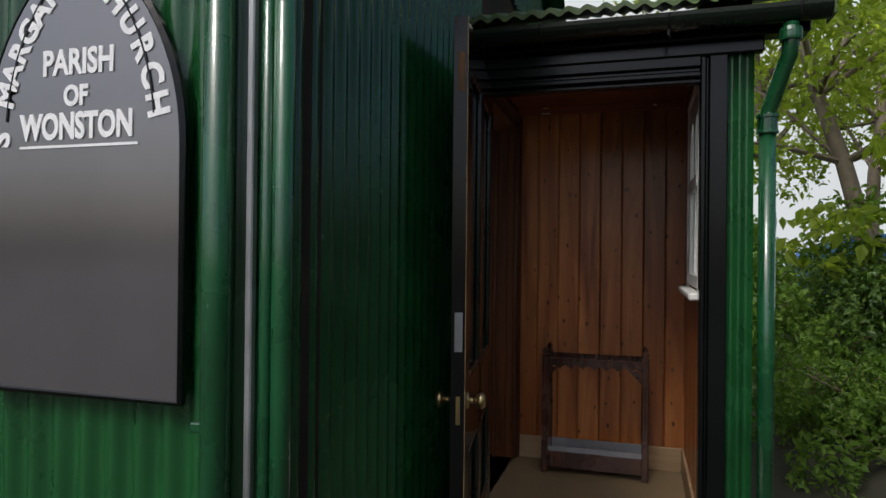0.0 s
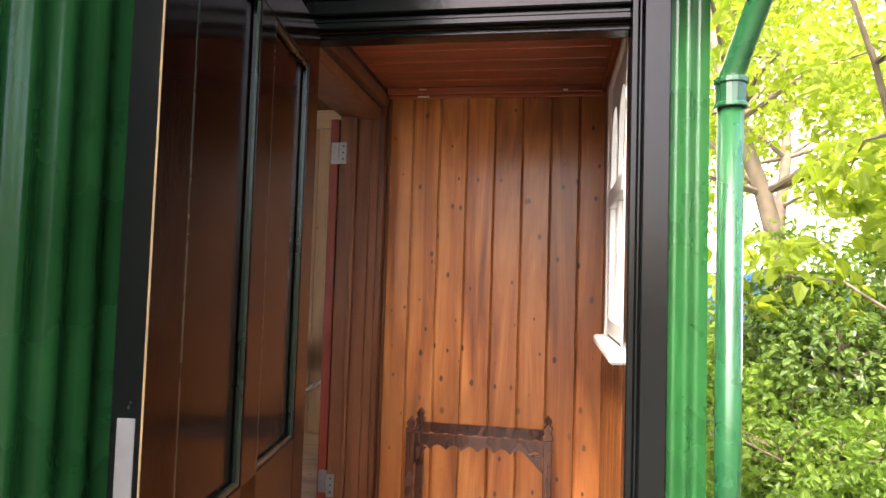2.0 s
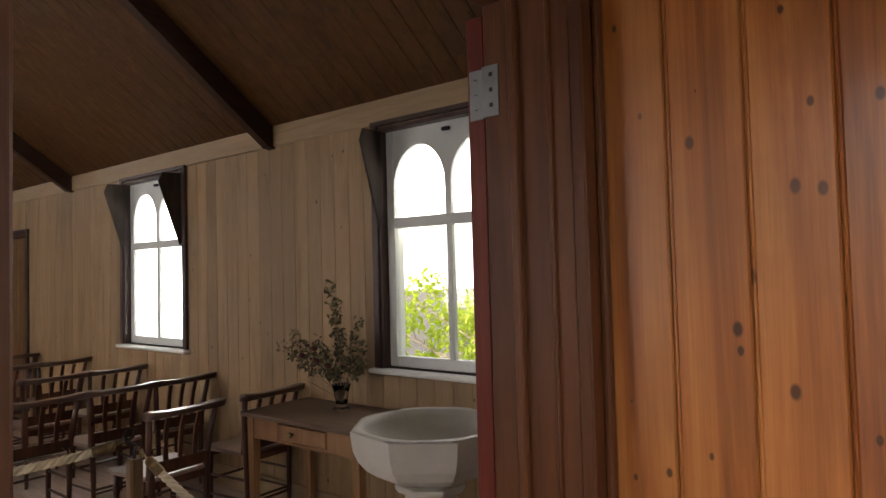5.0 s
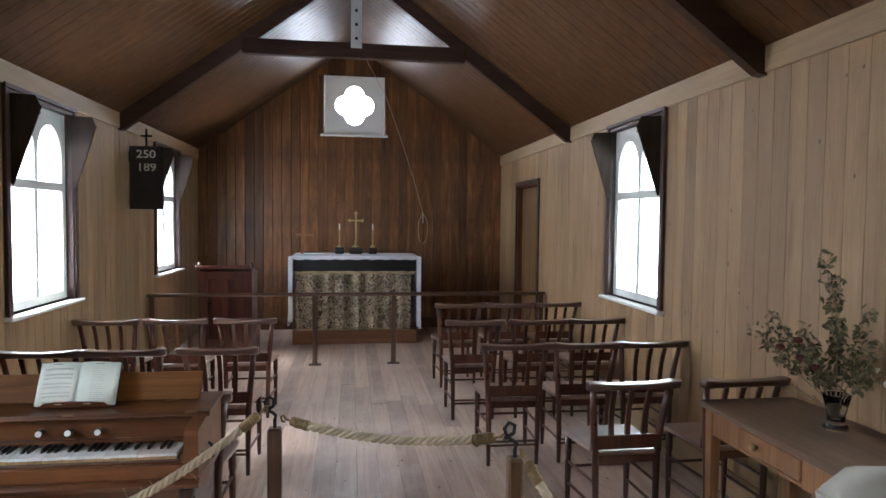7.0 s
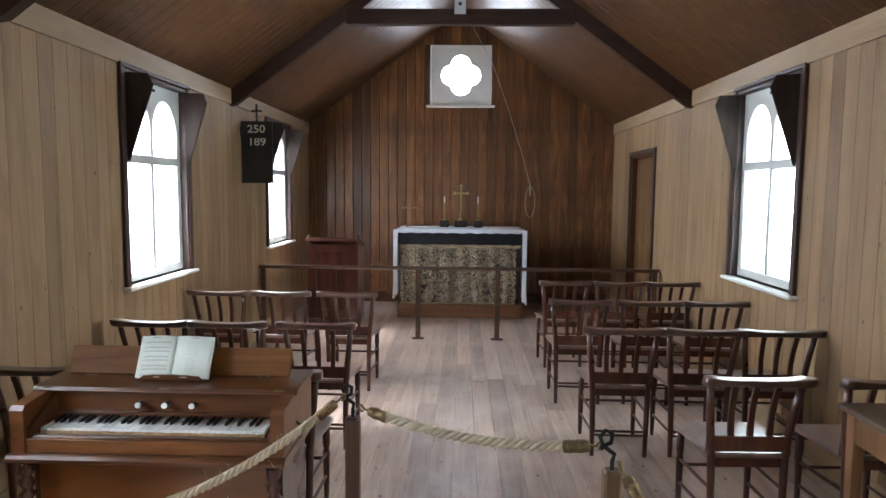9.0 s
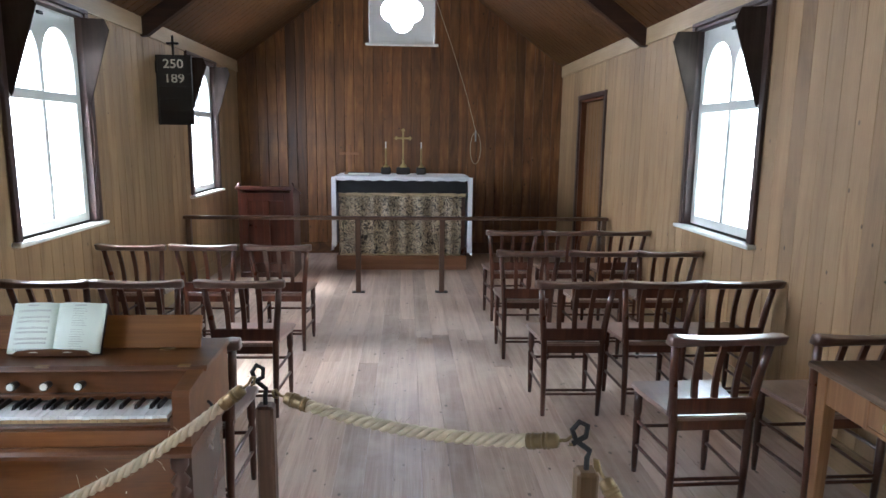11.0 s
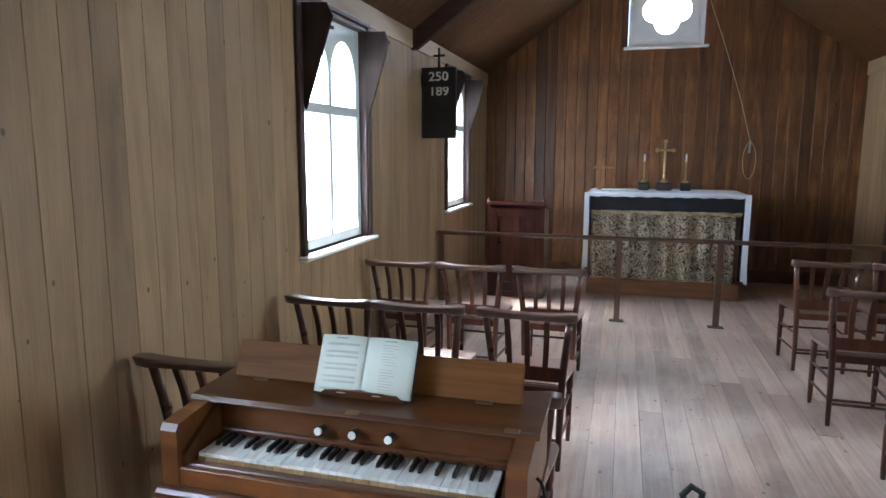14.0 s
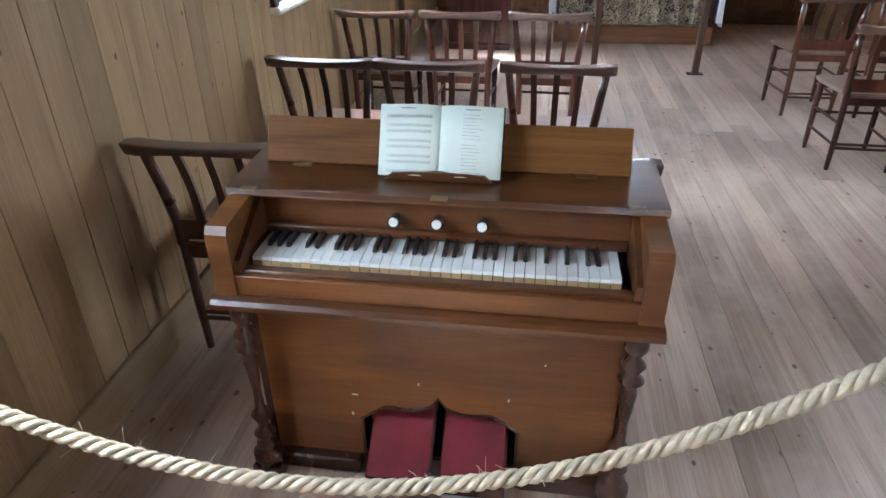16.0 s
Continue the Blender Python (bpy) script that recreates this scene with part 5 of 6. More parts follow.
    # lid folded back and the music desk
    part("lid", prism([(-2.920, 0.800), (-2.914, 0.806), (-2.918, 0.818), (-3.190, 0.826), (-3.190, 0.806), (-2.93, 0.806)], "y", y0 - 0.012, y1 + 0.010), HARM_TOP, h, "dark polished lid")
    part("lid_edge", tube([(-2.918, y0 - 0.010, 0.803), (-2.918, y1 + 0.008, 0.803)], 0.005, 6), HARM, h)
    for y in (y0 + 0.045, y1 - 0.065, 2.845):
        part("hinge", box((-2.930, y - 0.018, 0.8155), (-2.908, y + 0.022, 0.820), 0.001), FERRULE, h, "dull brass hinge")
    dk = part("music_desk", box((-0.008, 2.368, 0.0), (0.008, 3.297, 0.118), 0.003), HARM_BACK, h, "upright music board")
    dk.matrix_local = pose(-3.085, 0, 0.822, 0, -24, 0)
    for y in (2.47, 3.19):
        part("desk_hinge", box((-3.082, y - 0.025, 0.822), (-3.062, y + 0.025, 0.828), 0.001), FERRULE, h)
    part("book_ledge", prism([(2.700, 0.826), (2.720, 0.842), (2.765, 0.848), (2.90, 0.848), (2.945, 0.842), (2.965, 0.826)], "x", -3.010, -2.995), HARM_TOP, h, "carved book ledge")
    part("swell_lever", tube([(-2.93, y1 + 0.002, 0.690), (-2.925, y1 + 0.014, 0.682), (-2.920, y1 + 0.022, 0.665), (-2.915, y1 + 0.026, 0.645), (-2.918, y1 + 0.018, 0.632), (-2.925, y1 + 0.016, 0.645)], 0.005, 8), IRON, h, "black iron lever")
    return h


def key_block(w, length, height, taper=0.0):
    """A key from its front edge backwards: x 0..-length."""
    a, b = w / 2, w / 2 - taper
    v = [(0, -a, 0), (0, a, 0), (-length, a, 0), (-length, -a, 0), (-taper * 2.5, -b, height), (-taper * 2.5, b, height), (-length, b, height), (-length, -b, height)]
    return v, [(3, 2, 1, 0), (4, 5, 6, 7), (0, 1, 5, 4), (1, 2, 6, 5), (2, 3, 7, 6), (3, 0, 4, 7)]


harmonium()


def music_book():
    b = thing("music_book", pose(-3.012, 2.832, 0.830, 0, -27, 0), "open hymn music book with white pages", "book")
    for s in (-1, 1):
        bm = bmesh.new()
        n = 10
        for (d0, d1) in ((0.0, 0.022),):
            top, bot = [], []
            for i in range(n + 1):
                t = i / n
                y = s * 0.150 * t
                x = 0.004 + 0.020 * math.sin(math.pi * min(1, t * 1.15 + 0.02)) ** 0.8 * (1 - 0.45 * t)
                top.append((x, y))
                bot.append((-0.012, y))
            rows = []
            for (x, y), (xb, yb) in zip(top, bot):
                rows.append([bm.verts.new((x, y, 0.0)), bm.verts.new((x, y, 0.172)), bm.verts.new((xb, yb, 0.172)), bm.verts.new((xb, yb, 0.0))])
            for p, q in zip(rows, rows[1:]):
                for k in range(4):
                    bm.faces.new((p[k], p[(k + 1) % 4], q[(k + 1) % 4], q[k]))
            bm.faces.new(rows[0])
            bm.faces.new(rows[-1][::-1])
        pg = part("page_block", bm, PAPER, b, "curved cream pages", True)

        def at(y):
            t = abs(y) / 0.150
            return 0.0045 + 0.020 * math.sin(math.pi * min(1, t * 1.15 + 0.02)) ** 0.8 * (1 - 0.45 * t)
        if s < 0:
            for r in range(8):
                z = 0.147 - 0.0185 * r - (0.004 if r % 2 else 0)
                for l in range(3):
                    part("stave", tube([(at(y), y, z - 0.0028 * l) for y in np.linspace(-0.133, -0.020, 7)], 0.00035, 4), INK, pg)
                part("note_marks", boxes(*[((at(y) - 0.001, y, z - 0.006), (at(y) + 0.0004, y + 0.0018, z - 0.001)) for y in np.linspace(-0.128, -0.026, 15)]), INK, pg)
        else:
            for r in range(17):
                z = 0.150 - 0.0082 * r - (0.006 if r > 7 else 0)
                wl = 0.040 + 0.006 * math.sin(r * 2.1)
                part("print_line", tube([(at(y), y, z) for y in np.linspace(0.055, 0.055 + wl, 4)], 0.0005, 4), INK, pg)
        part("title", box((at(0.07) - 0.001, s * 0.078 - 0.018, 0.161), (at(0.07) + 0.0005, s * 0.078 + 0.018, 0.1635)), INK, pg)
    part("cover", boxes(((-0.016, -0.154, -0.003), (-0.012, 0.154, 0.175))), BOOK_DARK, b)
    return b


music_book()


# ---- table, vase, font ----
tb = thing("side_table", pose(0, 0, 0), "plain pine side table with a drawer, worn top", "table")
TX0, TX1, TY0, TY1, TZ = -3.165, -2.20, 5.60, 6.085, 0.73
part("tabletop", box((TX0, TY0 - 0.02, TZ - 0.024), (TX1, TY1, TZ), 0.005), TABLE_TOP, tb)
for x in (TX0 + 0.03, TX1 - 0.085):
    for y in (TY0 + 0.005, TY1 - 0.065):
        lg = box((x, y, 0), (x + 0.055, y + 0.055, TZ - 0.024), 0.003)
        for v in lg.verts:
            if v.co.z < 0.1:
                v.co.x += (x + 0.0275 - v.co.x) * 0.35
                v.co.y += (y + 0.0275 - v.co.y) * 0.35
        part("leg", lg, TABLE, tb)
for pa, pb in (((TX0 + 0.085, TY0 + 0.012, 0.585), (-2.86, TY0 + 0.032, TZ - 0.024)), ((-2.47, TY0 + 0.012, 0.585), (TX1 - 0.085, TY0 + 0.032, TZ - 0.024)), ((-2.86, TY0 + 0.012, 0.695), (-2.47, TY0 + 0.032, TZ - 0.024)), ((-2.86, TY0 + 0.012, 0.585), (-2.47, TY0 + 0.032, 0.60)), ((TX0 + 0.04, TY0 + 0.06, 0.585), (TX0 + 0.06, TY1 - 0.065, TZ - 0.024)), ((TX1 - 0.06, TY0 + 0.06, 0.585), (TX1 - 0.04, TY1 - 0.065, TZ - 0.024))):
    part("apron", box(pa, pb, 0.002), TABLE, tb)
dr = part("drawer", box((-2.856, TY0 + 0.008, 0.604), (-2.474, TY0 + 0.028, 0.691), 0.004), TABLE, tb)
kb = lathe([(0.008, 0), (0.008, 0.012), (0.017, 0.018), (0.016, 0.028), (0.004, 0.032)], 12)
bmesh.ops.transform(kb, matrix=Matrix.Translation((-2.735, TY0 + 0.008, 0.648)) @ Matrix.Rotation(radians(90), 4, "X"), verts=kb.verts)
part("knob", kb, BRASS, dr, "dull brass knob", True)

vs = thing("flower_vase", pose(-2.69, 5.93, TZ), "clear cut-glass vase on the side table", "vase")
part("glass_body", lathe([(0.048, 0), (0.050, 0.012), (0.034, 0.03), (0.036, 0.06), (0.044, 0.10), (0.055, 0.145), (0.051, 0.145), (0.040, 0.10), (0.031, 0.06), (0.028, 0.035), (0.004, 0.03)], 20), VASE, vs, smooth=True)


def leaf_cloud(name, centres, material, n, size, parent=None, flat=0.4, seed=1, droop=0.0):
    """Many small folded leaves scattered in ellipsoids (x, y, z, rx, ry, rz), thicker near the skin."""
    g = np.random.RandomState(seed)
    cs = np.array(centres, dtype=float)
    w = cs[:, 3] * cs[:, 4] + cs[:, 4] * cs[:, 5] + cs[:, 3] * cs[:, 5]
    idx = g.choice(len(cs), n, p=w / w.sum())
    d = g.normal(size=(n, 3))
    d /= np.linalg.norm(d, axis=1)[:, None]
    rad = g.uniform(0.45, 1.0, n) ** 0.6
    c = cs[idx, :3] + d * cs[idx, 3:] * rad[:, None]
    up = d * 0.5 + g.normal(size=(n, 3)) * flat + np.array([0, 0, 0.6])
    up /= np.linalg.norm(up, axis=1)[:, None]
    a = g.normal(size=(n, 3))
    a -= up * (a * up).sum(1)[:, None]
    a /= np.linalg.norm(a, axis=1)[:, None]
    b = np.cross(up, a)
    s = (size * g.uniform(0.55, 1.35, n))[:, None]
    tip, base = c + a * s, c - a * s
    fold = up * s * 0.22
    l1, l2, r1, r2 = c + b * s * 0.52 + fold - a * s * 0.25, c + b * s * 0.38 + fold + a * s * 0.40, c - b * s * 0.52 + fold - a * s * 0.25, c - b * s * 0.38 + fold + a * s * 0.40
    tip = tip - np.array([0, 0, 1]) * s * 0.25
    v = np.stack([base, l1, l2, tip, r2, r1], axis=1).reshape(-1, 3)
    k = np.arange(n)[:, None] * 6
    f = np.concatenate([k + np.array([[0, 3, 2, 1]]), k + np.array([[0, 5, 4, 3]])]).astype(int)
    me = bpy.data.meshes.new(name)
    me.from_pydata(v.tolist(), [], f.tolist())
    me.materials.append(material)
    ob = new(name, me)
    if parent:
        ob.parent = parent
    return ob


fl = thing("dried_flowers", pose(-2.69, 5.93, TZ), "dried foliage and dull red flowers in a vase", "flowers")
stems = bmesh.new()
tips = [(-0.05, -0.03, 0.70), (-0.03, 0.0, 0.60), (0.06, -0.06, 0.44), (-0.24, -0.14, 0.42), (-0.30, -0.18, 0.37), (-0.10, -0.08, 0.40), (0.14, 0.0, 0.50), (0.17, 0.02, 0.36), (0.02, -0.14, 0.32), (-0.20, -0.12, 0.26), (0.13, -0.06, 0.22), (-0.22, -0.02, 0.30), (-0.14, -0.13, 0.17), (0.05, -0.15, 0.16), (0.20, -0.02, 0.28)]
clumps = []
for tx, ty, tz in tips:
    pts = [(0, 0, 0.04), (tx * 0.25, ty * 0.25, tz * 0.5), (tx, ty, tz)]
    tube(pts, [0.003, 0.0025, 0.0012], 5, stems)
    for q in np.linspace(0.45, 1.0, 5):
        p = Vector((0, 0, 0.04)).lerp(Vector((tx, ty, tz)), q)
        p -= Vector((tx, ty, 0)) * 0.25 * (1 - q)
        if p.z > 0.20:
            clumps.append((p.x, p.y, p.z, 0.035, 0.035, 0.045))
part("stems", stems, TWIG, fl)
leaf_cloud("leaves", clumps, LEAF_DRY, 1000, 0.0150, fl, 0.9, 5)
for p in ((-0.16, -0.15, 0.30), (-0.07, -0.12, 0.27), (0.02, -0.12, 0.25), (-0.10, -0.11, 0.34)):
    part("flower_head", lathe([(0.004, 0), (0.016, 0.008), (0.020, 0.02), (0.012, 0.028), (0.002, 0.03)], 9, p), BERRY, fl)

ft = thing("font", pose(-1.635, 5.43, 0, 0, 0, -11), "white stone octagonal font", "font")
R8 = 1 / math.cos(math.pi / 8)
bowl = [(0.125, 0.662), (0.165, 0.668), (0.212, 0.685), (0.252, 0.714), (0.282, 0.754), (0.300, 0.800), (0.308, 0.860), (0.309, 0.873), (0.300, 0.876), (0.292, 0.80), (0.20, 0.70), (0.02, 0.69)]
part("bowl", lathe([(r * R8, z) for r, z in bowl], 8, turn=math.pi / 8), STONE, ft)
basin = bmesh.new()
rings = []
for k in range(9):
    q = k / 8
    rings.append([basin.verts.new((rr * math.cos(2 * math.pi * i / 40), rr * math.sin(2 * math.pi * i / 40), z)) for i in range(40) for rr, z in [((0.262 + 0.022 * (1 - q) ** 3) * math.cos(q * 1.45), 0.879 - 0.155 * math.sin(q * 1.57))]])
for a, b in zip(rings, rings[1:]):
    for i in range(40):
        basin.faces.new((a[i], a[(i + 1) % 40], b[(i + 1) % 40], b[i]))
basin.faces.new(rings[-1])
rim_out = [basin.verts.new((0.306 * R8 * math.cos(2 * math.pi * i / 40) * (math.cos(math.pi / 8) / math.cos((2 * math.pi * i / 40 + math.pi / 8) % (math.pi / 4) - math.pi / 8)), 0.306 * R8 * math.sin(2 * math.pi * i / 40) * (math.cos(math.pi / 8) / math.cos((2 * math.pi * i / 40 + math.pi / 8) % (math.pi / 4) - math.pi / 8)), 0.879)) for i in range(40)]
for i in range(40):
    basin.faces.new((rim_out[i], rim_out[(i + 1) % 40], rings[0][(i + 1) % 40], rings[0][i]))
part("basin", basin, BASIN, ft, "hollow basin in a greyer stone, the shade inside put into its colour", True)
part("neck", lathe([(0.105 * R8, 0.600), (0.130 * R8, 0.612), (0.142 * R8, 0.630), (0.142 * R8, 0.642), (0.120 * R8, 0.650), (0.125 * R8, 0.6619)], 8, turn=math.pi / 8), STONE, ft)
part("stem", lathe([(0.15 * R8, 0.12), (0.105 * R8, 0.17), (0.105 * R8, 0.5999)], 8, turn=math.pi / 8), STONE, ft)
for k in range(8):
    a = k * math.pi / 4
    fp = boxes(((0.103, -0.034, 0.20), (0.109, -0.028, 0.56)), ((0.103, 0.028, 0.20), (0.109, 0.034, 0.56)), ((0.103, -0.034, 0.195), (0.109, 0.034, 0.201)), ((0.103, -0.034, 0.555), (0.109, 0.034, 0.561)))
    bmesh.ops.rotate(fp, verts=fp.verts, matrix=Matrix.Rotation(a, 3, "Z"))
    part("panel_moulding", fp, STONE, ft)
part("base", lathe([(0.25 * R8, 0), (0.25 * R8, 0.06), (0.20 * R8, 0.075), (0.20 * R8, 0.11), (0.15 * R8, 0.1199)], 8, turn=math.pi / 8), STONE, ft)


# ---- rope barrier ----
POST_A, POST_B = (-2.326, 3.688), (-1.995, 4.372)


def rope(name, p, q, sag, label):
    """A three-strand rope with a brass ferrule and hook at each end."""
    r = thing(name, pose(0, 0, 0), label, "rope", "barrier ropes")
    line = arc(p, q, sag, 60)
    n_sub = 4
    fine = []
    for a, b in zip(line, line[1:]):
        for k in range(n_sub):
            fine.append(a.lerp(b, k / n_sub))
    fine.append(line[-1])
    run = [0.0]
    for a, b in zip(fine, fine[1:]):
        run.append(run[-1] + (b - a).length)
    i0 = next(i for i, s in enumerate(run) if s > 0.07)
    i1 = max(i for i, s in enumerate(run) if s < run[-1] - 0.07)
    for s in range(3):
        pts = []
        for i in range(i0, i1 + 1):
            d = (fine[min(i + 1, len(fine) - 1)] - fine[i - 1]).normalized()
            side = d.cross(Vector((0, 0, 1))).normalized()
            up = side.cross(d)
            a = 2 * math.pi * (run[i] / 0.066 + s / 3)
            pts.append(fine[i] + 0.0079 * (math.cos(a) * side + math.sin(a) * up))
        part("strand", tube(pts, 0.0069, 8), ROPE, r, smooth=True)
    for ia, ib, hook in ((i0, i0 - 1, fine[0]), (i1, i1 + 1, fine[-1])):
        d = (fine[ia] - hook).normalized()
        a, b = hook + d * 0.035, hook + d * 0.10
        part("ferrule", tube([a, a + d * 0.004, a + d * 0.012, b - d * 0.012, b - d * 0.004, b], [0.008, 0.0142, 0.0156, 0.0156, 0.0165, 0.0160], 14), FERRULE, r, "dull bronze ferrule", True)
        for q in (0.022, 0.030, 0.052):
            part("ring", tube([a + d * (q - 0.003), a + d * (q - 0.001), a + d * (q + 0.001), a + d * (q + 0.003)], [0.0156, 0.0172, 0.0172, 0.0156], 14), FERRULE, r)
        part("end_hook", tube([a, hook + d * 0.02, hook + d * 0.008 + Vector((0, 0, 0.010)), hook + Vector((0, 0, 0.004)), hook + d * 0.004 - Vector((0, 0, 0.010)), hook + d * 0.014 - Vector((0, 0, 0.008))], 0.0035, 7), FERRULE, r)
    g = random.Random(len(fine))
    fz = bmesh.new()
    for k in range(46):
        i = g.randrange(i0, i1)
        p0 = fine[i] + Vector((g.uniform(-.014, .014), g.uniform(-.014, .014), g.uniform(-.012, .014)))
        p1 = p0 + Vector((g.uniform(-.03, .03), g.uniform(-.03, .03), g.uniform(-.012, .03)))
        tube([p0, p0.lerp(p1, .5) + Vector((0, 0, g.uniform(-.006, .008))), p1], 0.0005, 3, fz)
    tagged(part("loose_fibres", fz, ROPE, r), kind="stuff")
    return r


for px, py, lab, mt in ((*POST_A, "dark square wooden rope post with an iron hook", POST), (*POST_B, "pale brown square wooden rope post with an iron hook", POST_PALE)):
    po = thing("rope_post", pose(px, py, 0), lab, "post", "rope posts")
    part("shaft", box((-0.021, -0.021, 0.025), (0.021, 0.021, 0.932), 0.006), mt, po)
    part("foot", box((-0.11, -0.11, 0), (0.11, 0.11, 0.025), 0.006), mt, po)
    part("iron_hook", tube([(0, 0, 0.93), (0, 0, 0.955), (0.004, 0.004, 0.972), (-0.004, -0.022, 0.99), (-0.004, -0.030, 1.012), (0.0, -0.018, 1.030), (0.002, -0.002, 1.022), (0.0, -0.004, 1.000), (0, -0.030, 0.985)], 0.0055, 8), IRON, po, "twisted black iron hook")
A_TOP, B_TOP = (POST_A[0], POST_A[1], 0.975), (POST_B[0], POST_B[1], 0.965)
rope("barrier_rope", (A_TOP[0] + 0.01, A_TOP[1] - 0.02, 1.0), (-2.20, SOUTH + 0.045, 0.985), 0.385, "pale hemp rope hanging before the harmonium")
rope("barrier_rope", (A_TOP[0] + 0.01, A_TOP[1] + 0.02, 0.965), (B_TOP[0] - 0.005, B_TOP[1] - 0.02, 0.99), 0.038, "pale hemp rope slung between the posts")
rope("barrier_rope", (B_TOP[0] + 0.012, B_TOP[1] + 0.012, 0.955), (-0.675, 5.26, 0.95), 0.42, "pale hemp rope slung from a post to the wall")
for p, d in (((-2.20, SOUTH + 0.016, 0.985), (0, 1, 0)), ((-0.636, 5.26, 0.95), (-1, 0, 0))):
    wh = thing("wall_hook", Matrix.Translation(p), "small iron hook screwed to the wall", "hook")
    part("hook", tube([(0, 0, 0), (d[0] * 0.03, d[1] * 0.03, 0), (d[0] * 0.042, d[1] * 0.042, 0.012)], 0.004, 7), IRON, wh)
    part("plate", box((-0.012 if d[1] else -0.004, -0.004 if d[1] else -0.012, -0.014), (0.012 if d[1] else 0.004, 0.004 if d[1] else 0.012, 0.014), 0.001), IRON, wh)

# ---- altar end ----
rl = thing("altar_rail", pose(-7.35, 0, 0), "dark polished wooden altar rail across the nave", "rail")
part("handrail", box((-0.035, SOUTH + 0.002, 0.748), (0.035, NORTH - 0.018, 0.782), 0.009), RAIL, rl)
for y in (SOUTH + 0.05, 3.54, 4.39, NORTH - 0.06):
    ps = part("post", box((-0.026, y - 0.026, 0), (0.026, y + 0.026, 0.748), 0.004), RAIL, rl)
    part("foot_plate", box((-0.04, y - 0.065, 0), (0.04, y + 0.065, 0.008), 0.002), IRON, ps)

al = thing("altar", pose(0, 0, 0), "altar table on a wooden step under its cloths", "altar")
part("step", box((-9.30, 3.20, 0), (-8.50, 4.755, 0.175), 0.005), PLINTH, al)
part("table", box((-9.24, 3.22, 0.175), (-8.535, 4.735, 1.105), 0.004), DESK, al)


def hanging(y0, y1, z0, z1, x, depth, folds, seed, wave=0.012):
    """A pleated cloth in front of the altar."""
    g = np.random.RandomState(seed)
    ny, nz = 110, 14
    ph = np.cumsum(g.uniform(0.5, 1.5, ny + 1))
    ph = ph / ph[-1] * folds * 2 * math.pi
    v, f = [], []
    for j in range(nz + 1):
        t = j / nz
        for i in range(ny + 1):
            u = i / ny
            amp = depth * (0.25 + 0.75 * (1 - t))
            v.append((x + amp * math.sin(ph[i]) + 0.004 * math.sin(3.1 * u * 9 + 5 * t), y0 + (y1 - y0) * u, z0 + (z1 - z0) * t + (wave * 0.5 * math.sin(ph[i] + 1) if j == 0 else 0)))
    for j in range(nz):
        for i in range(ny):
            a = j * (ny + 1) + i
            f.append((a, a + 1, a + ny + 2, a + ny + 1))
    nn = len(v)
    v += [(p[0] - 0.004, p[1], p[2]) for p in v]
    f += [tuple(k + nn for k in q[::-1]) for q in f]
    bm = bmesh.new()
    me = bpy.data.meshes.new("tmp")
    me.from_pydata(v, [], f)
    bm.from_mesh(me)
    bpy.data.meshes.remove(me)
    return bm


fr = thing("altar_frontal", pose(0, 0, 0), "gold and brown patterned frontal hanging before the altar", "altar cloth")
part("cloth", hanging(3.235, 4.68, 0.200, 1.00, -8.488, 0.030, 8, 3), BROCADE, fr, smooth=True)
part("hem_fringe", hanging(3.24, 4.675, 0.180, 0.203, -8.486, 0.013, 40, 5, 0.02), FRINGE, fr, "short dull gold fringe", True)
sf = thing("superfrontal", pose(0, 0, 0), "black superfrontal with gold fringe over the altar front", "altar cloth")
part("band", hanging(3.215, 4.745, 0.925, 1.098, -8.462, 0.004, 7, 8), VELVET, sf, smooth=True)
part("fringe", hanging(3.235, 4.735, 0.890, 0.927, -8.460, 0.006, 60, 9, 0.03), FRINGE, sf, "gold fringe", True)
lc = thing("altar_linen", pose(0, 0, 0), "white linen altar cloth hanging down the ends", "altar cloth")
part("top_cloth", boxes(((-9.245, 3.205, 1.107), (-8.445, 4.755, 1.118)), bev=0.003), LINEN, lc)
part("front_hem", hanging(3.195, 4.765, 1.072, 1.117, -8.448, 0.003, 9, 12, 0.01), LINEN, lc, smooth=True)
for y, s in ((3.205, -1), (4.755, 1)):
    side = bmesh.new()
    rows = []
    for j in range(13):
        t = j / 12
        rows.append([side.verts.new((-9.24 + 0.80 * i / 20, y + s * (0.012 + 0.035 * t + 0.012 * t * math.sin(i * 1.3)), 1.115 - (0.87 if s < 0 else 0.93) * t)) for i in range(21)])
    for p, q in zip(rows, rows[1:]):
        for i in range(20):
            side.faces.new((p[i], p[i + 1], q[i + 1], q[i]))
    exr = bmesh.ops.extrude_face_region(side, geom=list(side.faces))
    bmesh.ops.translate(side, vec=(0, s * 0.004, 0), verts=[g_ for g_ in exr["geom"] if isinstance(g_, bmesh.types.BMVert)])
    part("side_fall", side, LINEN, lc, smooth=True)
    part("corner_fold", prism([(-8.468, y - 0.002 * s), (-8.440, y - 0.002 * s), (-8.436, y + s * 0.05), (-8.470, y + s * 0.04)], "z", 0.30 if s < 0 else 0.22, 1.112), LINEN, lc)


def on_block(name, y, w, label, cat):
    o = thing(name, pose(-8.96, y, 1.119), label, cat)
    part("block", boxes(((-0.08, -w / 2, 0), (0.08, w / 2, 0.085)), bev=0.012), BOARD_BLACK, o, "dark block")
    return o


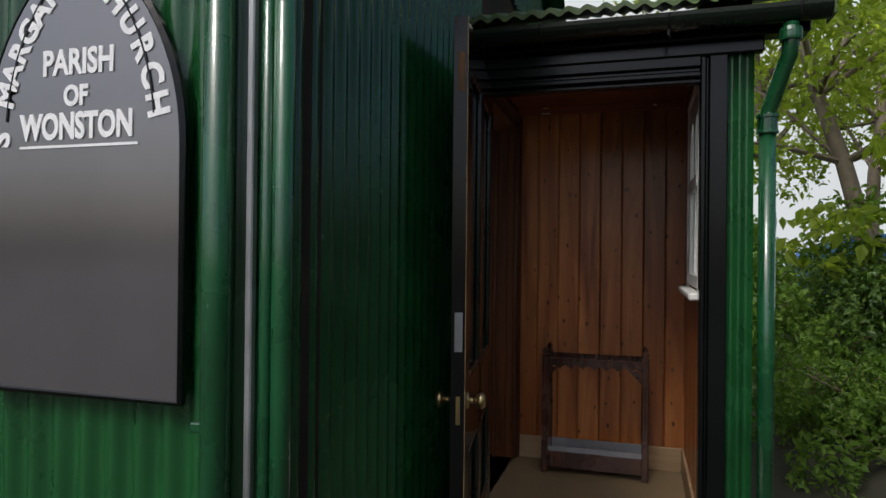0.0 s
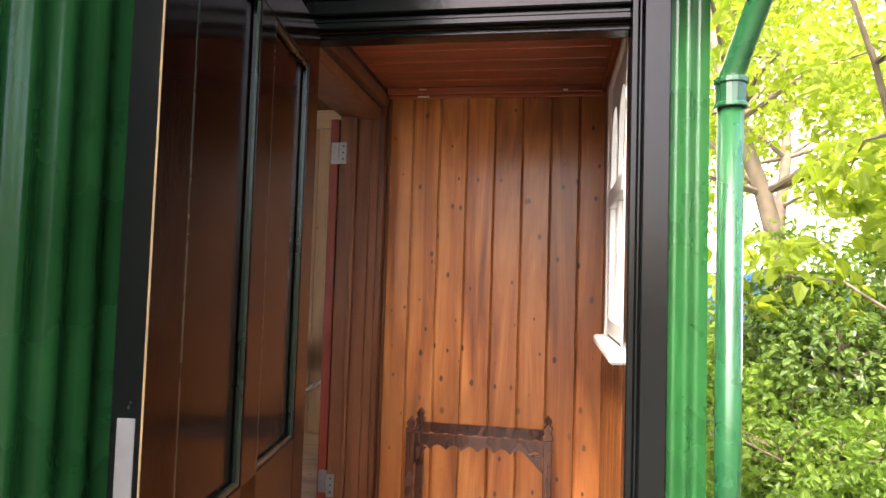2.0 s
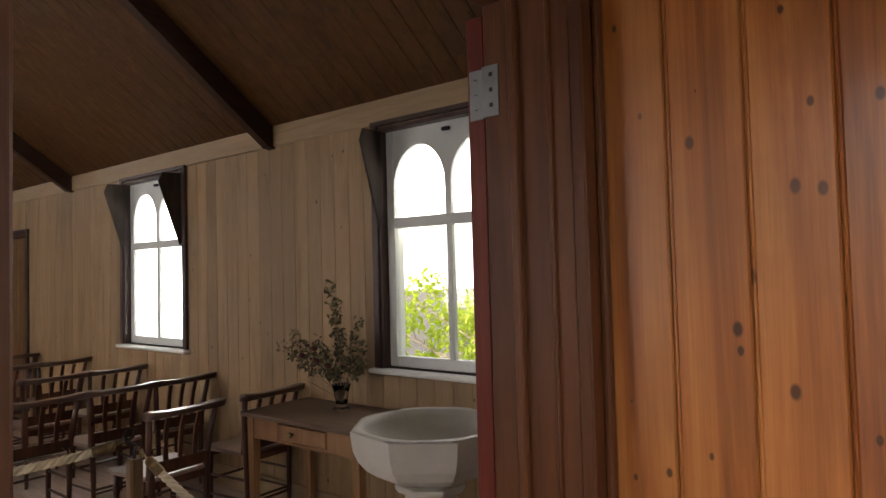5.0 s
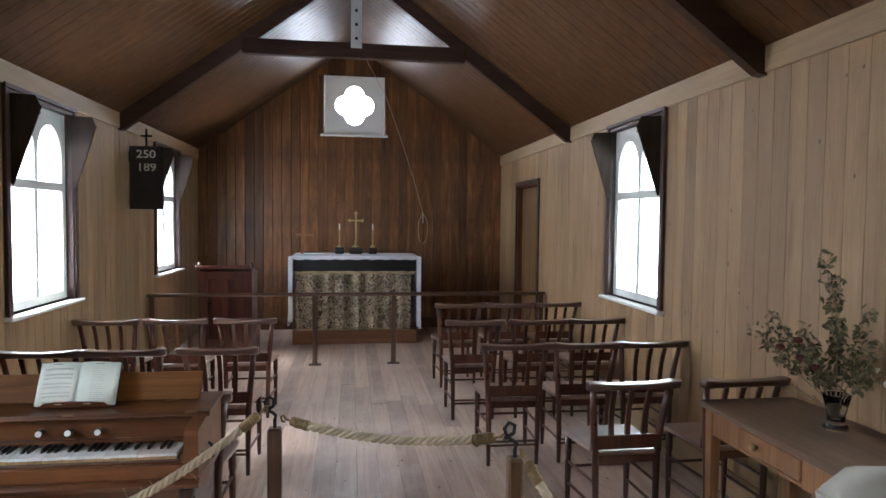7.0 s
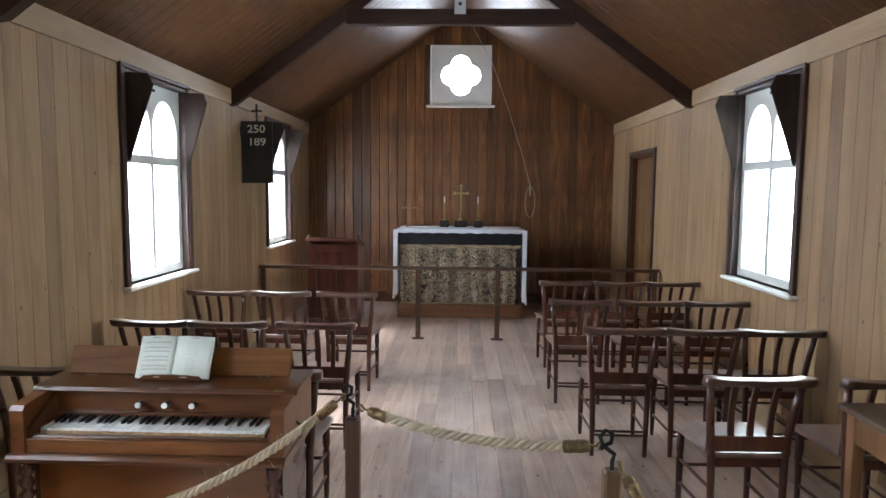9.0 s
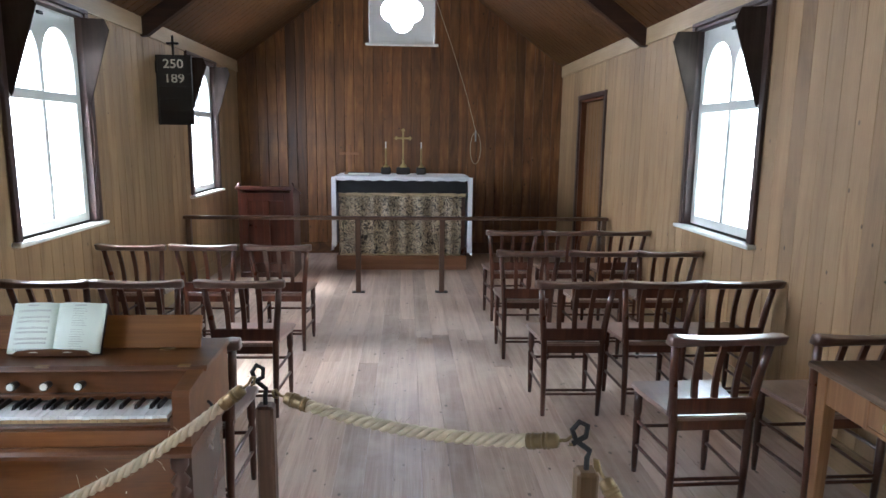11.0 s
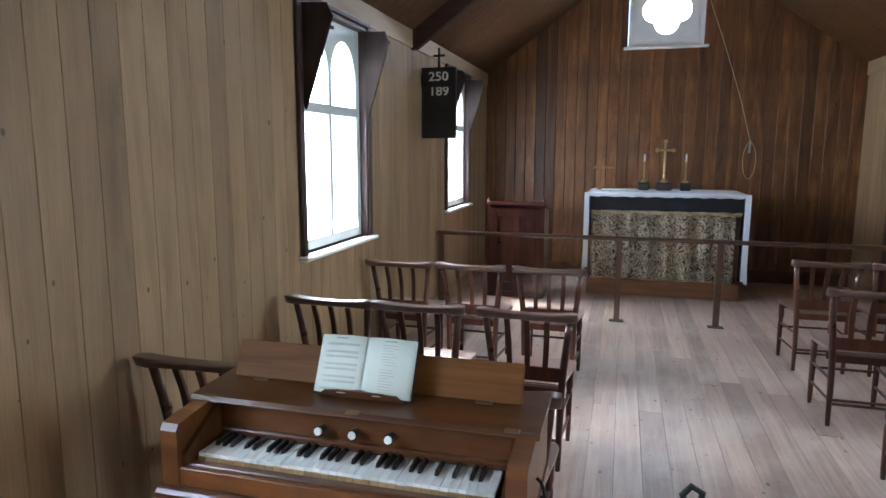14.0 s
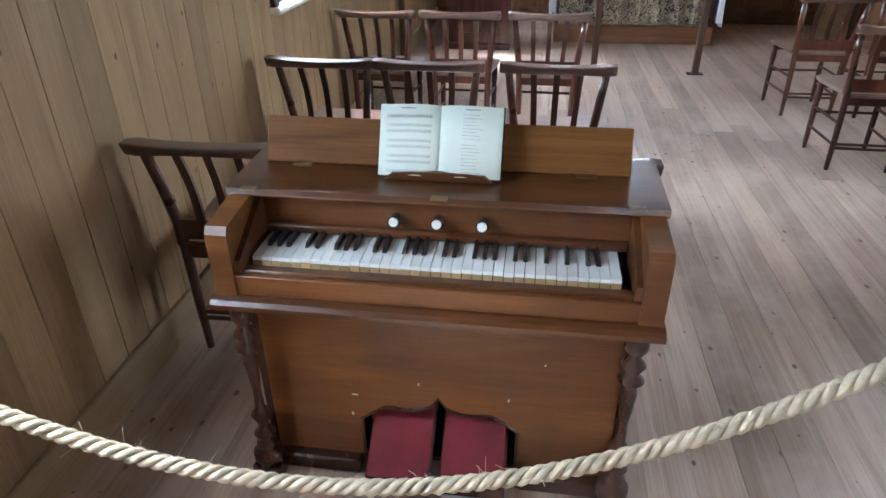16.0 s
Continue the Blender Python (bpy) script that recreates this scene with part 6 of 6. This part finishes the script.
ac = on_block("brass_altar_cross", 3.986, 0.17, "brass altar cross with trefoil ends on a dark block", "cross")
part("foot", lathe([(0.045, 0.085), (0.045, 0.10), (0.020, 0.125), (0.012, 0.15), (0.020, 0.17), (0.011, 0.19)], 14), BRASS, ac, smooth=True)
part("cross_bars", boxes(((-0.007, -0.012, 0.19), (0.007, 0.012, 0.535)), ((-0.007, -0.080, 0.430), (0.007, 0.080, 0.454)), bev=0.003), BRASS, ac)
for y, z in ((-0.083, 0.442), (0.083, 0.442), (0, 0.538), (0, 0.442)):
    for dy, dz in ((0, 0), (-0.014, 0), (0.014, 0), (0, 0.014), (0, -0.014)):
        part("lobe", tube([(-0.007, y + dy, z + dz), (0.007, y + dy, z + dz)], 0.012, 10), BRASS, ac)
for y in (3.772, 4.209):
    cd = on_block("altar_candlestick", y, 0.12, "twisted brass candlestick with a white candle on a dark block", "candlestick")
    tagged(cd, group="altar candlesticks")
    part("foot", lathe([(0.035, 0.085), (0.035, 0.095), (0.014, 0.115), (0.010, 0.13)], 12), BRASS, cd, smooth=True)
    for s in range(2):
        part("twist", tube([(0.006 * math.cos(k * 0.9 + s * math.pi), 0.006 * math.sin(k * 0.9 + s * math.pi), 0.125 + 0.0055 * k) for k in range(34)], 0.0062, 6), BRASS, cd, smooth=True)
    part("drip_pan", lathe([(0.008, 0.31), (0.020, 0.316), (0.018, 0.320)], 12), BRASS, cd)
    part("candle", lathe([(0.009, 0.32), (0.009, 0.395), (0.002, 0.40)], 10), IVORY, cd)
wc = thing("wooden_cross", pose(-8.90, 3.330, 1.119), "plain brown wooden standing cross", "cross")
part("upright", box((-0.012, -0.019, 0.02), (0.012, 0.019, 0.355), 0.003), PLINTH, wc)
part("arm", box((-0.011, -0.120, 0.235), (0.011, 0.120, 0.270), 0.003), PLINTH, wc)
part("foot", box((-0.05, -0.06, 0), (0.05, 0.06, 0.02), 0.003), PLINTH, wc)
bk = thing("altar_book", pose(-8.80, 3.45, 1.119, 0, 0, 3), "dark closed book lying on the altar", "book")
part("cover", boxes(((-0.09, -0.13, 0), (0.09, 0.13, 0.004)), ((-0.09, -0.13, 0.024), (0.09, 0.13, 0.028)), ((-0.09, -0.13, 0), (-0.085, 0.13, 0.028))), BOOK_DARK, bk)
part("page_block", box((-0.085, -0.126, 0.004), (0.086, 0.126, 0.024)), PAPER, bk)


def reading_desk():
    d = thing("reading_desk", pose(-8.10, 2.475, 0), "dark red mahogany reading desk with panelled front", "lectern")
    part("front_panel", box((-0.02, -0.27, 0.06), (0.0, 0.27, 0.955)), DESK, d)
    part("front_framing", boxes(((0.0, -0.275, 0.04), (0.018, -0.20, 0.955)), ((0.0, 0.20, 0.04), (0.018, 0.275, 0.955)), ((0.0, -0.035, 0.16), (0.018, 0.035, 0.86)), ((0.0, -0.20, 0.04), (0.018, 0.20, 0.16)), ((0.0, -0.20, 0.86), (0.018, 0.20, 0.955)), bev=0.004), DESK, d)
    for s in (-1, 1):
        part("side_panel", prism([(0.02, 0.0), (0.02, 0.97), (-0.06, 1.01), (-0.40, 0.90), (-0.44, 0.0)], "y", s * 0.285 - 0.016, s * 0.285 + 0.016), DESK, d)
        part("poppyhead", lathe([(0.010, 0.96), (0.022, 0.985), (0.012, 1.01), (0.020, 1.03), (0.006, 1.06)], 10, (0.0, s * 0.292, 0)), DESK, d, smooth=True)
    tp = part("sloping_top", box((-0.40, -0.32, -0.012), (0.045, 0.32, 0.012), 0.004), DESK, d)
    tp.matrix_local = pose(0, 0, 0.995, 0, -12, 0)
    part("top_lip", box((0.03, -0.32, 0.985), (0.05, 0.32, 1.022), 0.004), DESK, d)
    part("plinth", box((-0.02, -0.30, 0), (0.03, 0.30, 0.06), 0.005), DESK, d)
    return d


reading_desk()

hy = thing("hymn_board", pose(-6.84, SOUTH + 0.012, 1.655), "black hymn number board with a cross on top", "hymn board")
part("board", box((-0.012, 0.0, 0), (0.010, 0.305, 0.60), 0.003), BOARD_BLACK, hy)
part("frame_edge", boxes(((-0.015, 0.0, 0), (0.016, 0.014, 0.60)), ((-0.015, 0.291, 0), (0.016, 0.305, 0.60)), ((-0.015, 0.014, 0.586), (0.016, 0.291, 0.60)), ((-0.015, 0.014, 0), (0.016, 0.291, 0.014)), bev=0.002), BOARD_BLACK, hy)
for z in (0.12, 0.225, 0.33, 0.435):
    part("ledge", box((0.010, 0.014, z), (0.018, 0.291, z + 0.008), 0.001), BOARD_BLACK, hy)
part("cross", boxes(((-0.008, 0.143, 0.60), (0.008, 0.161, 0.765)), ((-0.008, 0.100, 0.690), (0.008, 0.204, 0.708)), bev=0.002), BOARD_BLACK, hy)
part("bracket", boxes(((-0.006, -0.010, 0.45), (0.006, 0.004, 0.55)), bev=0.001), IRON, hy)
face_x = Matrix.Rotation(radians(90), 4, "Z") @ Matrix.Rotation(radians(90), 4, "X")
lettering("250", 0.106, Matrix.Translation((0.0135, 0.150, 0.522)) @ face_x @ Matrix.Diagonal((1.12, 1, 1, 1)), NUMBER, hy, "numerals", 0.0012)
lettering("189", 0.106, Matrix.Translation((0.0135, 0.155, 0.398)) @ face_x @ Matrix.Diagonal((1.12, 1, 1, 1)), NUMBER, hy, "numerals", 0.0012)

cd2 = thing("window_cord", pose(0, 0, 0), "thin cord from the gable window to a wall cleat", "cord")
part("cord", tube([(WEST + 0.05, 4.12, 3.84), (WEST + 0.035, 4.40, 3.35), (WEST + 0.03, 4.62, 2.75), (WEST + 0.03, 4.82, 2.15), (WEST + 0.03, 4.955, 1.66)], 0.0035, 6), ROPE, cd2)
part("cleat", boxes(((WEST + 0.002, 4.945, 1.53), (WEST + 0.03, 4.965, 1.68)), bev=0.004), GREY_METAL, cd2)
part("coil", tube([(WEST + 0.03, 4.955 + 0.07 * math.sin(a), 1.44 + 0.21 * math.cos(a)) for a in np.linspace(0.1, 2 * math.pi * 2 - 0.3, 40)], 0.0032, 5), ROPE, cd2)

# ---- grounds ----
verts, faces = [], []
gn = 60
for j in range(gn + 1):
    for i in range(gn + 1):
        x = 60 * ((i / gn * 2 - 1) ** 3) * 1.0 + 1.5
        y = 60 * ((j / gn * 2 - 1) ** 3) * 1.0 + 4.0
        z = -0.2 + (0.10 * noise.noise((x * 0.5, y * 0.5, 0)) + 0.25 * noise.noise((x * 0.12, y * 0.12, 3)) if (x > 1.6 or y > 7.0 or y < 0 or x < -11) else 0.0)
        if -0.2 + 0 < z and (x < 1.7 and y < 7):
            z = -0.2
        verts.append((x, y, min(z, 0.1)))
for j in range(gn):
    for i in range(gn):
        a = j * (gn + 1) + i
        faces.append((a, a + 1, a + gn + 2, a + gn + 1))
ground = tagged(new("ground", mesh_from("ground", verts, faces, SOIL, True)), "brown leafy earth under the shrubs", "ground", kind="structure")


def shrub(name, centres, material, n, size, seed, label, stems_at):
    s = thing(name, pose(stems_at[0][0], stems_at[0][1], -0.22), label, "shrub")
    inv = Vector((stems_at[0][0], stems_at[0][1], -0.22))
    local = [(c[0] - inv.x, c[1] - inv.y, c[2] - inv.z, *c[3:]) for c in centres]
    leaf_cloud("leaves", local, material, n, size, s, 0.7, seed)
    g = random.Random(seed)
    for c in local:
        tw = bmesh.new()
        base = Vector((g.uniform(-0.25, 0.25), g.uniform(-0.25, 0.25), 0.02))
        tip = Vector(c[:3]) + Vector((g.uniform(-0.6, 0.6) * c[3], g.uniform(-0.6, 0.6) * c[4], g.uniform(0, 0.8) * c[5]))
        mid = base.lerp(tip, 0.5) + Vector((g.uniform(-0.12, 0.12), g.uniform(-0.12, 0.12), 0.12))
        tube([base, mid, tip], [0.012, 0.008, 0.003], 6, tw)
        for k in range(5):
            p0 = mid.lerp(tip, g.uniform(0.0, 0.9))
            p1 = p0 + Vector((g.uniform(-0.35, 0.35), g.uniform(-0.5, 0.1), g.uniform(-0.1, 0.3)))
            tube([p0, p0.lerp(p1, 0.5) + Vector((0, 0, 0.04)), p1], [0.005, 0.003, 0.0015], 5, tw)
        part("stem", tw, TWIG, s)
    return s


def blobs(seed, n, x, y, z, r):
    g = random.Random(seed)
    return [(g.uniform(*x), g.uniform(*y), g.uniform(*z), g.uniform(*r), g.uniform(*r), g.uniform(*r)) for _ in range(n)]


shrub("ivy_bush", blobs(1, 26, (2.0, 3.5), (5.7, 7.4), (0.05, 1.15), (0.28, 0.5)), LEAF_DARK, 20000, 0.030, 11, "dense dark glossy ivy bush beside the path", [(2.7, 6.5)])
shrub("green_shrub", blobs(2, 34, (1.15, 3.2), (4.9, 6.6), (-0.15, 0.50), (0.2, 0.38)), LEAF_MID, 24000, 0.026, 12, "low bright green leafy shrub beside the path", [(2.2, 5.9)])
shrub("ivy_bush", blobs(3, 26, (3.2, 6.0), (6.5, 9.5), (0.2, 2.0), (0.4, 0.75)), LEAF_DARK, 20000, 0.038, 13, "tall dark ivy thicket behind the path", [(4.4, 8.0)])
shrub("green_shrub", blobs(4, 24, (1.2, 5.0), (9.0, 13.0), (0.0, 1.6), (0.5, 0.9)), LEAF_MID, 18000, 0.050, 14, "light green shrubs under the trees", [(3.0, 11.0)])
shrub("green_shrub", blobs(5, 30, (-6.5, 0.5), (9.0, 11.0), (0.0, 1.35), (0.30, 0.50)), LEAF_LIGHT, 10000, 0.050, 15, "light green shrubs behind the chapel", [(-3.0, 9.2)])


def tree(x, y, height, lean, trunk_r, crown, material, n, size, seed, label):
    t = thing("tree", pose(x, y, -0.3), label, "tree", "woodland trees")
    g = random.Random(seed)
    pts, p, d = [], Vector((0, 0, 0)), Vector((lean[0], lean[1], 1)).normalized()
    for k in range(9):
        pts.append(p.copy())
        p += d * height / 8
        d = (d + Vector((g.uniform(-0.12, 0.12), g.uniform(-0.12, 0.12), 0.03))).normalized()
    part("trunk", tube(pts, [trunk_r * (1 - 0.09 * k) for k in range(9)], 10), BARK, t, smooth=True)
    cl = []
    for k in range(crown):
        i = g.randrange(3, 9)
        a = pts[i]
        ang = g.uniform(0, 2 * math.pi)
        r = g.uniform(0.5, 1.0) * height * 0.30
        tip = a + Vector((math.cos(ang) * r, math.sin(ang) * r, g.uniform(-0.05, 0.28) * height))
        limb = bmesh.new()
        tube([a, a.lerp(tip, 0.5) + Vector((0, 0, 0.15)), tip], [trunk_r * 0.35, trunk_r * 0.2, trunk_r * 0.07], 6, limb)
        part("limb", limb, BARK, t)
        for q in (0.55, 0.8, 1.0):
            c = a.lerp(tip, q)
            s = g.uniform(0.35, 0.75) * height * 0.13
            cl.append((c.x, c.y, c.z, s * 1.3, s * 1.3, s))
    leaf_cloud("crown", cl, material, n, size, t, 0.8, seed)
    return t


tree(3.4, 9.4, 7.5, (-0.20, 0.05), 0.13, 16, LEAF_LIGHT, 7000, 0.062, 21, "leaning ivy-wrapped trunk with pale spring leaves")
tree(2.4, 12.5, 8.5, (-0.05, 0.0), 0.14, 18, LEAF_LIGHT, 5500, 0.068, 22, "tall slender pale-leaved tree added out of view for reflections")
tree(5.2, 11.5, 8.0, (0.05, 0.02), 0.12, 18, LEAF_LIGHT, 5500, 0.068, 23, "tall slender pale-leaved tree added out of view for reflections")
tree(7.8, 10.5, 7.5, (-0.1, 0.0), 0.16, 18, LEAF_LIGHT, 5500, 0.068, 24, "tall slender pale-leaved tree added out of view for reflections")
tree(5.5, 17.5, 9.5, (0.0, 0.0), 0.18, 20, LEAF_LIGHT, 7000, 0.085, 25, "tall tree with yellow-green leaves")
tree(9.5, 18.5, 9.5, (0.0, 0.0), 0.18, 20, LEAF_LIGHT, 7000, 0.085, 26, "tall tree with yellow-green leaves")
tree(-2.5, 13.0, 8.0, (0.0, 0.0), 0.15, 18, LEAF_LIGHT, 9000, 0.10, 27, "tree with pale leaves behind the chapel")
tree(3.0, 6.4, 3.6, (-0.12, -0.05), 0.05, 9, LEAF_LIGHT, 1500, 0.075, 28, "young tree with a few large bright leaves")
# hedge and two trees added east, never in view, to darken paint reflections
shrub("ivy_bush", blobs(7, 26, (4.4, 6.0), (-5.0, 4.6), (0.2, 2.0), (0.5, 0.9)), LEAF_DARK, 14000, 0.060, 17, "dark ivy hedge added out of view to darken reflections in the porch paint", [(5.2, 0.0)])
tree(6.5, 1.5, 7.0, (0.05, 0.0), 0.15, 16, LEAF_LIGHT, 5000, 0.09, 31, "slender pale-leaved tree added out of view for reflections")
tree(7.0, -4.0, 7.5, (0.0, 0.0), 0.15, 16, LEAF_LIGHT, 5000, 0.09, 32, "slender pale-leaved tree added out of view for reflections")
tagged(new("backdrop", mesh_from("backdrop", [(-75, 8, -1), (-62, 50, -1), (-30, 60, -1), (60, 60, -1), (-75, 8, 32), (-62, 50, 32), (-30, 60, 32), (60, 60, 32)], [(0, 1, 5, 4), (1, 2, 6, 5), (2, 3, 7, 6)], BACKDROP)), "bright hazy white sky beyond the trees", "sky", kind="structure")
tp = thing("tarpaulin", pose(6.6, 20.5, -0.1), "bright blue tarpaulin glimpsed through the trees", "tarpaulin")
part("sheet", prism([(-2.2, 0.0), (-2.0, 1.5), (-0.6, 2.0), (0.9, 1.9), (2.1, 1.3), (2.3, 0.0)], "y", -0.4, 0.4), BLUE, tp)

# ---- boards, laid last ----
side_b = [(x - 0.50, x + 0.50, WZ0 - 0.04, WZ1) for x in WIN_X]
lay_boards(wall_south, 1, "x", SOUTH - 0.014, WEST, EAST, 0.0, 2.387, side_b, 0.127, PINE)
lay_boards(wall_north, -1, "x", NORTH + 0.014, WEST, EAST, 0.0, 2.387, side_b[:2] + [(-8.66, -7.70, 0.0, 2.03)], 0.127, PINE)
lay_boards(wall_west, 1, "y", WEST - 0.014, SOUTH, NORTH, 0.0, 3.70, quat_hole, 0.1262, STAINED, slope=lambda y: roof_at(y) + 0.005)
lay_boards(wall_east, -1, "y", EAST + 0.014, SOUTH, NORTH, 0.0, 2.58, [(3.475, 4.40, 0.0, 2.05)], 0.1262, PINE, slope=lambda y: roof_at(y) + 0.005)
lay_boards(wall_porch_back, -1, "x", PY1 + 0.014, PX0, PX1 + 0.014, 0.0, PZ, [], 0.128, PORCH_PINE)
lay_boards(wall_porch_east, -1, "y", PX1 + 0.014, PY0, PY1, 0.0, PZ, porch_win, 0.12, PORCH_PINE)

rows_ = 32
fw = (6.12 - 1.81) / rows_
rf = random.Random(9)
for r in range(rows_):
    x = -9.66
    cuts = [x]
    while cuts[-1] < -0.42:
        cuts.append(min(-0.42, cuts[-1] + rf.uniform(3.0, 4.6)))
        if -0.42 - cuts[-1] < 0.6:
            cuts[-1] = -0.42
    for a, b in zip(cuts, cuts[1:]):
        key = ("floor", round(b - a, 2))
        if key not in BOARD_CACHE:
            ln, w, t, g_ = round(b - a, 2), fw, 0.022, 0.0005
            pr = [(0.0006, 0), (0.0006, t - g_), (g_ + 0.0006, t), (w - g_ - 0.0006, t), (w - 0.0006, t - g_), (w - 0.0006, 0)]
            vv = [(xx, yy, zz) for xx in (0.0, ln - 0.001) for yy, zz in pr]
            ff = [(5, 4, 3, 2, 1, 0), (6, 7, 8, 9, 10, 11)] + [(k, (k + 1) % 6, 6 + (k + 1) % 6, 6 + k) for k in range(6)]
            BOARD_CACHE[key] = mesh_from("floorboard", vv, ff, FLOORING)
        piece("floorboard", BOARD_CACHE[key], floor, Matrix.Translation((a, 1.81 + r * fw, -0.022)))
